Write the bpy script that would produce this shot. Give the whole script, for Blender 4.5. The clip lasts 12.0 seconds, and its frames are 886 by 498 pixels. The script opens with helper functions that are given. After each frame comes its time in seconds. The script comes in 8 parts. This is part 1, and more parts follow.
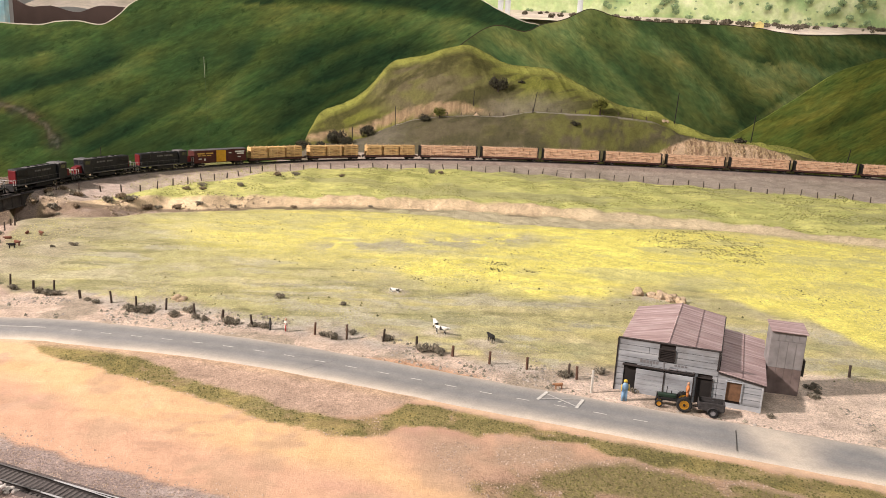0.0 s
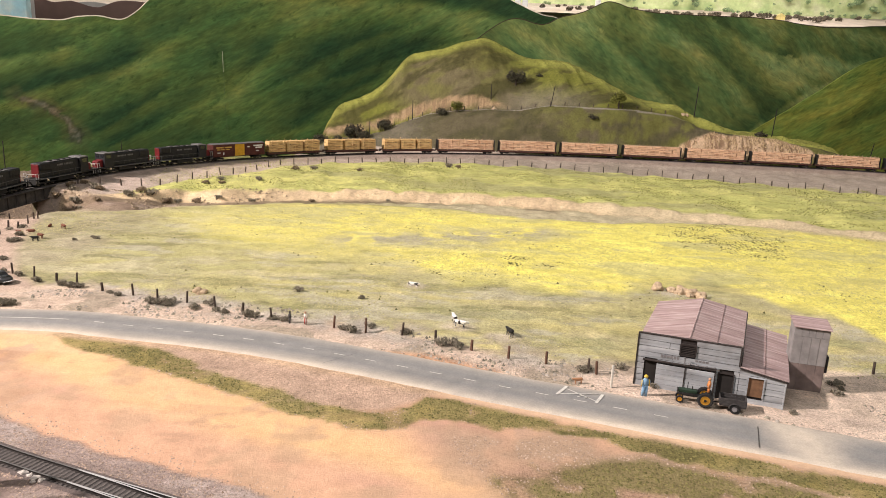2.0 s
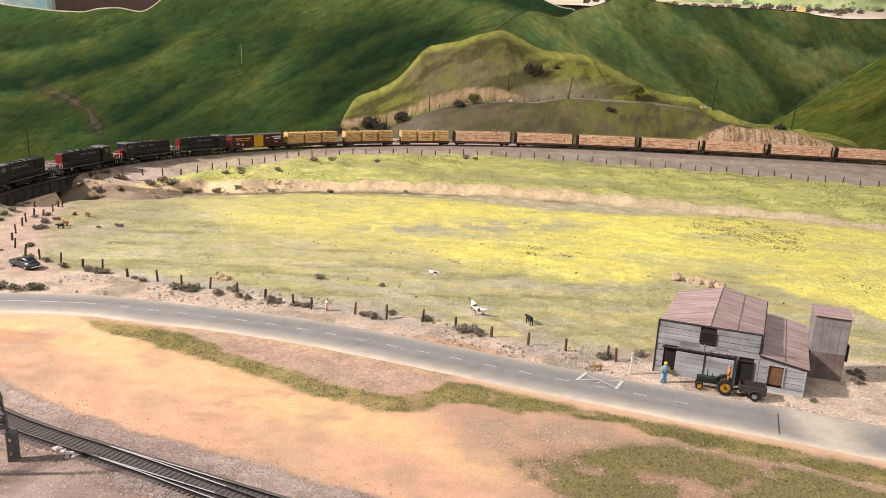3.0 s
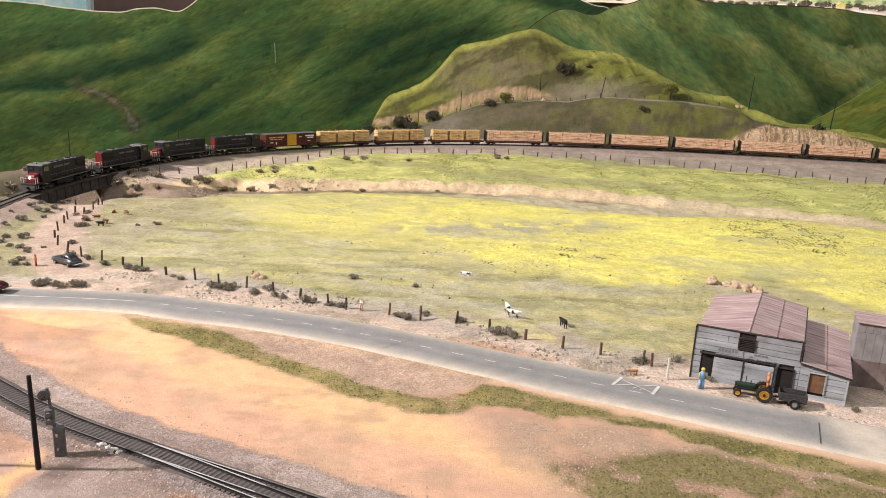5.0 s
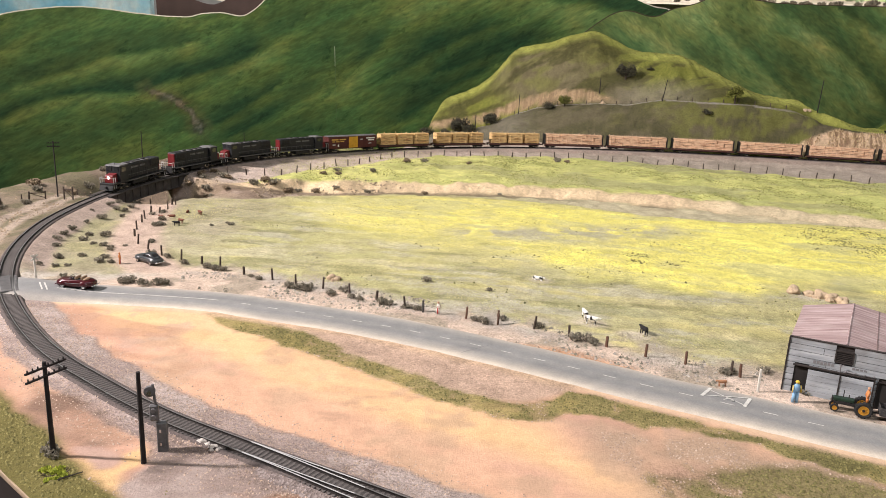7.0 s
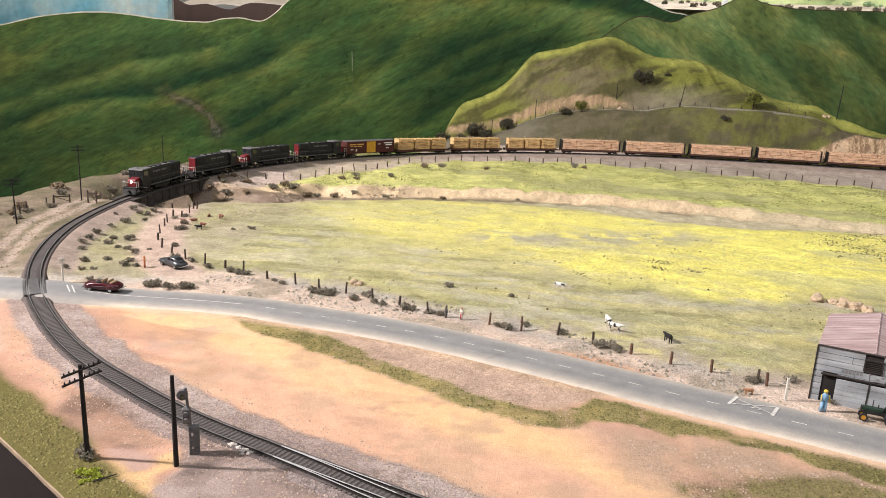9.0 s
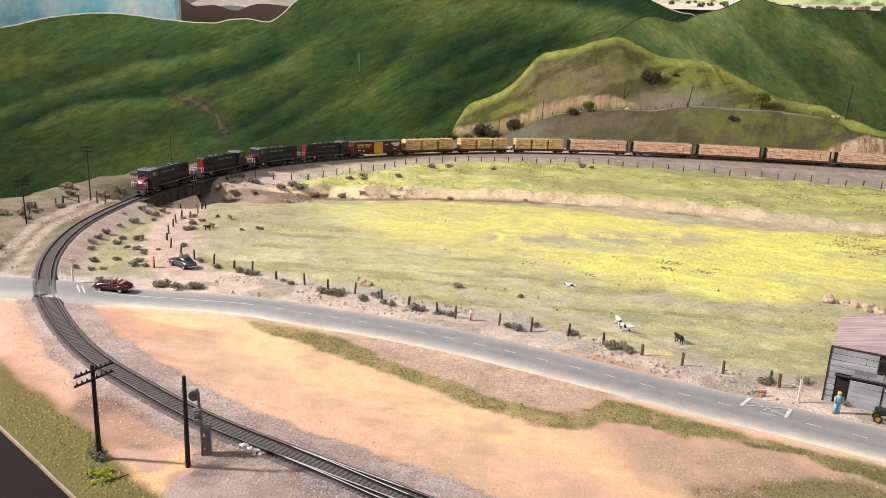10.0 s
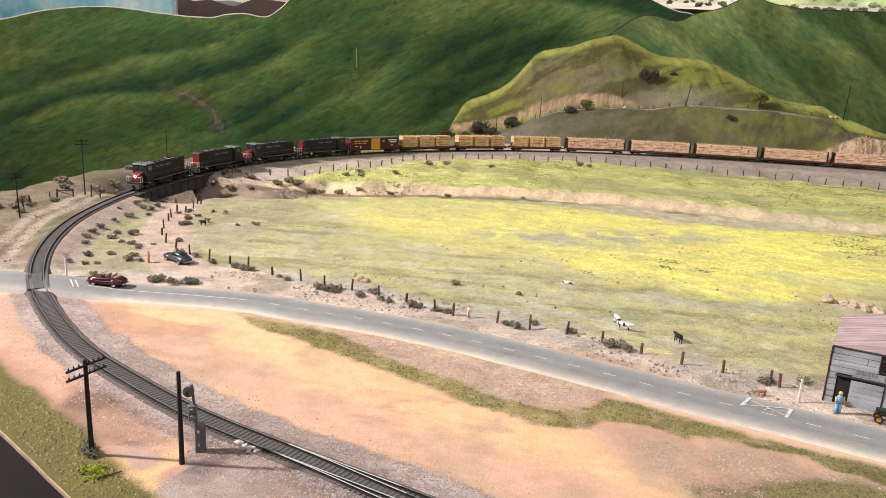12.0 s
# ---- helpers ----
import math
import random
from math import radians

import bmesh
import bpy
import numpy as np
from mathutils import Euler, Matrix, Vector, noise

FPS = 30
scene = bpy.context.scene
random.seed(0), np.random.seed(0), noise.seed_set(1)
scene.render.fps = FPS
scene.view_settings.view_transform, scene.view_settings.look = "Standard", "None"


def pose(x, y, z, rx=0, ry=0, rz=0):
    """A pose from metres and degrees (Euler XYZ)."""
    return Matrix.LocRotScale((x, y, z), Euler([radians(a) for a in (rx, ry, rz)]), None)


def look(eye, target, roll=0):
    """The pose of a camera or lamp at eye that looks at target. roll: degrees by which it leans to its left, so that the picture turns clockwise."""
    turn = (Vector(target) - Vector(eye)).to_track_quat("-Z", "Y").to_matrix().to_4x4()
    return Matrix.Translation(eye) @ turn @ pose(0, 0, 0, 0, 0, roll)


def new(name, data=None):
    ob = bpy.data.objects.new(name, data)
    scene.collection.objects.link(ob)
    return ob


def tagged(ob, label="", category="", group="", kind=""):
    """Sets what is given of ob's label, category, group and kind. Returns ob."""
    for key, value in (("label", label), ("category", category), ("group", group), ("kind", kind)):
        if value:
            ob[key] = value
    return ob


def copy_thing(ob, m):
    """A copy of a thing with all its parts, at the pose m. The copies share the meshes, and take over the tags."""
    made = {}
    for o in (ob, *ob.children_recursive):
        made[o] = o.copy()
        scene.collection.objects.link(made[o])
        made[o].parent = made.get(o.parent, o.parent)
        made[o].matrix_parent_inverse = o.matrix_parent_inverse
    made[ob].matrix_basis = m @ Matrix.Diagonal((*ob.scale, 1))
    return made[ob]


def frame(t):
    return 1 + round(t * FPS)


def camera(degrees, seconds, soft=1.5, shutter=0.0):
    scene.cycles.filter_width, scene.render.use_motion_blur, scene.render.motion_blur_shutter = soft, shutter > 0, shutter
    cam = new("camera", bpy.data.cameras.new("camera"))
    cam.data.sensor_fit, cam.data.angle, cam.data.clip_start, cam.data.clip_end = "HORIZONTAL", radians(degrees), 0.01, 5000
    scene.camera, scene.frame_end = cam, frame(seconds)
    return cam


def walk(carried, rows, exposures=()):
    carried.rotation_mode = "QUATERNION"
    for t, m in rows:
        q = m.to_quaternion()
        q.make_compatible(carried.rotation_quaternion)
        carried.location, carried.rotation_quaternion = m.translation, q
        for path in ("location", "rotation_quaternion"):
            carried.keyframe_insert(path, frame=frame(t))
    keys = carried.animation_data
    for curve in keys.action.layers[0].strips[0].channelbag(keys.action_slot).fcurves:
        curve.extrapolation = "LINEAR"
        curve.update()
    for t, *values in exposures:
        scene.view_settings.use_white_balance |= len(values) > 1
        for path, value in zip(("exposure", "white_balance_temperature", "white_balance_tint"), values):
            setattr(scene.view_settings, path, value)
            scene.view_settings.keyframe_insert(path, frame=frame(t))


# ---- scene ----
# A model railway in HO scale: a valley with a field, a road, a barn and a long curve of track.
cam = camera(63.66, 12.0, soft=0.6)
PATH = [
    (0, 0.0000, 0.0000, 0.3250, 76.922, -2.691, 0.625),
    (0.5, 0.0021, 0.0023, 0.3245, 76.723, -2.608, 0.977),
    (1, 0.0004, 0.0029, 0.3243, 76.599, -2.564, 1.236),
    (1.5, -0.0043, -0.0002, 0.3260, 76.533, -2.569, 1.527),
    (2, -0.0039, 0.0007, 0.3243, 76.398, -2.552, 1.911),
    (2.5, -0.0030, -0.0034, 0.3265, 76.161, -2.621, 2.366),
    (3, -0.0112, -0.0093, 0.3181, 75.854, -2.598, 3.099),
    (5, -0.0196, -0.0097, 0.3227, 75.580, -2.547, 5.420),
    (5.5, -0.0304, -0.0086, 0.3218, 75.597, -2.471, 6.406),
    (6, -0.0441, -0.0078, 0.3207, 75.603, -2.420, 7.467),
    (6.5, -0.0537, -0.0092, 0.3221, 75.598, -2.419, 8.429),
    (7, -0.0631, -0.0122, 0.3222, 75.605, -2.464, 9.145),
    (9, -0.0781, -0.0172, 0.3242, 75.902, -2.567, 10.164),
    (9.5, -0.0820, -0.0181, 0.3239, 75.939, -2.511, 10.396),
    (10, -0.0838, -0.0160, 0.3233, 75.928, -2.486, 10.604),
    (10.5, -0.0830, -0.0099, 0.3217, 75.898, -2.573, 10.650),
    (11, -0.0844, -0.0086, 0.3203, 75.862, -2.718, 10.595),
    (11.5, -0.0890, -0.0121, 0.3198, 75.825, -2.848, 10.515),
    (12, -0.0883, -0.0089, 0.3190, 75.787, -2.989, 10.370),
]
walk(cam, [(t, pose(x, y, z, rx, ry, rz)) for t, x, y, z, rx, ry, rz in PATH],
    [(0, -0.06, 6750, 11.5), (2.5, -0.06, 6720, 11), (5, -0.03, 6450, 9.5), (7, 0.0, 6330, 9), (9.5, 0.0, 6270, 8.5), (12, 0.0, 6270, 8.5)])

# ---- light: a windowless hall, one strong lamp on the aisle side, unseen fills added ----
world = bpy.data.worlds.new("hall")
world.use_nodes = True
world.node_tree.nodes["Background"].inputs[0].default_value = (0.9, 0.95, 1.0, 1)
world.node_tree.nodes["Background"].inputs[1].default_value = 0.0
scene.world = world
scene.view_settings.exposure = 0.0


def lamp(name, kind, energy, color, place, target, size=0.1, spread=60, size_y=None):
    data = bpy.data.lights.new(name, kind)
    data.energy, data.color = energy, color
    if kind == "AREA":
        data.shape, data.size, data.size_y = "RECTANGLE", size, size_y or size
    else:
        data.shadow_soft_size = size
        if kind == "SPOT":
            data.spot_size, data.spot_blend = radians(spread), 1.0
    ob = new(name, data)
    ob.matrix_world = look(place, target)
    return ob


lamp("key_lamp", "SPOT", 1600, (1.0, 0.9, 0.885), (-3.4, 0.05, 2.42), (1.1, 1.5, 0), 0.1, 110)
# added front fill, unseen: lifts the sides that face the aisle
lamp("aisle_fill", "AREA", 34, (0.97, 0.96, 1.0), (0.5, -1.1, 2.1), (0.5, 0.9, 0), 2.4, size_y=0.5)
# unseen overhead fills, added to brighten the field, next layout and sky panel
lamp("hall_fill", "AREA", 26, (0.92, 0.95, 1.0), (0.9, 1.6, 2.35), (0.9, 1.8, 0), 2.4, size_y=0.5)
lamp("hall_fill", "AREA", 85, (1.0, 0.97, 0.95), (0.8, 5.6, 2.3), (0.8, 6.6, 0), 5.0, size_y=0.5)
lamp("hall_fill", "AREA", 50, (1.0, 0.97, 0.95), (-3.6, 4.9, 2.3), (-3.7, 6.4, 0.6), 1.2, size_y=0.5)

# ---- tools ----
def smooth(a, b, v):
    s = np.clip((np.asarray(v, float) - a) / (b - a), 0, 1)
    return s * s * (3 - 2 * s)


def lattice(ix, iy, seed):
    h = (ix.astype(np.int64) * 374761393 + iy.astype(np.int64) * 668265263 + seed * 974634777) & 0x7FFFFFFF
    h = ((h ^ (h >> 13)) * 1274126177) & 0x7FFFFFFF
    return ((h ^ (h >> 16)) & 0xFFFF) / 65535.0


def value_noise(x, y, size, seed=0):
    u, v = np.asarray(x, float) / size, np.asarray(y, float) / size
    i, j = np.floor(u), np.floor(v)
    f, g = u - i, v - j
    f, g = f * f * (3 - 2 * f), g * g * (3 - 2 * g)
    a, b = lattice(i, j, seed), lattice(i + 1, j, seed)
    c, d = lattice(i, j + 1, seed), lattice(i + 1, j + 1, seed)
    return (a * (1 - f) + b * f) * (1 - g) + (c * (1 - f) + d * f) * g


def fbm(x, y, size, seed=0, octaves=4):
    total, amount, s = 0.0, 0.0, 1.0
    for n in range(octaves):
        total = total + s * value_noise(x, y, size / 2**n, seed + 17 * n)
        amount += s
        s *= 0.55
    return total / amount


def spline(points, step):
    """A smooth line through the points (Catmull-Rom), as an array with about that step."""
    p = np.array(points, float)
    p = np.vstack([2 * p[0] - p[1], p, 2 * p[-1] - p[-2]])
    out = []
    for a, b, c, d in zip(p[:-3], p[1:-2], p[2:-1], p[3:]):
        n = max(2, int(np.linalg.norm(c - b) / step))
        for t in np.arange(n) / n:
            out.append(0.5 * (2 * b + (c - a) * t + (2 * a - 5 * b + 4 * c - d) * t**2 + (3 * b - a - 3 * c + d) * t**3))
    out.append(p[-2])
    return np.array(out)


def even(line, step):
    """The same line in equal steps, and its length."""
    s = np.r_[0, np.cumsum(np.linalg.norm(np.diff(line[:, :2], axis=0), axis=1))]
    t = np.arange(0, s[-1], step)
    return np.stack([np.interp(t, s, line[:, k]) for k in range(line.shape[1])], 1)


def line_field(x, y, line):
    """For places x, y: the distance to a line, the side (+ to its left), and the height of the line there."""
    shape, q = np.shape(x), np.stack([np.ravel(x), np.ravel(y)], 1)
    best, side, high = np.full(len(q), 9.0), np.zeros(len(q)), np.zeros(len(q))
    for a, b in zip(line[:-1], line[1:]):
        d = (b - a)[:2]
        s = np.clip(((q - a[:2]) @ d) / (d @ d), 0, 1)
        off = q - a[:2] - s[:, None] * d
        r = np.hypot(off[:, 0], off[:, 1])
        m = r < best
        best[m], side[m] = r[m], np.sign(d[0] * off[m, 1] - d[1] * off[m, 0])
        if line.shape[1] > 2:
            high[m] = a[2] + s[m] * (b[2] - a[2])
    return best.reshape(shape), side.reshape(shape), high.reshape(shape)


def inside(x, y, corners, soft):
    """1 within the outline, 0 outside, soft at its edge."""
    shape, q = np.shape(x), np.stack([np.ravel(x), np.ravel(y)], 1)
    c = np.array(corners, float)
    best, odd = np.full(len(q), 9.0), np.zeros(len(q), bool)
    for a, b in zip(c, np.roll(c, -1, 0)):
        d = b - a
        s = np.clip(((q - a) @ d) / (d @ d), 0, 1)
        best = np.minimum(best, np.hypot(*(q - a - s[:, None] * d).T))
        if a[1] != b[1]:
            odd ^= ((a[1] > q[:, 1]) != (b[1] > q[:, 1])) & (q[:, 0] < (b[0] - a[0]) * (q[:, 1] - a[1]) / (b[1] - a[1]) + a[0])
    return smooth(-soft, soft, np.where(odd, best, -best)).reshape(shape)


def mesh_from(name, verts, faces, material, flat=True):
    me = bpy.data.meshes.new(name)
    me.from_pydata([tuple(v) for v in verts], [], [tuple(f) for f in faces])
    me.materials.append(material)
    if not flat:
        me.polygons.foreach_set("use_smooth", [True] * len(me.polygons))
    me.update()
    return me


def bm_mesh(name, bm, material, rounded=False):
    bmesh.ops.recalc_face_normals(bm, faces=bm.faces)
    me = bpy.data.meshes.new(name)
    bm.to_mesh(me)
    bm.free()
    me.materials.append(material)
    if rounded:
        me.polygons.foreach_set("use_smooth", [True] * len(me.polygons))
    return me


def part(name, bm, material, parent, label="", rounded=False, m=None):
    """Links a bmesh as one mesh object under a thing or a part."""
    ob = new(name, bm_mesh(name, bm, material, rounded))
    ob.parent = parent
    if m is not None:
        ob.matrix_basis = m
    return tagged(ob, label)


def share(name, me, parent, m):
    ob = new(name, me)
    ob.parent = parent
    ob.matrix_basis = m
    return ob


def thing(name, m, label, category, group="", kind=""):
    ob = new(name)
    ob.empty_display_size = 0.01
    ob.matrix_basis = m
    return tagged(ob, label, category, group, kind)


def box(bm, x0, x1, y0, y1, z0, z1, bevel=0.0, m=None):
    made = bmesh.ops.create_cube(bm, size=1)["verts"]
    for v in made:
        v.co = Vector((x0 + (v.co.x + 0.5) * (x1 - x0), y0 + (v.co.y + 0.5) * (y1 - y0), z0 + (v.co.z + 0.5) * (z1 - z0)))
    if bevel:
        edges = list({e for v in made for e in v.link_edges})
        made = list({v for f in bmesh.ops.bevel(bm, geom=edges, offset=bevel, segments=1, affect="EDGES")["faces"] for v in f.verts} | {v for v in made if v.is_valid})
    if m is not None:
        bmesh.ops.transform(bm, matrix=m, verts=made)
    return bm


def rod(bm, a, b, r0, r1=None, n=8):
    a, b = Vector(a), Vector(b)
    d = b - a
    m = Matrix.Translation((a + b) / 2) @ d.to_track_quat("Z", "Y").to_matrix().to_4x4()
    bmesh.ops.create_cone(bm, cap_ends=True, segments=n, radius1=r0, radius2=r0 if r1 is None else r1, depth=d.length, matrix=m)
    return bm


def blob(bm, place, r, squash=(1, 1, 1), n=1):
    m = Matrix.Translation(place) @ Matrix.Diagonal((r * squash[0], r * squash[1], r * squash[2], 1))
    bmesh.ops.create_icosphere(bm, subdivisions=n, radius=1, matrix=m)
    return bm


def prism(bm, outline, y0, y1, m=None):
    """An outline in x and z, drawn out along y."""
    front = [bm.verts.new((x, y0, z)) for x, z in outline]
    back = [bm.verts.new((x, y1, z)) for x, z in outline]
    bm.faces.new(front)
    bm.faces.new(back[::-1])
    n = len(outline)
    for i in range(n):
        bm.faces.new((front[i], back[i], back[(i + 1) % n], front[(i + 1) % n]))
    if m is not None:
        bmesh.ops.transform(bm, matrix=m, verts=front + back)
    return bm


# ---- materials ----
def srgb(r, g, b):
    return tuple(((c / 255) / 12.92 if c <= 10 else ((c / 255 + 0.055) / 1.055) ** 2.4) for c in (r, g, b)) + (1,)


class Shader:
    """A principled material and short ways to add nodes to it."""

    def __init__(self, name, rough=0.8, metal=0.0, spec=0.3):
        self.m = bpy.data.materials.new(name)
        self.m.use_nodes = True
        self.t = self.m.node_tree
        self.b = self.t.nodes["Principled BSDF"]
        self.b.inputs["Roughness"].default_value, self.b.inputs["Metallic"].default_value = rough, metal
        self.b.inputs["Specular IOR Level"].default_value = spec
        self.place = self.t.nodes.new("ShaderNodeTexCoord").outputs["Object"]

    def node(self, kind, **sets):
        n = self.t.nodes.new(kind)
        for k, v in sets.items():
            n.inputs[k].default_value = v
        return n

    def link(self, a, b):
        self.t.links.new(a, b)

    def noise(self, scale, detail=4.0, rough=0.6, stretch=None, turn=(0, 0, 0), at=None):
        n = self.node("ShaderNodeTexNoise", Scale=scale, Detail=detail, Roughness=rough)
        src = at or self.place
        if stretch:
            mp = self.node("ShaderNodeMapping")
            if any(turn):
                mp.vector_type, stretch = "TEXTURE", tuple(1 / v for v in stretch)
            mp.inputs["Rotation"].default_value, mp.inputs["Scale"].default_value = turn, stretch
            self.link(src, mp.inputs[0])
            src = mp.outputs[0]
        self.link(src, n.inputs["Vector"])
        return n.outputs[0]

    def ramp(self, value, *stops):
        n = self.t.nodes.new("ShaderNodeValToRGB")
        while len(n.color_ramp.elements) < len(stops):
            n.color_ramp.elements.new(0.5)
        for e, (at, c) in zip(n.color_ramp.elements, stops):
            e.position, e.color = at, c
        self.link(value, n.inputs[0])
        return n.outputs[0]

    def mix(self, a, b, how="MIX", amount=0.5):
        n = self.t.nodes.new("ShaderNodeMixRGB")
        n.blend_type = how
        for i, v in ((0, amount), (1, a), (2, b)):
            if isinstance(v, (int, float, tuple)):
                n.inputs[i].default_value = v
            else:
                self.link(v, n.inputs[i])
        return n.outputs[0]

    def color(self, c):
        if isinstance(c, tuple):
            self.b.inputs["Base Color"].default_value = c
        else:
            self.link(c, self.b.inputs["Base Color"])
        return self

    def bump(self, value, strength=0.4, far=0.001):
        n = self.node("ShaderNodeBump", Strength=strength, Distance=far)
        self.link(value, n.inputs["Height"])
        self.link(n.outputs[0], self.b.inputs["Normal"])
        return self


def grey(v):
    return (v, v, v, 1)


def painted(name, c, rough=0.6, wear=0.25, scale=120.0, metal=0.0, spec=0.3):
    """A colour with grain and grime."""
    s = Shader(name, rough, metal, spec)
    a = s.noise(scale, 5)
    b = s.noise(scale * 0.18, 3)
    low, high = tuple(v * (1 - wear) for v in c[:3]) + (1,), tuple(min(1, v * (1 + wear)) for v in c[:3]) + (1,)
    grain = s.ramp(a, (0.3, low), (0.7, high))
    s.color(s.mix(grain, s.ramp(b, (0.35, grey(0.75)), (0.65, grey(1))), "MULTIPLY", 0.8))
    return s.bump(a, 0.25, 0.0004).m


# ---- plan of the valley ----
TRACK = spline([(0.25, 0.315, 0.006), (0.05, 0.379, 0.006), (-0.1, 0.4285, 0.006), (-0.2, 0.4625, 0.006), (-0.3, 0.4965, 0.006),
    (-0.38, 0.5255, 0.006), (-0.44, 0.553, 0.006), (-0.5, 0.585, 0.006), (-0.552, 0.614, 0.006), (-0.613, 0.655, 0.006),
    (-0.685, 0.714, 0.006), (-0.765, 0.79, 0.006), (-0.825, 0.86, 0.008), (-0.88, 0.94, 0.012), (-0.927, 1.03, 0.016),
    (-0.965, 1.13, 0.02), (-0.992, 1.25, 0.024), (-1.005, 1.37, 0.028), (-1.005, 1.5, 0.032), (-0.99, 1.64, 0.035),
    (-0.962, 1.78, 0.037), (-0.912, 1.93, 0.039), (-0.83, 2.09, 0.04), (-0.7, 2.27, 0.041), (-0.54, 2.43, 0.042),
    (-0.36, 2.575, 0.042), (-0.15, 2.69, 0.042)], 0.01)
TRACK = np.vstack([TRACK[:-1], spline([(-0.15, 2.69, 0.042), (0.07, 2.755, 0.043), (0.31, 2.795, 0.044), (0.55, 2.81, 0.045),
    (0.8, 2.815, 0.045), (1.1, 2.8, 0.046), (1.5, 2.76, 0.047), (2.1, 2.66, 0.048), (2.7, 2.5, 0.05)], 0.01)])
SIDING = spline([(-0.3175, 0.5025, 0.006), (-0.26, 0.4808, 0.006), (-0.21, 0.4605, 0.006), (-0.16, 0.4405, 0.006), (-0.08, 0.406, 0.006), (0, 0.366, 0.006), (0.15, 0.285, 0.006)], 0.01)
ROAD = spline([(-1.05, 0.815), (-0.9, 0.818), (-0.797, 0.824), (-0.687, 0.834), (-0.58, 0.846), (-0.495, 0.851), (-0.417, 0.841),
    (-0.34, 0.831), (-0.26, 0.8175), (-0.183, 0.798), (-0.105, 0.773), (-0.025, 0.746), (0.052, 0.7185), (0.13, 0.694),
    (0.21, 0.668), (0.31, 0.638), (0.41, 0.606), (0.55, 0.562), (0.8, 0.49), (1.1, 0.41)], 0.01)
ROAD_HALF = 0.035
CREEK_NEAR = np.array([(-1.4, 1.46), (-1.05, 1.43), (-0.98, 1.455), (-0.93, 1.48), (-0.876, 1.516), (-0.815, 1.54), (-0.722, 1.582), (-0.696, 1.622), (-0.636, 1.66), (-0.518, 1.705), (-0.37, 1.762),
    (-0.24, 1.785), (-0.184, 1.79), (-0.009, 1.76), (0.154, 1.70), (0.356, 1.69), (0.595, 1.76), (0.808, 1.74), (1.0, 1.66), (2.6, 1.1)])
CREEK_FAR = np.array([(-1.4, 1.68), (-1.05, 1.64), (-0.95, 1.65), (-0.87, 1.69), (-0.814, 1.715), (-0.763, 1.766), (-0.716, 1.808), (-0.622, 1.822), (-0.501, 1.885), (-0.396, 1.908), (-0.259, 1.937), (-0.104, 1.955),
    (0.05, 1.96), (0.262, 1.935), (0.468, 1.9), (0.675, 1.85), (0.845, 1.76), (1.024, 1.68), (2.6, 1.15)])
CREST = np.array([(-0.75, 3.05, 0.03), (-0.627, 3.08, 0.088), (-0.582, 3.11, 0.139), (-0.534, 3.14, 0.188), (-0.41, 3.19, 0.249), (-0.351, 3.2, 0.3), (-0.294, 3.22, 0.374), (-0.248, 3.25, 0.411),
    (-0.176, 3.25, 0.426), (-0.117, 3.25, 0.44), (-0.059, 3.25, 0.463), (-0.013, 3.25, 0.48), (0.045, 3.25, 0.494), (0.081, 3.25, 0.491), (0.129, 3.25, 0.47), (0.179, 3.25, 0.446), (0.239, 3.25, 0.421),
    (0.298, 3.25, 0.412), (0.379, 3.25, 0.413), (0.437, 3.24, 0.405), (0.534, 3.22, 0.359), (0.607, 3.2, 0.32), (0.655, 3.18, 0.299), (0.715, 3.15, 0.272), (0.773, 3.12, 0.26), (0.874, 3.08, 0.254), (0.9, 3.05, 0.228),
    (0.937, 3.03, 0.204), (1.007, 3.02, 0.186), (1.121, 3.02, 0.162), (1.283, 3.01, 0.146), (1.401, 3.0, 0.134), (1.475, 2.98, 0.116), (1.524, 2.97, 0.1), (1.62, 2.95, 0.05)])
BENCH = np.array([(-0.75, 3.0, 0.04), (-0.559, 3.01, 0.05), (-0.42, 3.02, 0.068), (-0.343, 3.03, 0.09), (-0.264, 3.04, 0.13), (-0.15, 3.03, 0.171), (-0.037, 3.01, 0.19), (0.077, 3.0, 0.201),
    (0.21, 2.99, 0.204), (0.297, 2.985, 0.221), (0.352, 2.985, 0.231), (0.405, 2.98, 0.229), (0.62, 2.975, 0.228), (0.727, 2.97, 0.223), (0.833, 2.97, 0.212), (0.9, 2.965, 0.187), (0.95, 2.96, 0.165), (1.05, 2.94, 0.15),
    (1.228, 2.94, 0.13), (1.4, 2.92, 0.112), (1.498, 2.92, 0.09), (1.62, 2.92, 0.05)])
CREST = spline(CREST, 0.02)
CREST = CREST[np.argsort(CREST[:, 0])]
EDGE_X, EDGE_Y, EDGE_SLOPE = -0.544, 0.469, -0.583  # front edge of the layout


def edge_y(x):
    return np.maximum(EDGE_Y + EDGE_SLOPE * (np.asarray(x, float) - EDGE_X), 0.16)


SCAR_X = [-0.66, -0.582, -0.483, -0.365, -0.27, -0.155, -0.04, 0.05, 0.11, 0.168, 0.25]
SCAR_LOW = [0.062, 0.073, 0.078, 0.101, 0.135, 0.176, 0.198, 0.209, 0.212, 0.213, 0.22]
SCAR_TOP = [0.064, 0.092, 0.103, 0.137, 0.177, 0.227, 0.246, 0.25, 0.236, 0.221, 0.21]


def cut_face(x):
    """Height of the steep tan scar above the track bench on the hill."""
    return np.maximum(np.interp(x, SCAR_X, SCAR_TOP) - np.interp(x, BENCH[:, 0], BENCH[:, 2]), 0.014)


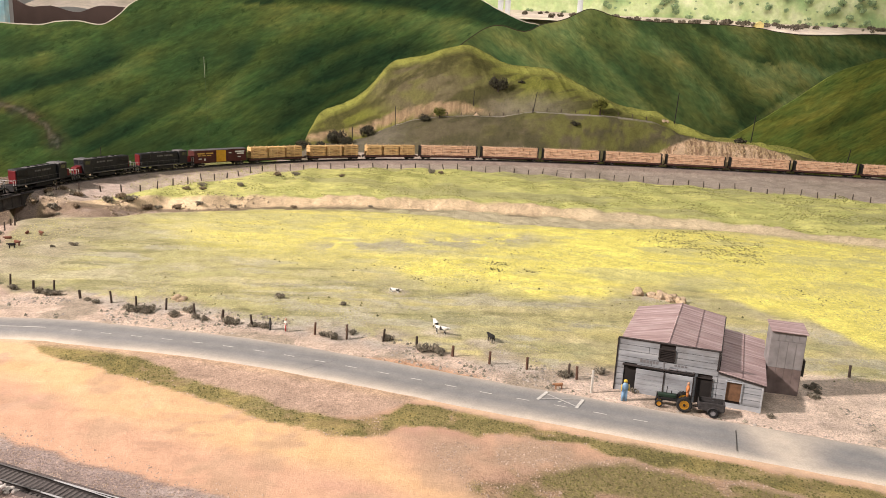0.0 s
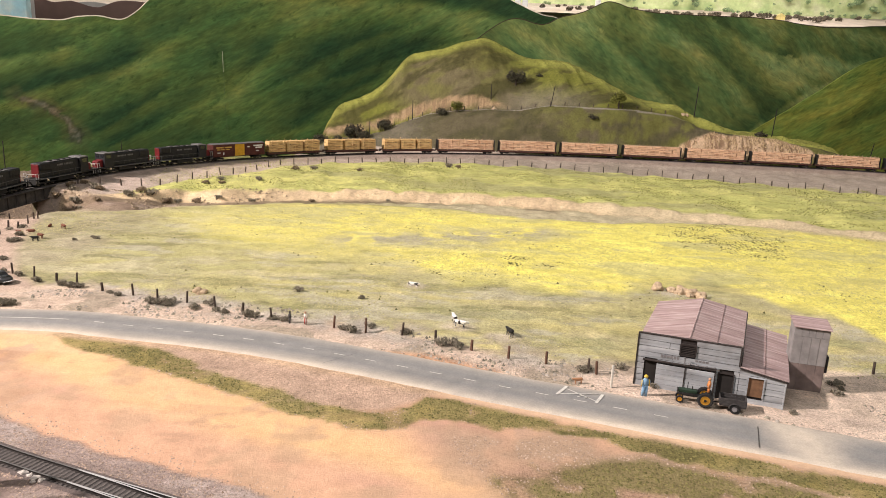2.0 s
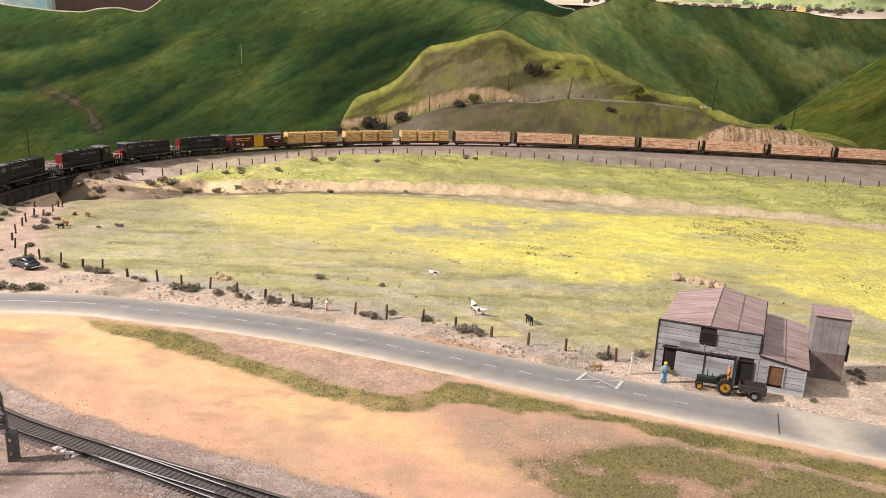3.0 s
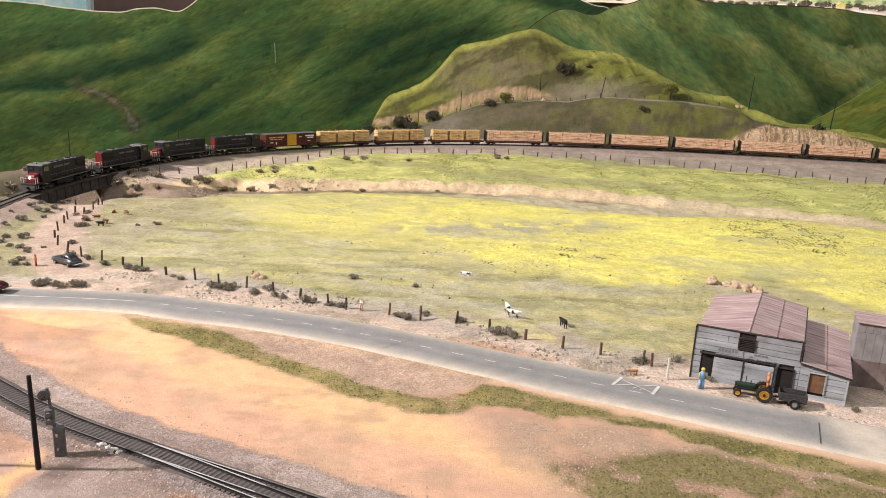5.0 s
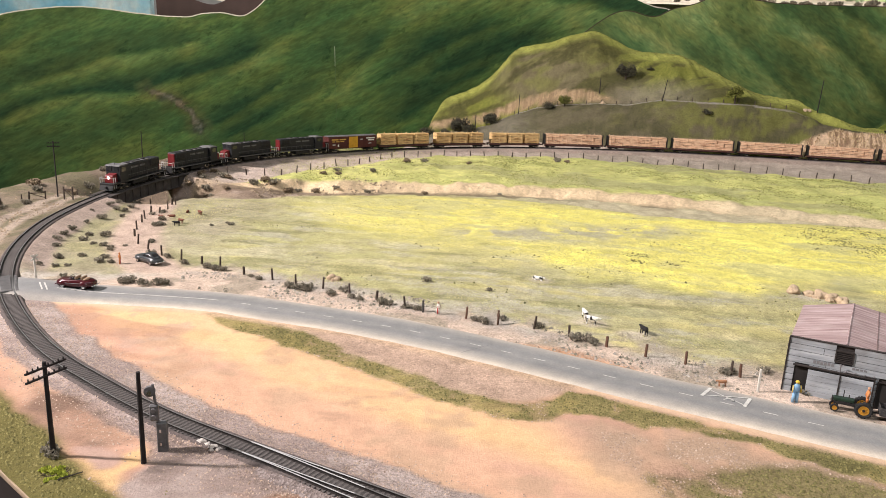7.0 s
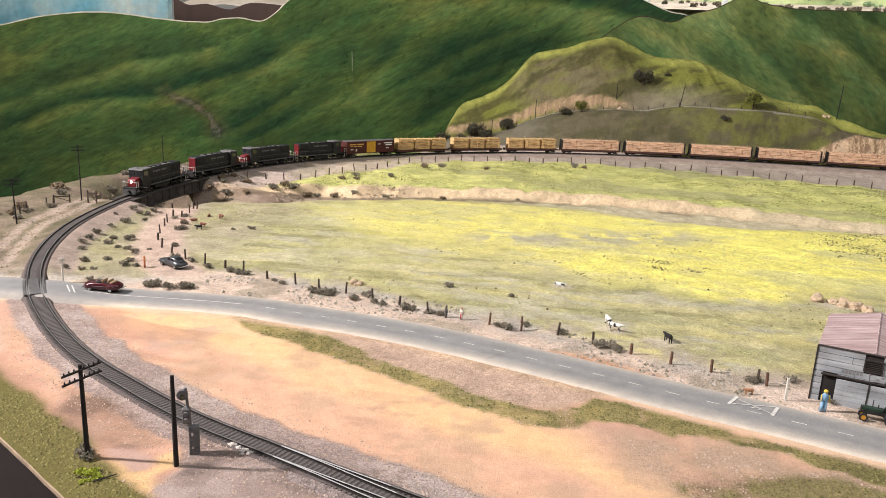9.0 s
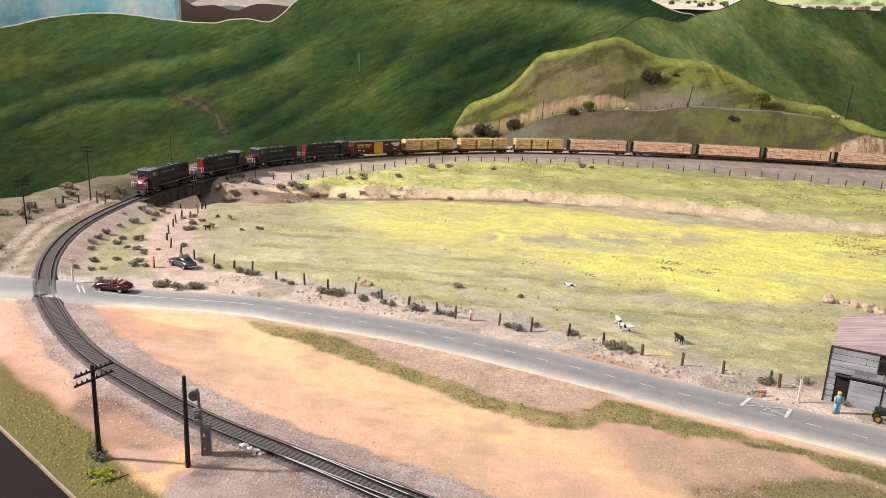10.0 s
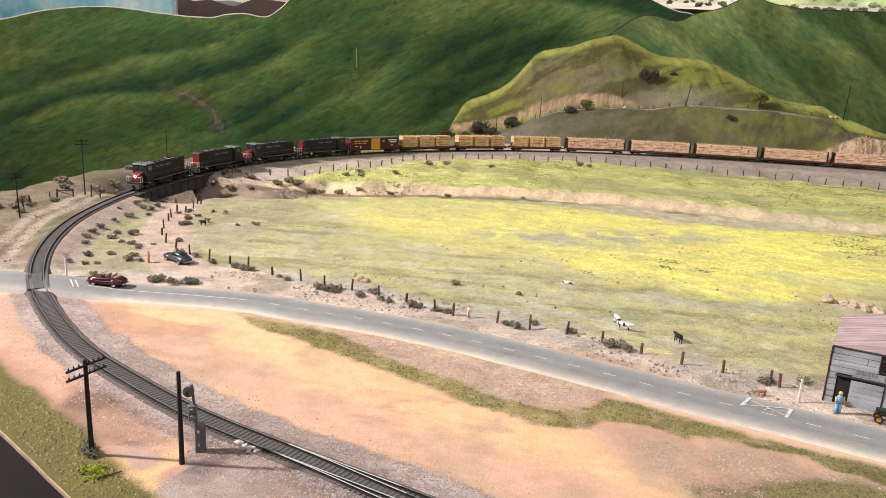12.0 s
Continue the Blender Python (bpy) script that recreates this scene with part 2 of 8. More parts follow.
def ground_height(x, y):
    x, y = np.asarray(x, float), np.asarray(y, float)
    wob = fbm(x, y, 0.12, 3, 3) - 0.5
    z = 0.004 * (fbm(x, y, 0.35, 5, 3) - 0.5) * smooth(0.85, 1.1, y) + 0.0026 * (fbm(x, y, 0.03, 9, 3) - 0.5) + 0.002 * (fbm(x, y, 0.014, 13, 2) - 0.5) * smooth(0.8, 0.9, y)
    near, far = np.interp(x, *CREEK_NEAR.T) + 0.02 * wob, np.interp(x, *CREEK_FAR.T) + 0.03 * wob
    deep = 0.011 + 0.008 * smooth(-0.2, -0.85, x)
    z = z - deep * smooth(near - 0.015, near + 0.06, y)
    scarp = deep + 0.012 * (1 - 0.5 * smooth(0.25, 0.6, x)) + 0.003 * np.sin(x * 40 + 6 * wob)
    z = z + scarp * smooth(far - 0.042, far + 0.004, y) + 0.016 * smooth(far, far + 0.45, y)
    z = z + (0.012 - 0.005 * smooth(-0.5, -0.7, x)) * (fbm(x, y, 0.04, 31, 4) - 0.5) * smooth(near, near + 0.03, y) * smooth(far + 0.1, far + 0.02, y)
    z = z + 0.006 * (fbm(x, y, 0.016, 43, 3) - 0.5) * smooth(far - 0.055, far - 0.035, y) * smooth(far + 0.02, far, y)
    # embankment of the track, open under the bridge
    d, side, tz = line_field(x, y, TRACK[::3])
    side = -side  # + within the curve
    gap = smooth(1.345, 1.39, y) * smooth(1.645, 1.6, y) * smooth(-0.82, -0.92, x) * np.where(side < 0, smooth(0.17, 0.09, d), 1.0)
    z = z - 0.022 * gap * smooth(0.12, 0.06, d) * smooth(1.4, 1.47, y)
    shelf = tz - 0.0036 - np.clip(d - 0.0145, 0, 0.0095) * 0.2
    steep = 0.3 - 0.12 * smooth(2.0, 1.85, y) * smooth(1.55, 1.62, y) * smooth(-0.7, -0.8, x)
    bank = shelf - np.maximum(0, d - 0.024) * steep
    left = smooth(-0.6, -0.85, x) * smooth(0.95, 1.15, y)
    bank = np.where((side < 0) & (d > 0.02), shelf - np.maximum(0, d - 0.024) * (0.3 - 0.28 * left) + 0.004 * left * smooth(0.08, 0.2, d), bank)
    z = np.where((1 - gap) * (bank - z) > 0, z + (bank - z) * (1 - gap), z)
    d2, _, _ = line_field(x, y, SIDING[::4])
    z = np.where(x > -0.3, np.maximum(z, 0.0015 - np.maximum(0, d2 - 0.02) * 0.3), z)
    # the far side falls away behind a low lip
    lip = np.interp(y, [0.9, 1.3, 1.8, 2.2, 2.6], [0.5, 0.24, 0.21, 0.17, 0.13]) + 0.03 * wob
    away = np.where((side < 0) & (x < -0.3) & (y > 0.9), np.maximum(0, d - lip), 0)
    z = z - np.minimum(away * 0.8, 0.2) + 0.007 * (fbm(x, y, 0.06, 41, 3) - 0.3) * smooth(0.05, 0.1, d) * ((side < 0) & (x < -0.7) & (y > 0.9))
    # the hill
    cy, cz = np.interp(x, CREST[:, 0], CREST[:, 1]), np.interp(x, CREST[:, 0], CREST[:, 2])
    by, bz = np.interp(x, BENCH[:, 0], BENCH[:, 1]), np.interp(x, BENCH[:, 0], BENCH[:, 2])
    foot = np.interp(x, [-0.75, -0.4, 0, 0.4, 0.9, 1.6], [2.9, 2.84, 2.83, 2.85, 2.855, 2.85])
    cut = np.minimum(cut_face(x), np.maximum(cz - bz, 0) * 0.5)
    rocky = smooth(0.82, 0.92, x) * smooth(1.55, 1.45, x)
    low = 0.042 + (bz - 0.042) * smooth(0, 1, (y - foot) / np.maximum(by - 0.018 - foot, 0.01)) ** (0.75 - 0.45 * rocky)
    rise = np.clip((y - by - 0.028) / np.maximum(cy - by - 0.028, 0.02), 0, 1)
    high = bz + cut * smooth(by + 0.016, by + 0.03, y) + (cz - bz - cut) * np.sin(rise * np.pi / 2) ** 1.15
    lumps = 0.012 * (fbm(x, y + z, 0.07, 53, 3) - 0.5) * smooth(0, 0.2, rise) + (0.045 * (fbm(x, y, 0.2, 51, 3) - 0.5) + 0.02 * (fbm(x + 0.5 * y, y * 0.35, 0.045, 55, 3) - 0.5)) * smooth(0, 0.2, rise) * smooth(1, 0.75, rise) + 0.004 * (fbm(x, y, 0.03, 57, 3) - 0.5)
    gully = 0.009 * (fbm(x, y * 0.15, 0.013, 301, 2) - 0.5) * rocky * smooth(foot, foot + 0.05, y)
    hill = np.where(y < by, low + gully, high) + lumps * smooth(foot, foot + 0.1, y)
    hill = hill - np.maximum(0, y - cy) * 0.9 - 0.2 * smooth(-0.56, -0.74, x) - 0.1 * smooth(1.5, 1.62, x)
    on = (x > -0.75) & (x < 1.62) & (y > foot)
    z = np.where(on, np.maximum(hill, -0.1), z)
    z = np.where((~on) & (y > 2.95), np.minimum(z, 0.045 - np.maximum(0, y - 2.98) * 0.6), z)
    z = z + 0.007 * (fbm(x, y, 0.035, 33, 3) - 0.5) * smooth(0.03, 0.06, d) * smooth(0.25, 0.18, d) * smooth(1.6, 1.75, y) * smooth(-0.6, -0.75, x) * (side > 0)
    # road bed and the flat pads of track and barn
    rd, rside, _ = line_field(x, y, ROAD[::3])
    z = z * smooth(0.03, 0.07, rd) + (-0.0012) * smooth(0.06, 0.036, rd)
    return z


def spot_height(x, y):
    return float(ground_height(np.array([x]), np.array([y]))[0])


def cut_top(x):
    """Height of the upper edge of the bare rock cut in the hill."""
    return np.interp(x, [0.815, 0.858, 0.9, 0.977, 1.057, 1.126, 1.263, 1.358, 1.42], [0.06, 0.1, 0.132, 0.155, 0.146, 0.144, 0.135, 0.106, 0.06])


YELLOW_EDGE = np.array([(-0.6, 1.42), (-0.467, 1.28), (-0.2, 1.24), (-0.05, 1.165), (0.0, 1.105), (0.065, 1.12), (0.16, 1.08), (0.25, 1.08), (0.31, 1.125), (0.42, 1.212), (0.46, 1.155), (0.49, 1.095), (0.51, 1.045), (0.56, 1.035), (0.59, 0.916), (0.9, 0.86)])


def ground_tint(x, y, z):
    """The scenery paint and turf, zone by zone; the hill's crest is tinted as lit."""
    def lay(c, amount):
        nonlocal rgb
        rgb = rgb * (1 - amount[:, None]) + np.array(c) * amount[:, None]

    wx = x + 0.012 * (fbm(x, y, 0.05, 71, 4) - 0.5)
    wy = y + 0.012 * (fbm(x, y, 0.05, 73, 4) - 0.5)
    n1, n2, n3 = fbm(x, y, 0.18, 81, 4), fbm(x, y, 0.05, 83, 4), fbm(x, y * 2.2, 0.3, 85, 4)
    fine = fbm(x, y, 0.012, 87, 3)
    rgb = np.zeros((len(x), 3)) + np.array([0.54, 0.475, 0.21])
    lay((0.4, 0.365, 0.2), smooth(0.46, 0.62, n3) * 0.85)
    lay((0.52, 0.45, 0.27), smooth(0.5, 0.66, n1) * 0.8)
    lay((0.3, 0.295, 0.15), smooth(0.56, 0.68, fbm(x, y * 1.6, 0.07, 89, 4)) * 0.7)
    lay((0.42, 0.395, 0.18), smooth(0.15, -0.55, x) * (0.5 + 0.3 * n2))
    lay((0.37, 0.345, 0.21), smooth(0.5, 0.62, fbm(x * 0.9 + 0.4 * y, y * 2.3 - 0.3 * x, 0.2, 96, 4)) * smooth(0.45, -0.15, x) * 0.65)
    lay((0.56, 0.5, 0.36), smooth(0.56, 0.7, fbm(x, y * 1.9, 0.11, 121, 4)) * 0.35)
    lay((0.43, 0.4, 0.3), smooth(0.58, 0.68, fbm(x * 0.8 + 0.3 * y, y * 2.4, 0.09, 123, 4)) * 0.7)
    lay((0.25, 0.24, 0.11), smooth(0.57, 0.66, fbm(x * 0.7 - 0.2 * y, y * 3.0, 0.13, 125, 4)) * smooth(0.5, 0.0, x) * 0.7)
    # flowering yellow
    low = np.interp(x, *YELLOW_EDGE.T)
    blur = 1 + 1.5 * smooth(0.0, -0.25, x)
    yel = smooth(low - 0.03 * blur, low + 0.06 * blur, y + 0.05 * blur * (n1 - 0.5) + 0.06 * (n2 - 0.5)) * smooth(-0.78, -0.45, x + 0.3 * (n2 - 0.5))
    lay((0.78, 0.7, 0.18), yel * (1 - 0.4 * smooth(0.0, -0.6, x)) * (0.55 + 0.45 * smooth(0.38, 0.56, 0.6 * n3 + 0.4 * n2)) * smooth(1.95, 1.7, y))
    lay((0.46, 0.44, 0.25), yel * smooth(0.55, 0.68, fbm(x, y * 2.6, 0.16, 95, 4)) * 0.5)
    for cx, cy, r in ((-0.072, 1.082, 0.03), (0.0, 0.905, 0.035), (0.06, 0.875, 0.035), (0.35, 1.115, 0.05)):
        lay((0.5, 0.43, 0.33), smooth(r, 0.3 * r, np.hypot(wx - cx, 1.4 * (wy - cy))) * 0.8)
    bare = inside(wx, wy, [(-0.25, 1.33), (0.0, 1.36), (0.24, 1.52), (0.2, 1.6), (-0.05, 1.5), (-0.28, 1.4)], 0.05)
    lay((0.4, 0.365, 0.27), bare * smooth(0.4, 0.55, n2) * 0.9)
    # creek, far meadow, embankment
    near, far = np.interp(x, *CREEK_NEAR.T), np.interp(x, *CREEK_FAR.T)
    lay((0.37, 0.345, 0.21), smooth(near - 0.04, near + 0.05, wy) * (0.2 + 0.75 * smooth(-0.45, -0.05, x)) * (0.85 + 0.15 * n2))
    lay((0.36, 0.285, 0.225), smooth(near - 0.03, near + 0.02, wy) * smooth(-0.5, -0.7, x))
    lay((0.25, 0.18, 0.13), smooth(near + 0.015, near + 0.06, wy) * smooth(0.36, 0.54, n2) * smooth(-0.1, -0.6, x) * 0.85)
    lay((0.66, 0.505, 0.315), smooth(far - 0.052, far - 0.036, wy))
    lay((0.45, 0.34, 0.22), smooth(far - 0.052, far - 0.036, wy) * smooth(0.5, 0.62, n2) * 0.6)
    lay((0.47, 0.47, 0.16), smooth(far - 0.008, far + 0.012, wy) * smooth(-0.86, -0.83, x))
    lay((0.6, 0.58, 0.2), smooth(far + 0.01, far + 0.06, wy) * smooth(0.42, 0.58, n2) * 0.9 * smooth(-0.84, -0.74, x))
    lay((0.34, 0.33, 0.16), smooth(far, far + 0.1, wy) * smooth(0.52, 0.62, n3) * 0.75)
    lay((0.5, 0.43, 0.29), smooth(near + 0.01, near + 0.05, wy) * smooth(far - 0.04, far - 0.07, wy) * smooth(-0.3, 0.1, x) * 0.8)
    lay((0.56, 0.465, 0.3), smooth(far - 0.1, far - 0.06, wy) * smooth(far + 0.03, far, wy) * smooth(0.25, 0.45, x) * 0.8)
    lay((0.2, 0.15, 0.1), smooth(0.026, 0.01, np.abs(wy - far + 0.058)) * np.maximum(smooth(0.1, -0.2, x), smooth(0.15, 0.18, x) * smooth(0.28, 0.24, x) * 0.8) * 0.8)
    d, side, tz = line_field(x, y, TRACK[::3])
    side = -side  # + within the curve
    inner = (side > 0).astype(float)
    fence = np.interp(x, [-0.9, -0.841, -0.811, -0.796, -0.75, -0.69, -0.581, -0.448, -0.2, 0, 0.5, 0.9, 1.3, 2], [1.6, 1.71, 1.79, 1.87, 1.93, 2.01, 2.19, 2.37, 2.5, 2.53, 2.5, 2.43, 2.27, 1.95])
    bankside = smooth(fence - 0.012, fence + 0.016, wy) * smooth(1.62, 1.7, y)
    lay((0.44, 0.365, 0.295), bankside)
    lay((0.5, 0.4, 0.335), bankside * smooth(0.0, -0.5, x) * 0.85)
    lay((0.37, 0.31, 0.245), bankside * smooth(0.5, 0.65, n1) * 0.8)
    lay((0.19, 0.14, 0.1), smooth(0.1, 0.03, np.hypot(x + 0.94, y - 1.63)) * (0.5 + 0.5 * smooth(0.35, 0.55, n2)) * 0.45)
    # left side, within and beyond the curve
    wl = smooth(-0.6, -0.72, x) * smooth(1.62, 1.5, y) * inner
    lay((0.29, 0.26, 0.16), wl * (0.6 + 0.4 * smooth(0.4, 0.6, n2)))
    lay((0.4, 0.35, 0.245), wl * smooth(0.5, 0.62, fbm(x, y, 0.07, 127, 4)) * 0.65)
    lay((0.35, 0.275, 0.225), smooth(0.06, 0.045, d + 0.02 * (n2 - 0.5)) * smooth(0.85, 0.95, y) * (side > 0))
    over = (side < 0) & (x < -0.6) & (y > 0.85)
    lay((0.15, 0.13, 0.08), over * 1.0)
    lay((0.21, 0.165, 0.12), over * smooth(0.44, 0.6, n2) * 0.85)
    lay((0.17, 0.13, 0.095), over * smooth(1.38, 1.5, y) * smooth(0.36, 0.5, n2) * 0.9)
    lay((0.19, 0.19, 0.07), over * smooth(1.9, 2.0, y) * smooth(0.06, 0.1, d))
    for at in (0.05, 0.085):
        lay((0.37, 0.295, 0.235), over * smooth(0.016, 0.005, np.abs(d - at + 0.02 * (n2 - 0.5))) * smooth(1.45, 1.3, y) * 0.8)
    # lane and verge between road and fence
    lane, _, _ = line_field(wx, wy, np.array([(-0.52, 0.885), (-0.63, 0.935), (-0.72, 1.02), (-0.80, 1.14), (-0.86, 1.28), (-0.91, 1.4), (-0.95, 1.44)]))
    lay((0.46, 0.35, 0.275), smooth(0.055, 0.03, lane))
    rd, rside, _ = line_field(wx, wy, ROAD[::3])
    r = rd * rside
    wide = np.interp(x, [-0.75, -0.6, -0.45, -0.2, 0.2, 0.5, 1], [0.05, 0.15, 0.125, 0.1, 0.1, 0.08, 0.07]) + 0.05 * (n2 - 0.5)
    lay((0.55, 0.43, 0.335), smooth(wide + 0.02, wide - 0.015, r) * (rside > 0))
    lay((0.38, 0.305, 0.24), smooth(wide + 0.02, wide - 0.02, r) * (rside > 0) * smooth(0.5, 0.62, n2) * 0.8)
    lay((0.36, 0.3, 0.225), smooth(wide + 0.06, wide, r) * smooth(0.5, 0.6, n2) * (rside > 0) * 0.8)
    lay((0.41, 0.37, 0.315), smooth(wide - 0.045, wide - 0.01, r) * smooth(wide + 0.035, wide + 0.005, r) * (rside > 0) * smooth(0.4, 0.56, fbm(x, y, 0.04, 135, 4)) * 0.75)
    yard = inside(wx, wy, [(0.12, 0.75), (0.2, 0.79), (0.33, 0.8), (0.41, 0.835), (0.5, 0.815), (0.62, 0.8), (0.8, 0.72), (0.7, 0.55), (0.3, 0.66)], 0.02)
    lay((0.62, 0.49, 0.39), yard * 0.95)
    lay((0.36, 0.29, 0.22), yard * smooth(0.5, 0.63, n2) * 0.8)
    # near side of the road: sand, pebbles, turf strips
    south = (rside < 0) & (y < 0.95)
    lay((0.5, 0.305, 0.2), south * 1.0)
    lay((0.46, 0.275, 0.195), south * smooth(0.45, 0.62, fbm(x * 0.7, y * 1.6, 0.12, 91, 4)))
    cream = inside(wx, wy, [(-0.645, 0.779), (-0.565, 0.722), (-0.489, 0.712), (-0.424, 0.692), (-0.375, 0.657), (-0.335, 0.628), (-0.303, 0.619), (-0.252, 0.606), (-0.186, 0.577), (-0.131, 0.557), (-0.081, 0.548), (-0.031, 0.522), (-0.012, 0.505),
        (0.06, 0.505), (0.04, 0.53), (-0.03, 0.565), (-0.045, 0.6), (-0.1, 0.615), (-0.2, 0.66), (-0.3, 0.71), (-0.4, 0.76), (-0.5, 0.81)], 0.022)
    lay((0.58, 0.375, 0.2), south * cream * (0.78 + 0.22 * smooth(0.35, 0.6, fbm(x * 0.8 + 0.5 * y, y * 1.7, 0.1, 93, 4))))
    lay((0.62, 0.43, 0.25), south * cream * smooth(0.5, 0.68, fbm(x * 0.5 + 0.4 * y, y * 2.4, 0.07, 94, 4)) * 0.35)
    scuff = fbm(x, y * 1.5, 0.017, 113, 4)
    lay((0.31, 0.2, 0.135), south * smooth(0.58, 0.66, scuff) * smooth(0.5, 0.62, fbm(x, y, 0.12, 115, 3)) * 0.4)
    lay((0.38, 0.26, 0.17), south * smooth(0.54, 0.66, n2) * 0.6)
    lay((0.36, 0.26, 0.2), south * smooth(0.56, 0.64, fbm(x, y, 0.022, 99, 3)) * smooth(0.4, 0.6, n1) * 0.55)
    vx, vy = x + 0.016 * (fbm(x, y, 0.02, 107, 3) - 0.5), y + 0.016 * (fbm(x, y, 0.02, 109, 3) - 0.5)
    peb = inside(wx, wy, [(-0.4, 0.795), (-0.33, 0.79), (-0.2, 0.765), (0.0, 0.705), (-0.03, 0.685), (-0.062, 0.65), (-0.12, 0.643), (-0.19, 0.66), (-0.25, 0.69), (-0.3, 0.735)], 0.008)
    lay((0.35, 0.2, 0.13), south * smooth(0.6, 0.68, fbm(x * 0.45 + 0.3 * y, y * 2.2, 0.09, 92, 4)) * smooth(0.45, 0.6, n1) * 0.6)
    lay((0.46, 0.33, 0.245), peb * 0.9)
    peb2 = inside(wx, wy, [(-0.03, 0.61), (0.06, 0.62), (0.13, 0.612), (0.3, 0.57), (0.5, 0.52), (0.5, 0.4), (0.02, 0.4), (0.03, 0.52)], 0.025)
    lay((0.34, 0.24, 0.165), peb2 * (0.5 + 0.5 * smooth(0.35, 0.55, n2)))
    turf = inside(vx, vy, [(-0.5, 0.806), (-0.468, 0.811), (-0.423, 0.798), (-0.382, 0.788), (-0.348, 0.777), (-0.316, 0.757), (-0.292, 0.737), (-0.271, 0.72), (-0.244, 0.707), (-0.228, 0.696), (-0.202, 0.69), (-0.175, 0.677),
        (-0.148, 0.661), (-0.117, 0.648), (-0.088, 0.641), (-0.061, 0.65), (-0.04, 0.672), (-0.03, 0.684), (0.015, 0.677), (0.071, 0.658), (0.125, 0.638), (0.176, 0.621), (0.226, 0.61), (0.273, 0.596), (0.315, 0.576), (0.42, 0.545),
        (0.56, 0.5), (0.55, 0.47), (0.304, 0.551), (0.238, 0.569), (0.193, 0.585), (0.161, 0.603), (0.122, 0.621), (0.069, 0.63), (0.042, 0.622), (-0.007, 0.636), (-0.029, 0.636), (-0.041, 0.63), (-0.046, 0.619), (-0.062, 0.611),
        (-0.088, 0.607), (-0.114, 0.615), (-0.143, 0.626), (-0.173, 0.638), (-0.207, 0.656), (-0.241, 0.672), (-0.278, 0.689), (-0.316, 0.707), (-0.35, 0.725), (-0.402, 0.748), (-0.448, 0.77), (-0.47, 0.785)], 0.004)
    fringe = 0.75 + 0.25 * smooth(0.34, 0.5, fbm(x, y, 0.018, 105, 3))
    turf = turf * fringe
    lay((0.235, 0.2, 0.078), turf * 0.95)
    lay((0.13, 0.118, 0.045), turf * smooth(0.47, 0.62, n2) * 0.8)
    lay((0.3, 0.24, 0.09), turf * smooth(0.55, 0.68, fbm(x, y, 0.03, 103, 3)) * 0.7)
    turf2 = inside(vx, vy, [(0.034, 0.531), (0.039, 0.541), (0.058, 0.548), (0.072, 0.562), (0.078, 0.556), (0.114, 0.564), (0.146, 0.579), (0.162, 0.585), (0.19, 0.574), (0.236, 0.564), (0.32, 0.535), (0.4, 0.49), (0.35, 0.42), (0.1, 0.45), (0.047, 0.509)], 0.008)
    lay((0.2, 0.165, 0.075), turf2 * smooth(0.3, 0.46, n2) * 0.95)
    shoulder = smooth(-0.062, -0.042, r) * (rside < 0)
    lay((0.54, 0.38, 0.25), shoulder * 0.9)
    # beside the near track
    ragged = d + 0.018 * (fbm(x, y, 0.03, 111, 4) - 0.5) + np.where(side < 0, 0.014, 0.0)
    gravel = smooth(0.05, 0.044, ragged) * (y < 0.8)
    lay((0.315, 0.245, 0.215), gravel)
    lay((0.42, 0.345, 0.305), gravel * smooth(0.5, 0.6, n2) * 0.7)
    lay((0.2, 0.15, 0.125), gravel * smooth(0.056, 0.044, ragged) * smooth(0.04, 0.048, ragged) * smooth(0.45, 0.6, fine) * 0.8)
    front = (side < 0) & (y < 0.82) & (x < 0.3)
    lay((0.37, 0.22, 0.15), front * smooth(0.04, 0.07, d + 0.02 * (n2 - 0.5)))
    lay((0.5, 0.34, 0.25), front * smooth(0.5, 0.64, fbm(x, y, 0.09, 131, 4)) * smooth(0.04, 0.06, d) * 0.6)
    soil = inside(vx, vy, [(-0.56, 0.575), (-0.529, 0.56), (-0.478, 0.549), (-0.424, 0.512), (-0.398, 0.488), (-0.432, 0.472), (-0.451, 0.477), (-0.473, 0.472), (-0.51, 0.5)], 0.008)
    lay((0.2, 0.128, 0.092), front * soil * (0.55 + 0.45 * smooth(0.38, 0.56, n2)))
    rough = inside(vx, vy, [(-0.372, 0.425), (-0.366, 0.458), (-0.385, 0.49), (-0.4, 0.51), (-0.313, 0.51), (-0.19, 0.46), (0.05, 0.4), (0.0, 0.2), (-0.3, 0.35)], 0.008)
    lay((0.25, 0.19, 0.162), front * rough)
    lay((0.34, 0.27, 0.235), front * rough * smooth(0.48, 0.6, n2) * 0.8)
    lay((0.28, 0.165, 0.105), front * rough * smooth(0.54, 0.64, fbm(x * 0.8, y * 1.7, 0.06, 133, 4)) * 0.8)
    pale = inside(vx, vy, [(-0.441, 0.47), (-0.417, 0.479), (-0.394, 0.466), (-0.391, 0.448), (-0.402, 0.444), (-0.42, 0.452)], 0.004)
    lay((0.38, 0.255, 0.2), front * pale)
    e = y - edge_y(x)
    lay((0.56, 0.37, 0.19), front * inside(vx, vy, [(-0.43, 0.455), (-0.416, 0.452), (-0.401, 0.444), (-0.389, 0.449), (-0.393, 0.467), (-0.388, 0.483), (-0.374, 0.47), (-0.379, 0.448), (-0.364, 0.415), (-0.4, 0.42)], 0.004))
    lay((0.13, 0.112, 0.038), front * smooth(0.062, 0.048, e + 0.03 * (n2 - 0.5)))
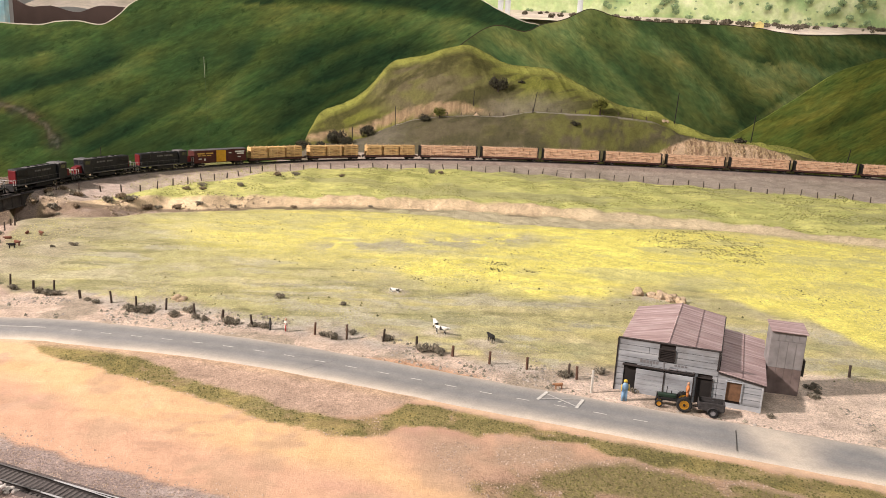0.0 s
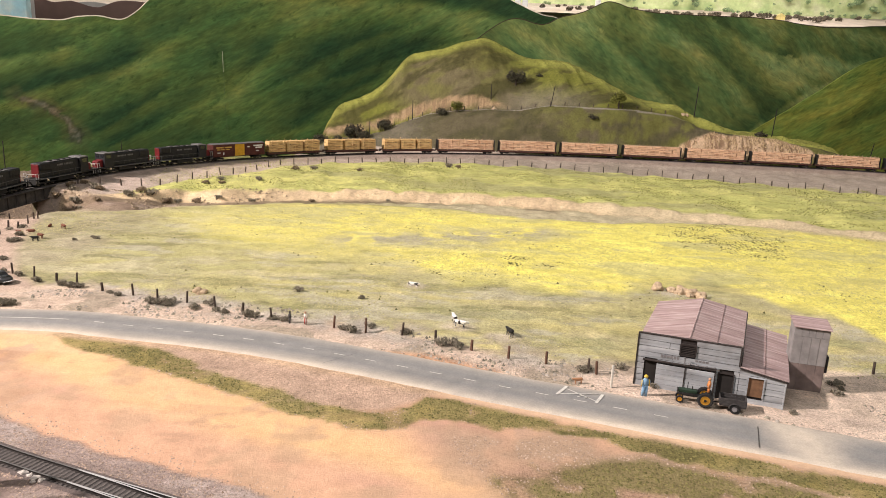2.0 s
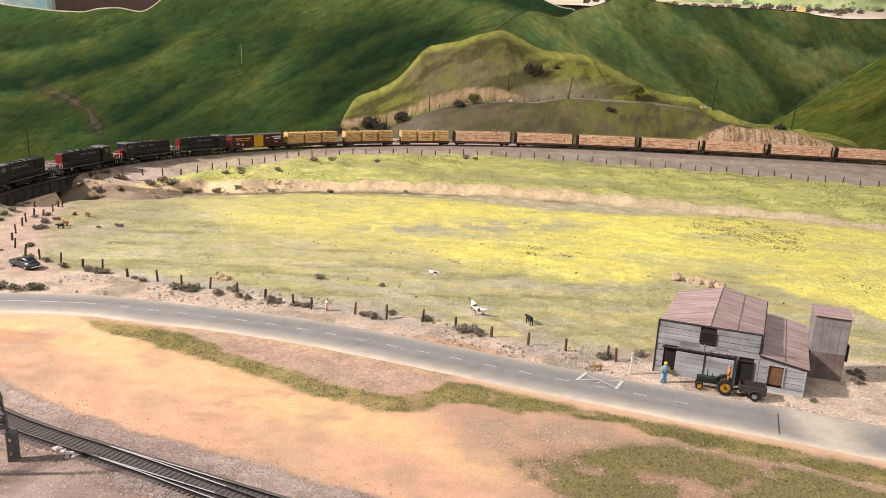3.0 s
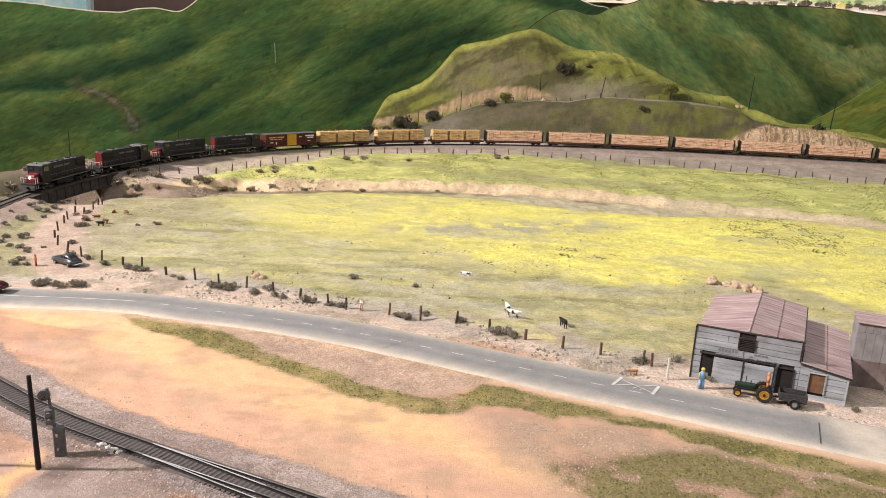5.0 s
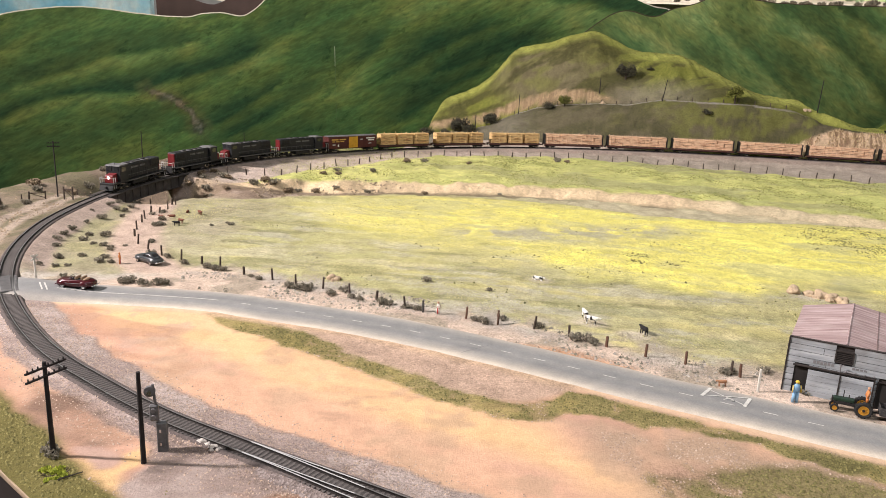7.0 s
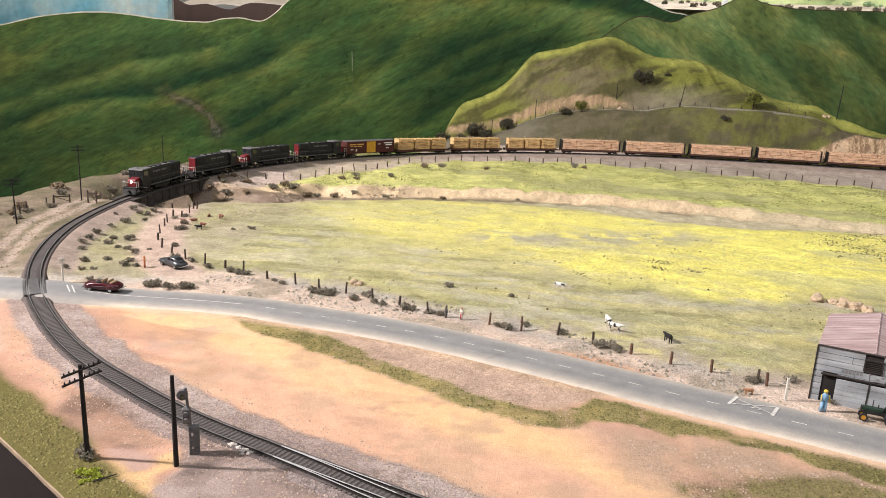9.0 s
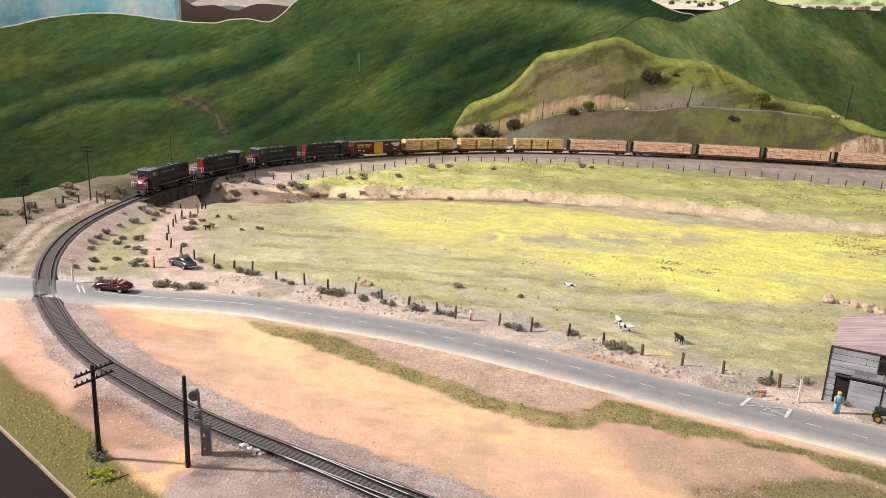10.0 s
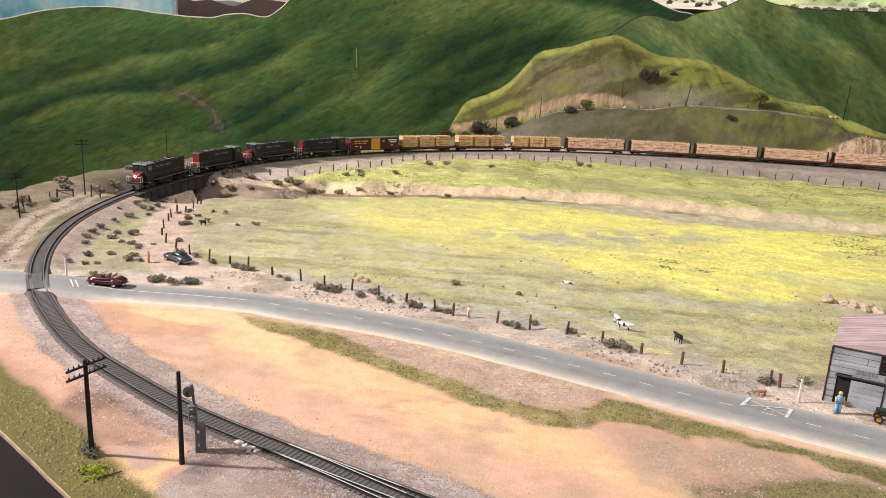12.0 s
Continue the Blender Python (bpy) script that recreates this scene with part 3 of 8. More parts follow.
    # the hill
    hx, hy = 0.8 * x + 0.6 * (y + 1.3 * z), 0.8 * (y + 1.3 * z) - 0.6 * x
    n1, n4, n2 = fbm(hx, hy, 0.16, 81, 4), fbm(hx, hy * 1.4, 0.13, 97, 3), fbm(hx, hy, 0.06, 98, 4)
    cy, cz = np.interp(x, CREST[:, 0], CREST[:, 1]), np.interp(x, CREST[:, 0], CREST[:, 2])
    by, bz = np.interp(x, BENCH[:, 0], BENCH[:, 1]), np.interp(x, BENCH[:, 0], BENCH[:, 2])
    on = ((x > -0.78) & (x < 1.65) & (y > 2.845)).astype(float)
    above, below = on * (y > by), on * (y < by)
    n5 = fbm(hx * 0.6, hy * 1.6, 0.09, 117, 4)
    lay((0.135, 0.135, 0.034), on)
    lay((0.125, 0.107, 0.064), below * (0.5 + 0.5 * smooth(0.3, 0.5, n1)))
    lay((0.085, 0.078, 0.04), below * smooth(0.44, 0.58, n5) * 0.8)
    lay((0.155, 0.155, 0.042), below * smooth(0.42, 0.56, n2) * smooth(0.2, 0.5, x) * 0.75)
    lay((0.21, 0.185, 0.145), below * smooth(-0.1, -0.3, x) * 0.6)
    lay((0.18, 0.185, 0.04), above * smooth(0.44, 0.6, n1))
    lay((0.15, 0.122, 0.078), above * 0.85 * np.maximum(smooth(0.3, 0.1, np.hypot((x + 0.12) / 1.1, (z - 0.3) / 0.55 * 0.8)), smooth(0.2, 0.08, np.hypot(x - 0.12, (z - 0.26) * 1.2))) * (0.55 + 0.45 * smooth(0.4, 0.55, n4)))
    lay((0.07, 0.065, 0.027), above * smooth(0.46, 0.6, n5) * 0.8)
    lay((0.25, 0.215, 0.16), above * smooth(bz + 0.1, bz + 0.03, z) * smooth(0.1, 0.25, x) * smooth(0.6, 0.35, x) * 0.6)
    # crest band lightened: the light catching the hilltop is put into the tint
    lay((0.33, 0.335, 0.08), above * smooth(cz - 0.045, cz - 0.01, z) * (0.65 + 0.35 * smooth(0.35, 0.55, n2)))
    lay((0.35, 0.31, 0.27), on * smooth(bz - 0.012, bz - 0.006, z + 0.014 * (n5 - 0.5)) * (y < by + 0.012) * (y > by - 0.028) * smooth(0.95, 0.7, x) * (0.6 + 0.4 * smooth(0.4, 0.55, n2)) * smooth(-0.45, -0.35, x) * smooth(0.95, 0.85, x))
    stripe = fbm(x, y * 0.15, 0.009, 301, 3)
    low, top = np.interp(x, SCAR_X, SCAR_LOW), np.interp(x, SCAR_X, SCAR_TOP)
    cutface = above * smooth(low - 0.006, low + 0.004, z + 0.008 * (n2 - 0.5)) * smooth(top + 0.006, top - 0.004, z + 0.02 * (n2 - 0.5)) * smooth(-0.64, -0.58, x) * smooth(0.2, 0.12, x)
    lay((0.4, 0.28, 0.165), cutface)
    lay((0.22, 0.15, 0.085), cutface * smooth(0.46, 0.62, stripe) * 0.6)
    rocky = smooth(0.004, -0.004, z - cut_top(x) - 0.012 * (n2 - 0.5)) * smooth(2.855, 2.87, y) * smooth(0.82, 0.86, x)
    lay((0.6, 0.43, 0.28), on * rocky)
    lay((0.2, 0.12, 0.07), on * rocky * smooth(0.5, 0.6, stripe) * 0.85)
    bareroad = inside(wx, wy, [(-0.1, 0.805), (-0.03, 0.80), (0.05, 0.765), (0.04, 0.752), (-0.05, 0.776)], 0.01)
    lay((0.5, 0.29, 0.175), bareroad)
    plain = np.maximum(south * (1 - peb) * (1 - turf) * (1 - turf2) * (1 - gravel), front * smooth(0.06, 0.08, e) * (1 - gravel))
    rgb = rgb * (1.04 + (0.42 - 0.25 * plain) * (fine - 0.5) + (0.4 - 0.3 * plain) * (fbm(x, y * 1.5, 0.03, 119, 3) - 0.5))[:, None]
    return np.clip(rgb, 0, 0.85), np.where((y < 0.82) & (south | front), 0.55 + 0.45 * np.maximum.reduce([turf, turf2 * 0.8, gravel, rough, 0.6 * soil, peb, peb2 * 0.7, front * smooth(0.07, 0.05, e)]), 1.0) * (1 - 0.5 * plain)


def turf_material():
    s = Shader("scenic_turf", 0.95, 0, 0.1)
    tint = s.t.nodes.new("ShaderNodeVertexColor")
    tint.layer_name = "scenery"
    fine, grain = s.noise(420, 4, 0.7), s.noise(1400, 3, 0.7)
    c = s.mix(tint.outputs[0], s.ramp(fine, (0.28, grey(0.5)), (0.5, grey(0.98)), (0.75, grey(1.32))), "MULTIPLY", tint.outputs[1])
    c = s.mix(c, s.ramp(grain, (0.3, grey(0.65)), (0.7, grey(1.2))), "MULTIPLY", tint.outputs[1])
    mid = s.noise(150, 3, 0.6)
    s.color(s.mix(c, s.ramp(mid, (0.32, grey(0.86)), (0.5, grey(1.02)), (0.68, grey(1.15))), "MULTIPLY", tint.outputs[1]))
    both = s.mix(s.mix(fine, grain, "ADD", 0.6), mid, "ADD", 0.8)
    return s.bump(s.mix(grey(0.5), both, "MIX", tint.outputs[1]), 0.8, 0.0022).m


TURF = turf_material()


def build_ground():
    xs = np.concatenate([np.arange(-1.75, -1.1, 0.01), np.arange(-1.1, -0.7, 0.0055), np.arange(-0.7, 0.4, 0.0042), np.arange(0.4, 1.55, 0.0055), np.arange(1.55, 2.5, 0.0095)])
    ys = np.concatenate([np.arange(0.16, 0.4, 0.006), np.arange(0.4, 0.85, 0.0034), np.arange(0.85, 1.0, 0.0045), np.arange(1.0, 2.0, 0.006), np.arange(2.0, 2.84, 0.009), np.arange(2.84, 3.3, 0.0065), np.arange(3.3, 3.5, 0.02), np.arange(3.5, 4.3, 0.05)])
    gx, gy = np.meshgrid(xs, ys)
    x, y = gx.ravel(), gy.ravel()
    below = y < edge_y(x)
    y = np.maximum(y, edge_y(x) - 0.0002)
    z = ground_height(x, y)
    w, h = len(xs), len(ys)
    i = (np.arange(h - 1)[:, None] * w + np.arange(w - 1)[None]).ravel()
    keep = ~(below[i] & below[i + w] & below[i + w + 1])
    i = i[keep]
    faces = np.stack([i, i + 1, i + w + 1, i + w], 1)
    used = np.unique(faces)
    index = np.zeros(len(x), int)
    index[used] = np.arange(len(used))
    me = bpy.data.meshes.new("ground")
    me.vertices.add(len(used))
    me.vertices.foreach_set("co", np.stack([x, y, z], 1)[used].ravel())
    me.loops.add(4 * len(faces))
    me.loops.foreach_set("vertex_index", index[faces].ravel())
    me.polygons.add(len(faces))
    me.polygons.foreach_set("loop_start", np.arange(len(faces)) * 4)
    me.polygons.foreach_set("use_smooth", np.ones(len(faces), bool))
    me.update()
    tint = me.color_attributes.new("scenery", "FLOAT_COLOR", "POINT")
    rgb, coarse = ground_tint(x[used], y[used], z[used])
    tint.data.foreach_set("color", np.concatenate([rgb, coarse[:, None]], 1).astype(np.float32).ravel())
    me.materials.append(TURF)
    return tagged(new("ground", me), "modelled valley floor with yellow turf, sand, creek and hill", "ground", kind="structure")


build_ground()


def ribbon(line, offsets, heights, rise=0.0):
    """Verts and faces of a strip along a line, at sideways offsets with heights."""
    d = np.gradient(line[:, :2], axis=0)
    d /= np.linalg.norm(d, axis=1)[:, None]
    n = np.stack([-d[:, 1], d[:, 0]], 1)
    verts, k = [], len(offsets)
    for p, q in zip(line, n):
        base = p[2] if len(p) > 2 else 0
        verts += [(p[0] + q[0] * o, p[1] + q[1] * o, base + hh + rise) for o, hh in zip(offsets, heights)]
    faces = [(a * k + b + 1, a * k + b, a * k + k + b, a * k + k + b + 1) for a in range(len(line) - 1) for b in range(k - 1)]
    return verts, faces


# ---- road ----
def road_material():
    s = Shader("dusty_asphalt", 0.85, 0, 0.2)
    across = s.t.nodes.new("ShaderNodeVertexColor")
    across.layer_name = "dust"
    n, f, b = s.noise(60, 5), s.noise(700, 3), s.noise(9, 4, stretch=(1, 3, 1))
    tar = s.mix(s.ramp(n, (0.3, (0.165, 0.167, 0.165, 1)), (0.7, (0.2, 0.2, 0.196, 1))), s.ramp(b, (0.3, grey(0.86)), (0.7, grey(1.12))), "MULTIPLY", 0.8)
    dust = s.mix(across.outputs[0], s.ramp(n, (0.3, grey(0.75)), (0.7, grey(1.2))), "MULTIPLY", 0.7)
    c = s.mix(tar, (0.52, 0.45, 0.36, 1), "MIX", dust)
    s.color(s.mix(c, s.ramp(f, (0.3, grey(0.8)), (0.7, grey(1.1))), "MULTIPLY", 0.8))
    return s.bump(f, 0.3, 0.0005).m


def build_road():
    offs = np.array([-1.18, -1.05, -0.9, -0.7, -0.35, -0.05, 0.3, 0.65, 0.88, 1.02, 1.15]) * ROAD_HALF
    dust = [1.0, 0.85, 0.55, 0.3, 0.06, 0.12, 0.04, 0.18, 0.42, 0.8, 1.0]
    line = even(ROAD, 0.008)
    verts, faces = ribbon(line, offs, [-0.002, 0.0, 0.0004, 0.0006, 0.0008, 0.0009, 0.0008, 0.0006, 0.0004, 0.0, -0.002])
    verts = np.array(verts)
    k = len(offs)
    jag = 0.003 * (fbm(verts[:, 0], verts[:, 1], 0.02, 7, 3) - 0.5)
    edge = np.isin(np.arange(len(verts)) % k, [0, 1, k - 2, k - 1])
    verts[edge, 1] += jag[edge]
    d, _, _ = line_field(verts[:, 0], verts[:, 1], TRACK[::3])
    verts[:, 2] += 0.0052 * smooth(0.11, 0.02, d) * np.tile([-0.1, 0.75] + [1] * (k - 4) + [0.75, -0.1], len(line))
    me = mesh_from("road", verts, faces, road_material(), flat=False)
    a = me.color_attributes.new("dust", "FLOAT_COLOR", "POINT")
    v = np.tile(dust, len(line)) * (0.7 + 0.6 * fbm(verts[:, 0], verts[:, 1], 0.08, 15, 3))
    v = np.maximum(v, 0.85 * smooth(0.285, 0.33, verts[:, 0]) * smooth(0.3, 0.6, fbm(verts[:, 0], verts[:, 1], 0.1, 19, 2)))
    v = v * (1 - 0.6 * smooth(-0.62, -0.72, verts[:, 0]))
    a.data.foreach_set("color", np.stack([v, v, v, v * 0 + 1], 1).astype(np.float32).ravel())
    return tagged(new("road", me), "grey two-lane asphalt road with dusty shoulders", "road", kind="structure")


build_road()
ROAD_PAINT = painted("road_paint", (0.55, 0.53, 0.48, 1), 0.8, 0.2, 900)


def crossing_rise(x, y):
    d, _, _ = line_field(np.array([x]), np.array([y]), TRACK[::3])
    return 0.0052 * float(smooth(0.11, 0.02, d[0]))


def strip_between(name, line, a, b, half, label, z=0.0013):
    """Painted line on the road between two lengths along it."""
    s = np.r_[0, np.cumsum(np.linalg.norm(np.diff(line[:, :2], axis=0), axis=1))]
    t = np.linspace(a, b, max(2, int((b - a) / 0.01) + 1))
    seg = np.stack([np.interp(t, s, line[:, k]) for k in range(2)], 1)
    v, f = ribbon(seg, [-half, half], [z, z])
    v = [(x, y, q + crossing_rise(x, y)) for x, y, q in v]
    return tagged(new(name, mesh_from(name, v, f, ROAD_PAINT)), label, "road marking", "road markings", "structure")


def road_at(x):
    s = np.r_[0, np.cumsum(np.linalg.norm(np.diff(ROAD, axis=0), axis=1))]
    return float(np.interp(x, ROAD[:, 0], s))


strip_between("centre_line", ROAD, road_at(-0.722), road_at(-0.497), 0.0008, "solid worn white centre line on grey road")
for n in range(18):
    at = road_at(-0.456) + n * 0.0406
    strip_between("lane_dash", ROAD, at - 0.007, at + 0.007, 0.0006, "short worn white lane dash on grey road")


def marking(name, corners, label, z=0.0013):
    v = [(x, y, z + crossing_rise(x, y)) for x, y in corners]
    return tagged(new(name, mesh_from(name, v, [range(len(v))], ROAD_PAINT)), label, "road marking", "road markings", "structure")


def bar(name, a, b, half, label):
    a, b = np.array(a), np.array(b)
    d = (b - a) / np.linalg.norm(b - a)
    n = np.array([-d[1], d[0]]) * half
    return marking(name, [a - n, b - n, b + n, a + n], label)


# ---- track ----
TIES = painted("dark_ties", (0.1, 0.087, 0.08, 1), 0.9, 0.4, 500)
RAIL = painted("rail_steel", (0.035, 0.03, 0.027, 1), 0.5, 0.3, 300, 0.6)
RAIL_TOP = painted("polished_rail", (0.26, 0.25, 0.24, 1), 0.35, 0.2, 300, 0.6)
# pale colour that stands in for the lamp's shine on the rails
RAIL_GLINT = painted("rail_glint", (0.8, 0.79, 0.78, 1), 0.35, 0.1, 300, 0.55)


def ballast_material():
    s = Shader("ballast", 0.95, 0, 0.1)
    v = s.t.nodes.new("ShaderNodeTexVoronoi")
    v.inputs["Scale"].default_value = 520
    s.link(s.place, v.inputs["Vector"])
    big = s.noise(14, 4)
    c = s.ramp(v.outputs["Color"], (0.1, (0.12, 0.095, 0.085, 1)), (0.5, (0.2, 0.16, 0.145, 1)), (0.9, (0.29, 0.24, 0.22, 1)))
    s.color(s.mix(c, s.ramp(big, (0.35, grey(0.6)), (0.6, grey(1.05))), "MULTIPLY", 0.9))
    return s.bump(v.outputs["Distance"], 0.8, 0.0012).m


BALLAST = ballast_material()
SHOULDER = painted("sooty_shoulder", (0.1, 0.08, 0.072, 1), 0.95, 0.4, 600)
OILY = painted("oily_ballast", (0.055, 0.048, 0.044, 1), 0.9, 0.45, 700)
GAUGE = 0.0165


def rail_mesh(name, line, side):
    offs = [side * GAUGE / 2 + o for o in (-0.0011, -0.0011, -0.0004, -0.0004, -0.0006, -0.0006, 0.0006, 0.0006, 0.0004, 0.0004, 0.0011, 0.0011)]
    high = [0, 0.0003, 0.0005, 0.0014, 0.0015, 0.0021, 0.0021, 0.0015, 0.0014, 0.0005, 0.0003, 0]
    v, f = ribbon(line, offs, high, -0.0021)
    me = mesh_from(name, v, f, RAIL)
    me.materials.append(RAIL_TOP)
    me.materials.append(RAIL_GLINT)
    # worn: the stretch by the turnout whose tops carry the painted shine
    worn = [-0.3 < v[q[0]][0] < -0.19 and v[q[0]][1] < 0.6 for q in f]
    me.polygons.foreach_set("material_index", [(2 if w else 1) if n % 11 == 5 else 0 for n, w in enumerate(worn)])
    return me


def tie_mesh(length=0.0232, wide=0.0027):
    bm = bmesh.new()
    box(bm, -length / 2, length / 2, -wide / 2, wide / 2, -0.0022, 0, 0.0002)
    return bm_mesh("tie", bm, TIES)


def build_track(name, line, near, label):
    track = thing(name, Matrix(), label, "railway track", kind="structure")
    step = even(line, 0.008)

    def bed(name, offs, high, material, rough, last=9.0):
        """A strip of stone along the line, left out on the bridge and past y = last."""
        v, f = ribbon(step, offs, high)
        v = np.array(v)
        v[:, 2] += rough * (fbm(v[:, 0], v[:, 1], 0.009, 5, 2) - 0.5)
        f = [q for q in f if v[q[0]][1] < last and not (1.365 < v[q[0]][1] < 1.635 and v[q[0]][0] < -0.85)]
        b = new(name, mesh_from(name, v, f, material, flat=False))
        b.parent = track

    bed("oily_ballast", [-0.0112, 0, 0.0112], [-0.0024, -0.0022, -0.0024], OILY, 0.0006)
    for s in (-1, 1):
        bed("ballast_shoulder", [s * o for o in (0.0108, 0.0125, 0.0138, 0.0152, 0.0175)], [-0.0027, -0.0018, -0.0024, -0.0036, -0.0065], SHOULDER, 0.0010)
    fine = even(line, 0.006)
    for side in (-1, 1):
        ob = new("rail", rail_mesh("rail", fine, side))
        ob.parent = track
    me, rest = tie_mesh(), []
    ties = even(line, 0.0049)
    d = np.gradient(ties[:, :2], axis=0)
    rng = random.Random(4)
    count = 0
    for p, q in zip(ties, d):
        m = Matrix.Translation((p[0], p[1], p[2] - 0.0019)) @ Matrix.Rotation(math.atan2(q[1], q[0]) - math.pi / 2 + rng.uniform(-0.03, 0.03), 4, "Z")
        if near(p) and count < 300:
            share("tie", me, track, m)
            count += 1
        else:
            rest.append(m)
    if rest:
        co, fa = [], []
        base = [v.co.copy() for v in me.vertices]
        polys = [tuple(p.vertices) for p in me.polygons]
        for m in rest:
            k = len(co)
            co += [m @ v for v in base]
            fa += [tuple(k + i for i in p) for p in polys]
        ob = new("far_ties", mesh_from("far_ties", co, fa, TIES))
        ob.parent = track
        tagged(ob, kind="stuff")
    return track


build_track("main_track", TRACK, lambda p: p[1] < 1.3, "curved single track with dark ties and weathered steel rails")


def build_siding():
    track = thing("siding_track", Matrix(), "siding leaving a turnout, rails with a painted bright glint on dark ties", "railway track", kind="structure")
    line = even(SIDING, 0.006)
    line[:, 2] += 0.0002
    for side in (-1, 1):
        ob = new("rail", rail_mesh("rail", line, side))
        ob.parent = track
    me = tie_mesh()
    ties = even(SIDING, 0.0049)[12:]
    d = np.gradient(ties[:, :2], axis=0)
    for p, q in zip(ties, d):
        share("tie", me, track, Matrix.Translation((p[0], p[1], p[2] - 0.0021)) @ Matrix.Rotation(math.atan2(q[1], q[0]) - math.pi / 2, 4, "Z"))
    bed, faces = ribbon(even(SIDING, 0.012)[4:], [-0.028, -0.02, -0.0142, 0, 0.0142, 0.02, 0.028], [-0.0072, -0.0044, -0.003, -0.0034, -0.003, -0.0044, -0.0072])
    b = new("ballast_bed", mesh_from("ballast_bed", bed, faces, BALLAST, flat=False))
    b.parent = track


build_siding()
PANEL = painted("worn_crossing_panel", (0.1, 0.096, 0.093, 1), 0.6, 0.3, 120)
seg = even(TRACK, 0.006)
seg = seg[(np.abs(seg[:, 1] - 0.822) < 0.03) & (seg[:, 0] < -0.7)]
for side in (-1, 0, 1):
    offs = [-0.0068, -0.0062, 0.0062, 0.0068] if side == 0 else sorted([side * 0.0096, side * 0.0102, side * 0.0135, side * 0.015])
    v, f = ribbon(seg, offs, [-0.003, 0.0004, 0.0004, -0.003] if side == 0 else [-0.003, 0.0002, 0.0002, -0.003])
    tagged(new("crossing_panel", mesh_from("crossing_panel", v, f, PANEL)), "dark worn panel between the rails at the crossing", "crossing panel", "crossing panels", "structure")


# ---- bridge ----
def build_bridge():
    steel = painted("rusty_black_steel", (0.065, 0.056, 0.05, 1), 0.75, 0.4, 90, 0.2)
    concrete = painted("abutment_concrete", (0.16, 0.135, 0.115, 1), 0.9, 0.3, 60)
    bridge = thing("girder_bridge", Matrix(), "black plate girder bridge carrying the track over the creek", "bridge")
    line = even(TRACK, 0.01)
    line = line[(line[:, 1] > 1.343) & (line[:, 1] < 1.657) & (line[:, 0] < -0.85)]
    for side in (-1, 1):
        o = side * 0.021
        v, f = ribbon(line, [o - 0.004, o - 0.004, o - 0.001, o - 0.001, o - 0.004, o - 0.004, o + 0.004, o + 0.004, o + 0.001, o + 0.001, o + 0.004, o + 0.004],
            [-0.03, -0.028, -0.028, -0.004, -0.004, -0.002, -0.002, -0.004, -0.004, -0.028, -0.028, -0.03])
        k = 12
        f += [(i * k, (i + 1) * k, (i + 1) * k + 11, i * k + 11) for i in range(len(line) - 1)]
        f += [tuple(range(k)), tuple(reversed(range(len(v) - k, len(v))))]
        ob = new("girder", mesh_from("girder", v, f, steel))
        ob.parent = bridge
        d = np.gradient(line[:, :2], axis=0)
        for p, q in list(zip(line, d))[::3]:
            bm = bmesh.new()
            q = q / np.linalg.norm(q)
            c = (p[0] - q[1] * o, p[1] + q[0] * o)
            box(bm, -0.0035, 0.0035, -0.0006, 0.0006, p[2] - 0.028, p[2] - 0.004, m=Matrix.Translation((c[0], c[1], 0)) @ Matrix.Rotation(math.atan2(q[1], q[0]) - math.pi / 2, 4, "Z"))
            part("stiffener", bm, steel, ob)
    v, f = ribbon(line, [-0.02, 0.02, 0.02, -0.02, -0.02], [-0.0045, -0.0045, -0.008, -0.008, -0.0045])
    ob = new("deck", mesh_from("deck", v, f, TIES))
    ob.parent = bridge
    for y in (1.353, 1.647):
        p = line[np.argmin(np.abs(line[:, 1] - y))]
        bm = bmesh.new()
        box(bm, -0.034, 0.034, -0.014, 0.014, -0.075, p[2] - 0.031, 0.001, Matrix.Translation((p[0], p[1], 0)))
        part("abutment", bm, concrete, bridge, "weathered concrete abutment")


build_bridge()


# ---- edge of the layout, hall ----
WOOD_EDGE = painted("edge_wood", (0.36, 0.27, 0.18, 1), 0.8, 0.25, 60)
FASCIA = painted("fascia_paint", (0.02, 0.0135, 0.011, 1), 0.7, 0.2, 40)


def build_edge():
    xs = np.arange(-2.2, 0.75, 0.02)
    line = np.stack([xs, edge_y(xs), ground_height(xs, edge_y(xs) + 0.001)], 1)
    v, f = ribbon(line, [-0.0005, -0.0005, 0.0007, 0.0007], [-0.03, 0.0006, 0.0006, -0.03])
    tagged(new("trim", mesh_from("trim", v, f, WOOD_EDGE)), "thin pale plaster edge of the scenery", "trim", kind="structure")
    v, f = ribbon(line, [-0.0016, -0.0016], [-1.0, -0.0015])
    tagged(new("fascia", mesh_from("fascia", v, f, FASCIA)), "dark brown fascia board below the scenery", "fascia", kind="structure")


build_edge()


def slab(name, x0, x1, y0, y1, z0, z1, material, label, category):
    bm = bmesh.new()
    box(bm, x0, x1, y0, y1, z0, z1)
    return tagged(new(name, bm_mesh(name, bm, material)), label, category, kind="structure")


HALL = painted("hall_paint", (0.5, 0.48, 0.45, 1), 0.9, 0.06, 6)
CARPET = painted("dark_carpet", (0.028, 0.021, 0.018, 1), 1.0, 0.25, 200)
slab("floor", -5.4, 6.4, -3.4, 8.4, -1.15, -1.05, CARPET, "dark brown carpet of the hall", "floor")
slab("ceiling", -5.4, 6.4, -3.4, 8.4, 2.5, 2.6, HALL, "plain pale ceiling of the hall", "ceiling")
slab("wall_west", -5.5, -5.4, -3.4, 8.4, -1.15, 2.6, HALL, "plain pale wall of the hall", "wall")
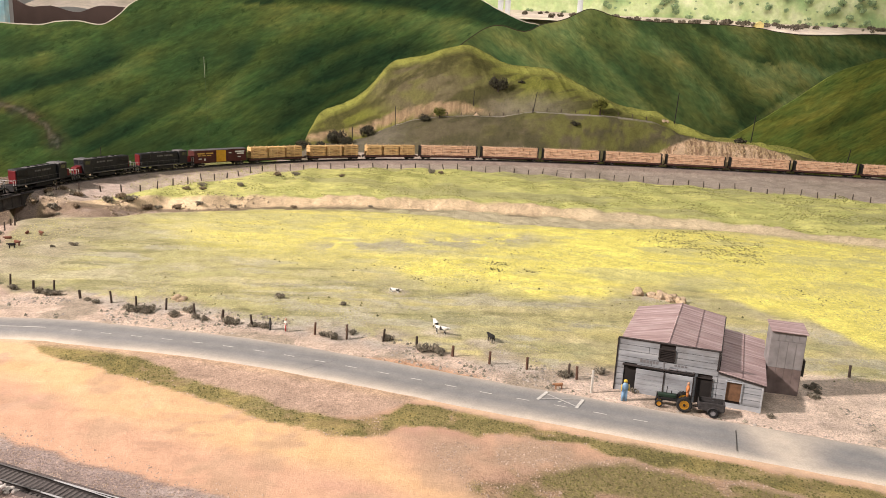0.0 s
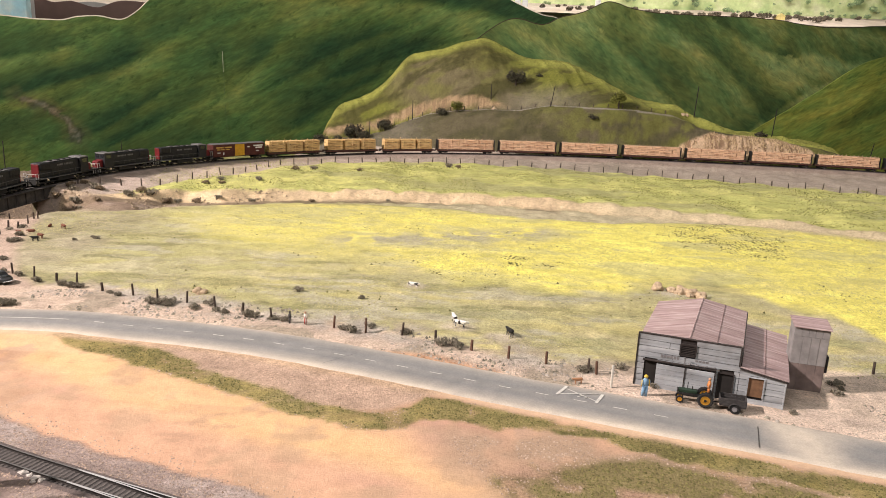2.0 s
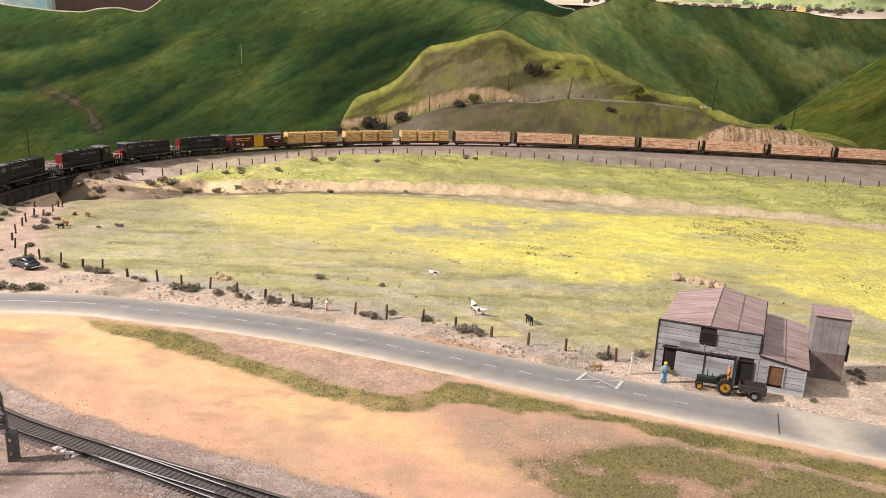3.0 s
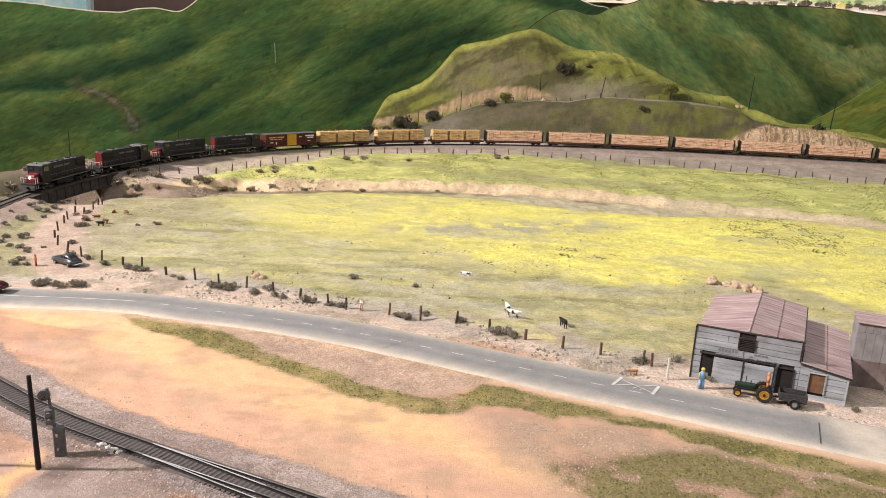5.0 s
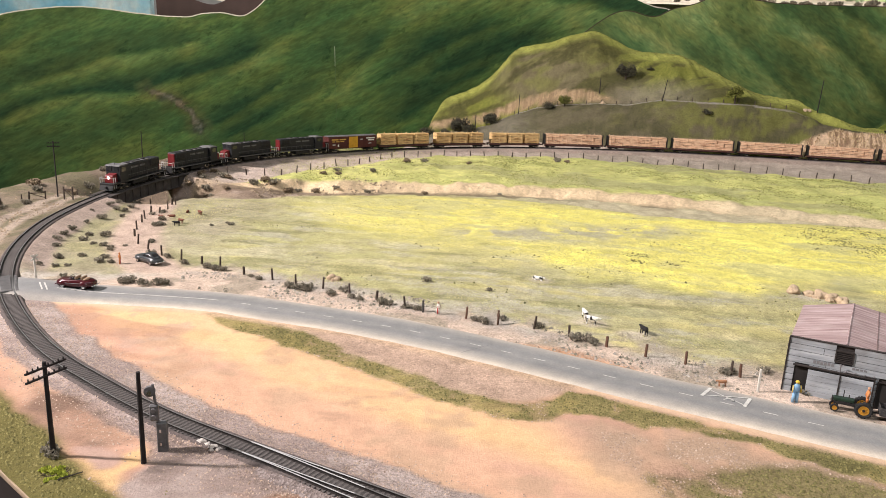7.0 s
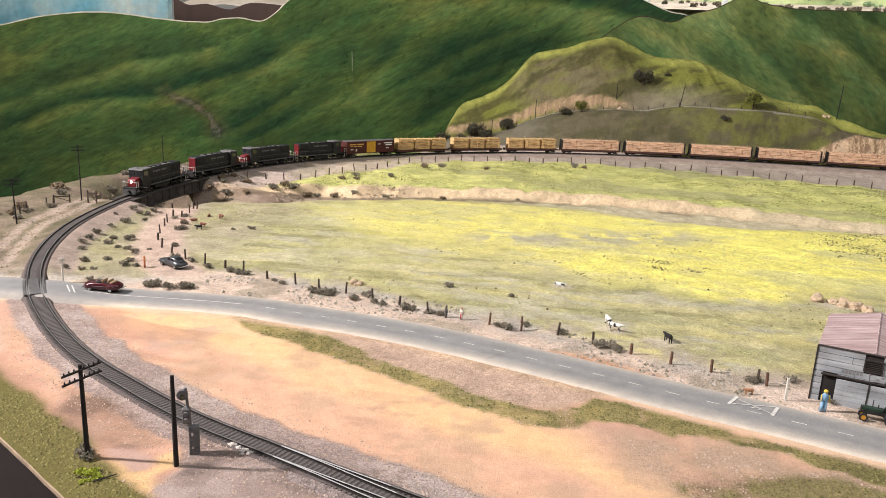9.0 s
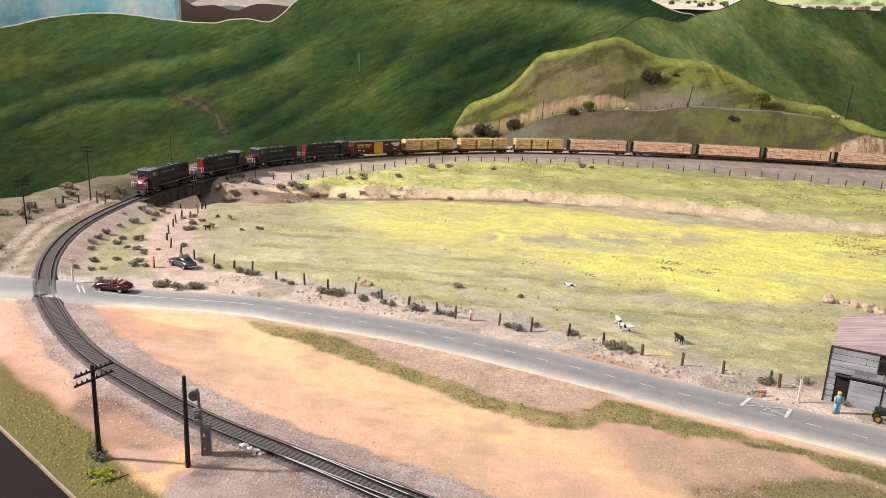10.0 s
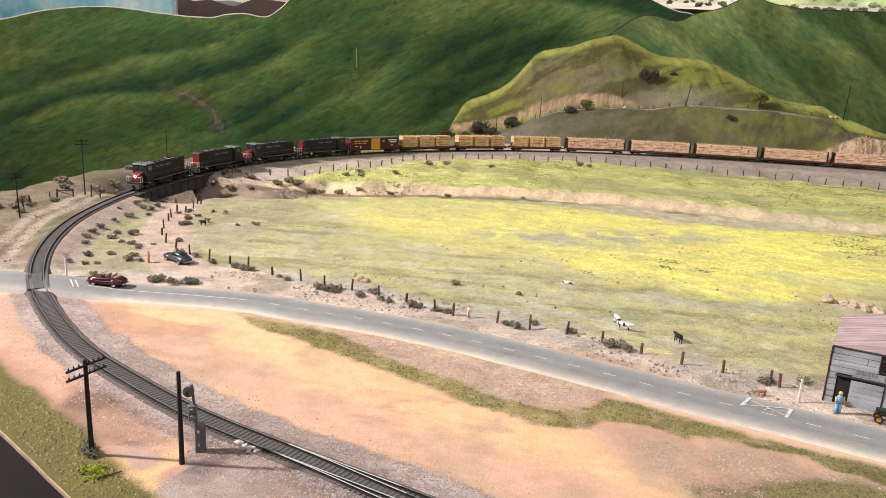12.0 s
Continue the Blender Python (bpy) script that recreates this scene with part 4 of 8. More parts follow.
slab("wall_east", 6.4, 6.5, -3.4, 8.4, -1.15, 2.6, HALL, "plain pale wall of the hall", "wall")
slab("wall_south", -5.4, 6.4, -3.5, -3.4, -1.15, 2.6, HALL, "plain pale wall of the hall", "wall")
slab("wall_north", -5.4, 6.4, 8.4, 8.5, -1.15, 2.6, HALL, "plain pale wall of the hall", "wall")


# ---- painted backdrop boards ----
BOARD = np.array([(-3.2, 1.2), (-2.6, 1.9), (-2.0, 2.45), (-1.4, 2.85), (-0.8, 3.2), (-0.1, 3.55), (0.8, 3.75), (1.6, 3.95), (2.6, 4.2), (3.6, 4.3)])


def brush_material(name, turn, seed, much=0.95, long=0.5):
    """Green scenery paint laid on in slanting brush strokes over the tints of the picture."""
    s = Shader(name, 0.75, 0, 0.25)
    tint = s.t.nodes.new("ShaderNodeVertexColor")
    tint.layer_name = "mural"
    at = s.node("ShaderNodeMapping")
    at.inputs["Location"].default_value = (seed, seed * 0.7, 0)
    s.link(s.place, at.inputs[0])
    warp = s.noise(3.0, 3, at=at.outputs[0])
    q = s.mix(at.outputs[0], warp, "ADD", 0.07)
    strokes = s.noise(20, 5, 0.62, (long, 1.0, 1.5 + 0.55 / long), (0, radians(turn), 0), q)
    fine = s.noise(60, 4, 0.6, (0.4, 1.0, 2.4), (0, radians(turn * 1.2), 0), q)
    dabs = s.noise(17, 6, 0.72, (0.7, 1.0, 1.6), (0, radians(turn * 1.6), 0), q)
    hue = s.noise(6, 4, 0.6, (0.7, 1.0, 2.0), (0, radians(turn), 0), q)
    c = s.mix(tint.outputs[0], s.ramp(strokes, (0.34, (0.66, 0.72, 0.72, 1)), (0.5, grey(1)), (0.66, (1.36, 1.3, 1.28, 1))), "MULTIPLY", much)
    c = s.mix(c, s.ramp(hue, (0.36, (0.8, 1.0, 1.06, 1)), (0.64, (1.3, 1.02, 0.85, 1))), "MULTIPLY", 0.8)
    c = s.mix(c, s.ramp(fine, (0.34, grey(0.82)), (0.66, grey(1.18))), "MULTIPLY", much)
    c = s.mix(c, s.ramp(dabs, (0.58, grey(1)), (0.65, (0.42, 0.54, 0.46, 1))), "MULTIPLY", max(0.0, 2 * much - 1.15))
    s.color(c)
    return s.bump(fine, 0.15, 0.002).m


def mural(x, z, deep, mid, light, slant, folds, seed, gully=None):
    """Tints of the painted hillside: folds are lines of x and height with the width and depth of their shade."""
    c, s = math.cos(slant), math.sin(slant)
    a, b = x * c + z * s, z * c - x * s
    tone = 0.42 + 1.0 * (fbm(a * 0.4, b, 0.16, seed, 4) - 0.5) + 0.7 * (fbm(a * 0.5, b, 0.45, seed + 5, 2) - 0.5)
    for line, wide, dark in folds:
        d, side, _ = line_field(x, z, spline(line, 0.03))
        d = d * (0.8 + 0.5 * fbm(a, b, 0.05, seed + 9, 3))
        tone = tone - dark * np.where(side < 0, np.exp(-(d / (2.4 * wide)) ** 2), np.exp(-(d / (0.35 * wide)) ** 2))
        tone = tone + 0.45 * dark * np.where(side > 0, np.exp(-((d - 0.8 * wide) / wide) ** 2), 0)
    tone = np.clip(tone, 0, 1)[:, None]
    deep, mid, light = (np.array(v) for v in (deep, mid, light))
    rgb = np.where(tone < 0.5, deep + (mid - deep) * tone * 2, mid + (light - mid) * (tone * 2 - 1))
    if gully:
        d, _, _ = line_field(x + 0.05 * (fbm(x, z, 0.04, 61, 3) - 0.5), z + 0.05 * (fbm(x, z, 0.04, 63, 3) - 0.5), spline(gully, 0.01))
        n = fbm(x, z, 0.02, 67, 3)
        for wide, tone, much in ((0.045, (0.08, 0.085, 0.028), 0.45), (0.017, (0.045, 0.045, 0.026), 0.8), (0.007, (0.13, 0.125, 0.09), 0.8)):
            a = (smooth(1.2, 0.6, d / wide) * smooth(0.3, 0.5, n + 0.1) * much)[:, None]
            rgb = rgb * (1 - a) + np.array(tone) * a
    return rgb


def board_line(off, n=240):
    line = spline(BOARD, 0.04)
    d = np.gradient(line, axis=0)
    d /= np.linalg.norm(d, axis=1)[:, None]
    return line + off * np.stack([d[:, 1], -d[:, 0]], 1)


def backdrop(name, off, tops, material, label, edge, paint, thick=0.008):
    """A standing board along the back, its upper edge cut to the line of the hills: tops are x and height."""
    line = even(board_line(off), 0.009)
    tops = np.array(tops)
    line = line[(line[:, 0] >= tops[0, 0]) & (line[:, 0] <= tops[-1, 0])]
    top = spline(tops, 0.01)
    z = np.interp(line[:, 0], top[:, 0], top[:, 1]) + 0.004 * (fbm(line[:, 0], line[:, 0] * 0, 0.06, 3, 3) - 0.5)
    d = np.gradient(line, axis=0)
    d /= np.linalg.norm(d, axis=1)[:, None]
    back = line + thick * np.stack([-d[:, 1], d[:, 0]], 1)
    rows, verts = 80, []
    for p, q, h in zip(line, back, z):
        verts += [(p[0], p[1], -0.25 + (h - 0.004 + 0.25) * k / (rows - 1)) for k in range(rows)] + [(p[0], p[1], h)]
        verts += [(q[0], q[1], h), (q[0], q[1], -0.25)]
    k = rows + 3
    faces = [(a * k + b, a * k + k + b, a * k + k + b + 1, a * k + b + 1) for a in range(len(line) - 1) for b in range(k - 1)]
    me = mesh_from(name, verts, faces, material)
    me.materials.append(edge)
    me.polygons.foreach_set("material_index", [1 if (n % (k - 1)) in (rows - 1, rows) else 0 for n in range(len(faces))])
    co = np.array(verts)
    rgb = mural(co[:, 0], co[:, 2], *paint)
    layer = me.color_attributes.new("mural", "FLOAT_COLOR", "POINT")
    layer.data.foreach_set("color", np.concatenate([rgb, rgb[:, :1] * 0 + 1], 1).astype(np.float32).ravel())
    return tagged(new(name, me), label, "backdrop", kind="structure")


EDGE_PAINT = painted("board_edge", (0.72, 0.66, 0.52, 1), 0.8, 0.2, 80)
EDGE_DARK = painted("dark_board_edge", (0.05, 0.035, 0.02, 1), 0.8, 0.2, 80)
GREEN_A = brush_material("painted_slope", -26, 0.0)
GREEN_B = brush_material("painted_ridge", 30, 3.1, 0.85, 0.9)
GREEN_C = brush_material("painted_knoll", -24, 7.3)
SLOPE_FOLDS = [([(-1.573, 0.362), (-1.682, 0.334), (-1.804, 0.306), (-1.888, 0.259), (-2.014, 0.208), (-2.16, 0.131), (-2.4, 0.02)], 0.035, 0.5), ([(-1.345, 0.322), (-1.463, 0.275), (-1.596, 0.229), (-1.688, 0.184), (-1.776, 0.171), (-1.861, 0.167), (-1.942, 0.151), (-2.034, 0.113), (-2.095, 0.07)], 0.03, 0.5),
    ([(-1.19, 0.459), (-1.37, 0.318), (-1.53, 0.182)], 0.04, 0.25), ([(-1.27, 0.193), (-1.46, 0.055), (-1.55, 0.02)], 0.03, 0.3), ([(-1.1, 0.2), (-1.37, 0.024)], 0.03, 0.3),
    ([(-0.3, 0.548), (-0.58, 0.433), (-0.78, 0.289)], 0.04, 0.3), ([(-0.17, 0.46), (-0.34, 0.412), (-0.57, 0.313)], 0.04, 0.35), ([(-0.4, 0.322), (-0.57, 0.227), (-0.75, 0.084)], 0.04, 0.3), ([(-0.87, 0.39), (-1.03, 0.206)], 0.04, 0.25),
    ([(-0.75, 0.62), (-0.3, 0.64), (0.1, 0.6), (0.4, 0.54)], 0.08, -0.7)]
RIDGE_FOLDS = [([(1.6, 0.15), (1.56, 0.22), (1.45, 0.33), (1.29, 0.462), (1.02, 0.612), (0.9, 0.66)], 0.05, 0.42), ([(1.84, 0.37), (1.76, 0.41), (1.64, 0.48), (1.39, 0.593), (1.25, 0.65)], 0.04, 0.42),
    ([(2.1, 0.45), (1.86, 0.36), (1.62, 0.22), (1.5, 0.12)], 0.04, 0.4), ([(1.0, 0.3), (0.85, 0.42), (0.68, 0.55)], 0.05, 0.3), ([(0.6, 0.4), (0.45, 0.48), (0.3, 0.56)], 0.05, 0.25), ([(1.95, 0.66), (2.2, 0.63), (2.6, 0.6)], 0.09, -0.6), ([(1.75, 0.5), (2.1, 0.47), (2.5, 0.5)], 0.09, -0.7)]
KNOLL_FOLDS = [([(2.41, 0.52), (2.01, 0.306), (1.75, 0.207)], 0.04, 0.2), ([(2.5, 0.33), (2.37, 0.29), (2.04, 0.156)], 0.04, 0.35)]
backdrop("backdrop_slope", 0.0, [(-3.1, 0.3), (-2.6, 0.33), (-2.3, 0.37), (-2.13, 0.41), (-2.063, 0.437), (-1.964, 0.467), (-1.837, 0.48), (-1.688, 0.469),
    (-1.554, 0.467), (-1.494, 0.485), (-1.43, 0.492), (-1.362, 0.487), (-1.31, 0.526), (-1.252, 0.587), (-1.1, 0.68), (-0.8, 0.8), (-0.5, 0.86), (-0.2, 0.83),
    (0.0, 0.77), (0.134, 0.723), (0.234, 0.678), (0.349, 0.638), (0.435, 0.62), (0.6, 0.5)], GREEN_A, "tall backdrop board painted as steep dark green hillside", EDGE_PAINT,
    ((0.014, 0.043, 0.014), (0.06, 0.108, 0.027), (0.14, 0.18, 0.05), 0.45, SLOPE_FOLDS, 11, [(-1.675, 0.178), (-1.616, 0.155), (-1.58, 0.123), (-1.534, 0.078), (-1.52, 0.045), (-1.515, 0.01)]))
backdrop("backdrop_ridge", 0.045, [(-0.15, 0.3), (-0.05, 0.42), (0.0, 0.478), (0.075, 0.54), (0.167, 0.6), (0.235, 0.609), (0.348, 0.59), (0.43, 0.627), (0.54, 0.66),
    (0.665, 0.713), (0.799, 0.687), (0.98, 0.676), (1.29, 0.683), (1.548, 0.685), (1.784, 0.666), (1.989, 0.67), (2.367, 0.7), (3.4, 0.72)], GREEN_B,
    "backdrop board painted as a grassy green ridge with gullies", EDGE_DARK,
    ((0.037, 0.073, 0.023), (0.106, 0.158, 0.048), (0.222, 0.272, 0.096), -0.65, RIDGE_FOLDS, 23))
backdrop("backdrop_knoll", 0.11, [(1.3, 0.0), (1.479, 0.113), (1.6, 0.185), (1.814, 0.317), (2.06, 0.476), (2.258, 0.545), (2.349, 0.571), (2.7, 0.63), (3.4, 0.6)], GREEN_C,
    "backdrop board painted as an olive green knoll", GREEN_C,
    ((0.08, 0.12, 0.025), (0.17, 0.225, 0.044), (0.28, 0.32, 0.07), 0.4, KNOLL_FOLDS, 37))


def painted_mark(name, points, widths, material, label, off):
    """A mark painted on the backdrop along points of x and height."""
    line = board_line(off)
    path = spline([(x, z, w) for (x, z), w in zip(points, widths)], 0.01)
    verts = []
    for n, (x, z, w) in enumerate(path):
        d = path[min(n + 1, len(path) - 1)] - path[max(n - 1, 0)]
        q = np.array([-d[1], d[0]]) / np.hypot(d[0], d[1])
        w = w * (0.7 + 0.6 * float(value_noise(n, 0.5, 3.0, 5)))
        for s in (-1, 1):
            px = x + s * q[0] * w
            verts.append((px, float(np.interp(px, line[:, 0], line[:, 1])), z + s * q[1] * w))
    faces = [(2 * n, 2 * n + 1, 2 * n + 3, 2 * n + 2) for n in range(len(path) - 1)]
    return tagged(new(name, mesh_from(name, verts, faces, material)), label, "backdrop", kind="structure")


SCRATCH = painted("pale_scratch", (0.3, 0.33, 0.22, 1), 0.8, 0.3, 60)
painted_mark("backdrop_scratch", [(-1.034, 0.385), (-1.033, 0.35), (-1.032, 0.3)], [0.0008, 0.0013, 0.0007], SCRATCH, "pale scratch on the painted backdrop", 0.004)
SEAM = painted("board_seam", (0.07, 0.11, 0.045, 1), 0.8, 0.3, 60)
painted_mark("backdrop_seam", [(-1.031, 0.29), (-1.028, 0.156), (-1.021, 0.008)], [0.0005, 0.0006, 0.0005], SEAM, "faint vertical seam in the painted backdrop", 0.004)


# ---- rolling stock, in HO scale: K turns full-size metres into the model's ----
K = 1 / 87.1
BLACK = painted("grimy_black", (0.018, 0.017, 0.016, 1), 0.7, 0.35, 200)
LOCO_GREY = painted("loco_grey", (0.018, 0.0185, 0.02, 1), 0.55, 0.2, 150)
LOCO_ROOF = painted("dusty_roof_grey", (0.12, 0.118, 0.115, 1), 0.7, 0.25, 150)
SILL_GREY = painted("dusty_sill_grey", (0.11, 0.108, 0.105, 1), 0.7, 0.3, 150)
SCARLET = painted("loco_scarlet", (0.125, 0.01, 0.012, 1), 0.5, 0.15, 150)
GREY_HORN = painted("horn_grey", (0.12, 0.12, 0.12, 1), 0.5, 0.2, 200)
WHITE = painted("white_paint", (0.7, 0.69, 0.66, 1), 0.6, 0.12, 300)
RAIL_WHITE = painted("dusty_rail_white", (0.42, 0.4, 0.37, 1), 0.7, 0.2, 300)
STEEL_GREY = painted("faded_lettering", (0.15, 0.145, 0.14, 1), 0.7, 0.2, 300)
DARK_GLASS = painted("dark_cab_glass", (0.02, 0.022, 0.025, 1), 0.12, 0.1, 50, 0, 0.6)
STEEL = painted("dull_steel", (0.3, 0.28, 0.26, 1), 0.4, 0.2, 200, 0.8)
RED_BROWN = painted("boxcar_brown", (0.075, 0.02, 0.016, 1), 0.6, 0.2, 150)
RUST_DECK = painted("rusty_deck", (0.07, 0.03, 0.022, 1), 0.8, 0.3, 150)
DOOR_YELLOW = painted("door_yellow", (0.62, 0.34, 0.03, 1), 0.55, 0.12, 150)
LETTER_GOLD = painted("letter_gold", (0.55, 0.33, 0.08, 1), 0.6, 0.1, 300)


def headlight_material():
    s = Shader("headlight_glow", 0.3)
    s.color((1, 0.95, 0.85, 1))
    s.b.inputs["Emission Color"].default_value = (1, 0.93, 0.8, 1)
    s.b.inputs["Emission Strength"].default_value = 14
    return s.m


def lumber_material(name, low, high):
    s = Shader(name, 0.85, 0, 0.15)
    r = s.t.nodes.new("ShaderNodeNewGeometry").outputs["Random Per Island"]
    c = s.ramp(r, (0.0, low), (1.0, high))
    grain = s.noise(150, 4, 0.6, (0.15, 2, 2))
    board = s.noise(420, 1.0, 0.5, (0.12, 0.9, 0.9))
    c = s.mix(c, s.ramp(board, (0.36, (0.62, 0.5, 0.42, 1)), (0.5, grey(1)), (0.64, (1.15, 1.15, 1.1, 1))), "MULTIPLY", 0.9)
    s.color(s.mix(c, s.ramp(grain, (0.3, grey(0.75)), (0.7, grey(1.1))), "MULTIPLY", 0.8))
    return s.bump(grain, 0.3, 0.0004).m


HEADLIGHT = headlight_material()
LUMBER_A = lumber_material("yellow_lumber", (0.5, 0.31, 0.12, 1), (0.8, 0.58, 0.3, 1))
LUMBER_B = lumber_material("pink_lumber", (0.5, 0.3, 0.18, 1), (0.82, 0.58, 0.4, 1))


def hpart(name, bm, material, parent, label="", rounded=False, m=None):
    """A part drawn in full-size metres, made at the model's scale."""
    bmesh.ops.scale(bm, vec=(K, K, K), verts=bm.verts)
    return part(name, bm, material, parent, label, rounded, m)


def add_truck(car, x, axles=2, gap=1.75):
    half = gap * (axles - 1) / 2
    bm = bmesh.new()
    for side in (-1, 1):
        box(bm, -half - 0.65, half + 0.65, side * 1.05 - 0.12, side * 1.05 + 0.12, 0.42, 0.72, 0.05)
        for a in range(axles):
            ax = -half + a * gap
            box(bm, ax - 0.22, ax + 0.22, side * 1.12 - 0.12, side * 1.12 + 0.12, 0.3, 0.8, 0.05)
    box(bm, -0.3, 0.3, -1.1, 1.1, 0.5, 0.85)
    truck = hpart("truck", bm, BLACK, car, "", m=Matrix.Translation((x * K, 0, 0)))
    for a in range(axles):
        bm = bmesh.new()
        for side in (-1, 1):
            rod(bm, (0, side * 0.66, 0.46), (0, side * 0.8, 0.46), 0.46, n=14)
        rod(bm, (0, -0.8, 0.46), (0, 0.8, 0.46), 0.09, n=6)
        hpart("wheelset", bm, STEEL if a else BLACK, truck, m=Matrix.Translation(((-half + a * gap) * K, 0, 0)))


def add_couplers(car, half):
    for side in (-1, 1):
        bm = bmesh.new()
        box(bm, side * half - 0.1, side * (half + 0.55) + 0.1, -0.12, 0.12, 0.75, 1.0, 0.03)
        box(bm, side * (half + 0.42) - 0.15, side * (half + 0.42) + 0.15, -0.2, 0.2, 0.7, 1.05, 0.05)
        hpart("coupler", bm, BLACK, car)


def locomotive(m, lit, label):
    """A six-axle hood locomotive; its cab end is towards -x."""
    L = 8.75
    car = thing("locomotive", m, label, "locomotive", "locomotives of the train")
    bm = bmesh.new()
    box(bm, -L, L, -1.5, 1.5, 1.25, 1.55, 0.04)
    box(bm, -L + 0.05, -L + 0.35, -1.45, 1.45, 0.35, 1.3, 0.05)
    box(bm, L - 0.35, L - 0.05, -1.45, 1.45, 0.35, 1.3, 0.05)
    hpart("underframe", bm, BLACK, car)
    bm = bmesh.new()
    box(bm, -2.4, 2.4, -1.3, 1.3, 0.35, 1.25, 0.15)
    hpart("fuel_tank", bm, BLACK, car)
    for x in (-5.6, 5.6):
        add_truck(car, x, 3, 1.85)
    bm = bmesh.new()
    box(bm, -4.2, 7.0, -0.92, 0.92, 1.55, 4.35, 0.12)
    box(bm, 4.0, 7.0, -1.15, 1.15, 3.0, 4.5, 0.15)
    box(bm, -4.2, 4.0, -0.75, 0.75, 4.3, 4.52, 0.06)
    hood = hpart("long_hood", bm, LOCO_GREY, car)
    hpart("hood_roof", box(bmesh.new(), -4.15, 3.95, -0.8, 0.8, 4.5, 4.56, 0.02), LOCO_ROOF, hood, "dusty pale grey hood roof")
    for side in (-1, 1):
        hpart("intake_grille", box(bmesh.new(), 4.3, 6.7, side * 1.15 - 0.03, side * 1.15 + 0.03, 3.15, 4.2, 0.02), BLACK, hood)
        hpart("number_board", box(bmesh.new(), -6.72, -6.62, side * 0.75 - 0.32, side * 0.75 + 0.32, 4.36, 4.5, 0.02), BLACK, car)
    bm = bmesh.new()
    for dx in (0.0, 0.14):
        rod(bm, (-5.4 - dx, 0.25, 4.7), (-5.7 - dx, 0.25, 4.95), 0.05, 0.11, 6)
    hpart("air_horn", bm, GREY_HORN, car)
    for x in np.arange(-3.9, 3.9, 0.78):
        for side in (-1, 1):
            bm = bmesh.new()
            box(bm, x, x + 0.68, side * 0.93 - 0.03, side * 0.93 + 0.03, 1.75, 3.2, 0.02)
            hpart("hood_door", bm, LOCO_GREY, hood)
    for side in (-1, 1):
        for k, wide in enumerate((0.32, 0.3, 0.3, 0.32, 0.28, 0.3, 0.0, 0.3, 0.3, 0.3, 0.28)):
            if wide:
                bm = bmesh.new()
                box(bm, -2.4 + k * 0.42, -2.4 + k * 0.42 + wide, side * 0.95 - 0.015, side * 0.95 + 0.015, 3.5, 3.85)
                hpart("lettering_bar", bm, STEEL_GREY, hood, "faded grey lettering bar")
    for x in (-2.2, -0.6, 1.0):
        bm = bmesh.new()
        rod(bm, (x, 0, 4.5), (x, 0, 4.66), 0.6, n=16)
        hpart("roof_fan", bm, BLACK, hood, "dark radiator fan", True)
    bm = bmesh.new()
    box(bm, 2.6, 3.4, -0.3, 0.3, 4.5, 4.75, 0.05)
    hpart("exhaust_pipe", bm, BLACK, hood)
    bm = bmesh.new()
    box(bm, 7.0, 7.25, -0.9, 0.9, 1.6, 4.3, 0.1)
    hpart("rear_end", bm, SCARLET, car, "scarlet painted hood end")
    bm = bmesh.new()
    prism(bm, [(-6.6, 1.55), (-4.2, 1.55), (-4.2, 4.55), (-4.5, 4.7), (-6.3, 4.7), (-6.6, 4.5)], -1.45, 1.45)
    cab = hpart("cab", bm, LOCO_GREY, car)
    bm = bmesh.new()
    prism(bm, [(-6.7, 4.5), (-4.1, 4.5), (-4.3, 4.72), (-6.4, 4.72)], -1.5, 1.5)
    hpart("cab_roof", bm, LOCO_ROOF, cab, "dusty grey cab roof")
    for x0, x1, y0, y1 in [(-6.66, -6.6, -1.2, -0.25), (-6.66, -6.6, 0.25, 1.2)]:
        bm = bmesh.new()
        box(bm, x0, x1, y0, y1, 3.6, 4.3)
        hpart("windshield", bm, DARK_GLASS, cab)
    for side in (-1, 1):
        bm = bmesh.new()
        box(bm, -6.1, -4.8, side * 1.47 - 0.02, side * 1.47 + 0.02, 3.4, 4.25, 0.02)
        hpart("side_window", bm, DARK_GLASS, cab)
    bm = bmesh.new()
    prism(bm, [(-8.1, 1.55), (-6.6, 1.55), (-6.6, 3.2), (-7.85, 2.95), (-8.1, 2.7)], -0.8, 0.8)
    hpart("nose", bm, SCARLET, car, "scarlet painted short hood")
    bm = bmesh.new()
    rod(bm, (-8.16, 0, 2.5), (-7.95, 0, 2.5), 0.24 if lit else 0.18, n=12)
    hpart("headlight", bm, HEADLIGHT if lit else DARK_GLASS, car, "lit headlight" if lit else "")
    bm = bmesh.new()
    prism(bm, [(-L - 0.35, 0.3), (-L + 0.3, 0.3), (-L + 0.3, 1.2), (-L, 1.2)], -1.4, 1.4)
    hpart("pilot_plough", bm, BLACK, car)
    for end in (-1, 1):
        for side in (-1, 1):
            bm = bmesh.new()
            for dx in (0.15, 0.75):
                rod(bm, (end * (L - dx), side * 1.42, 0.6), (end * (L - dx), side * 1.42, 2.6), 0.06, n=5)
            rod(bm, (end * (L - 0.15), side * 1.42, 2.6), (end * (L - 0.75), side * 1.42, 2.6), 0.06, n=5)
            hpart("grab_rail", bm, RAIL_WHITE, car, "white painted step rail")
        bm = bmesh.new()
        rod(bm, (end * (L - 0.1), -1.4, 2.5), (end * (L - 0.1), 1.4, 2.5), 0.05, n=5)
        hpart("end_rail", bm, RAIL_WHITE, car, "white painted end rail")
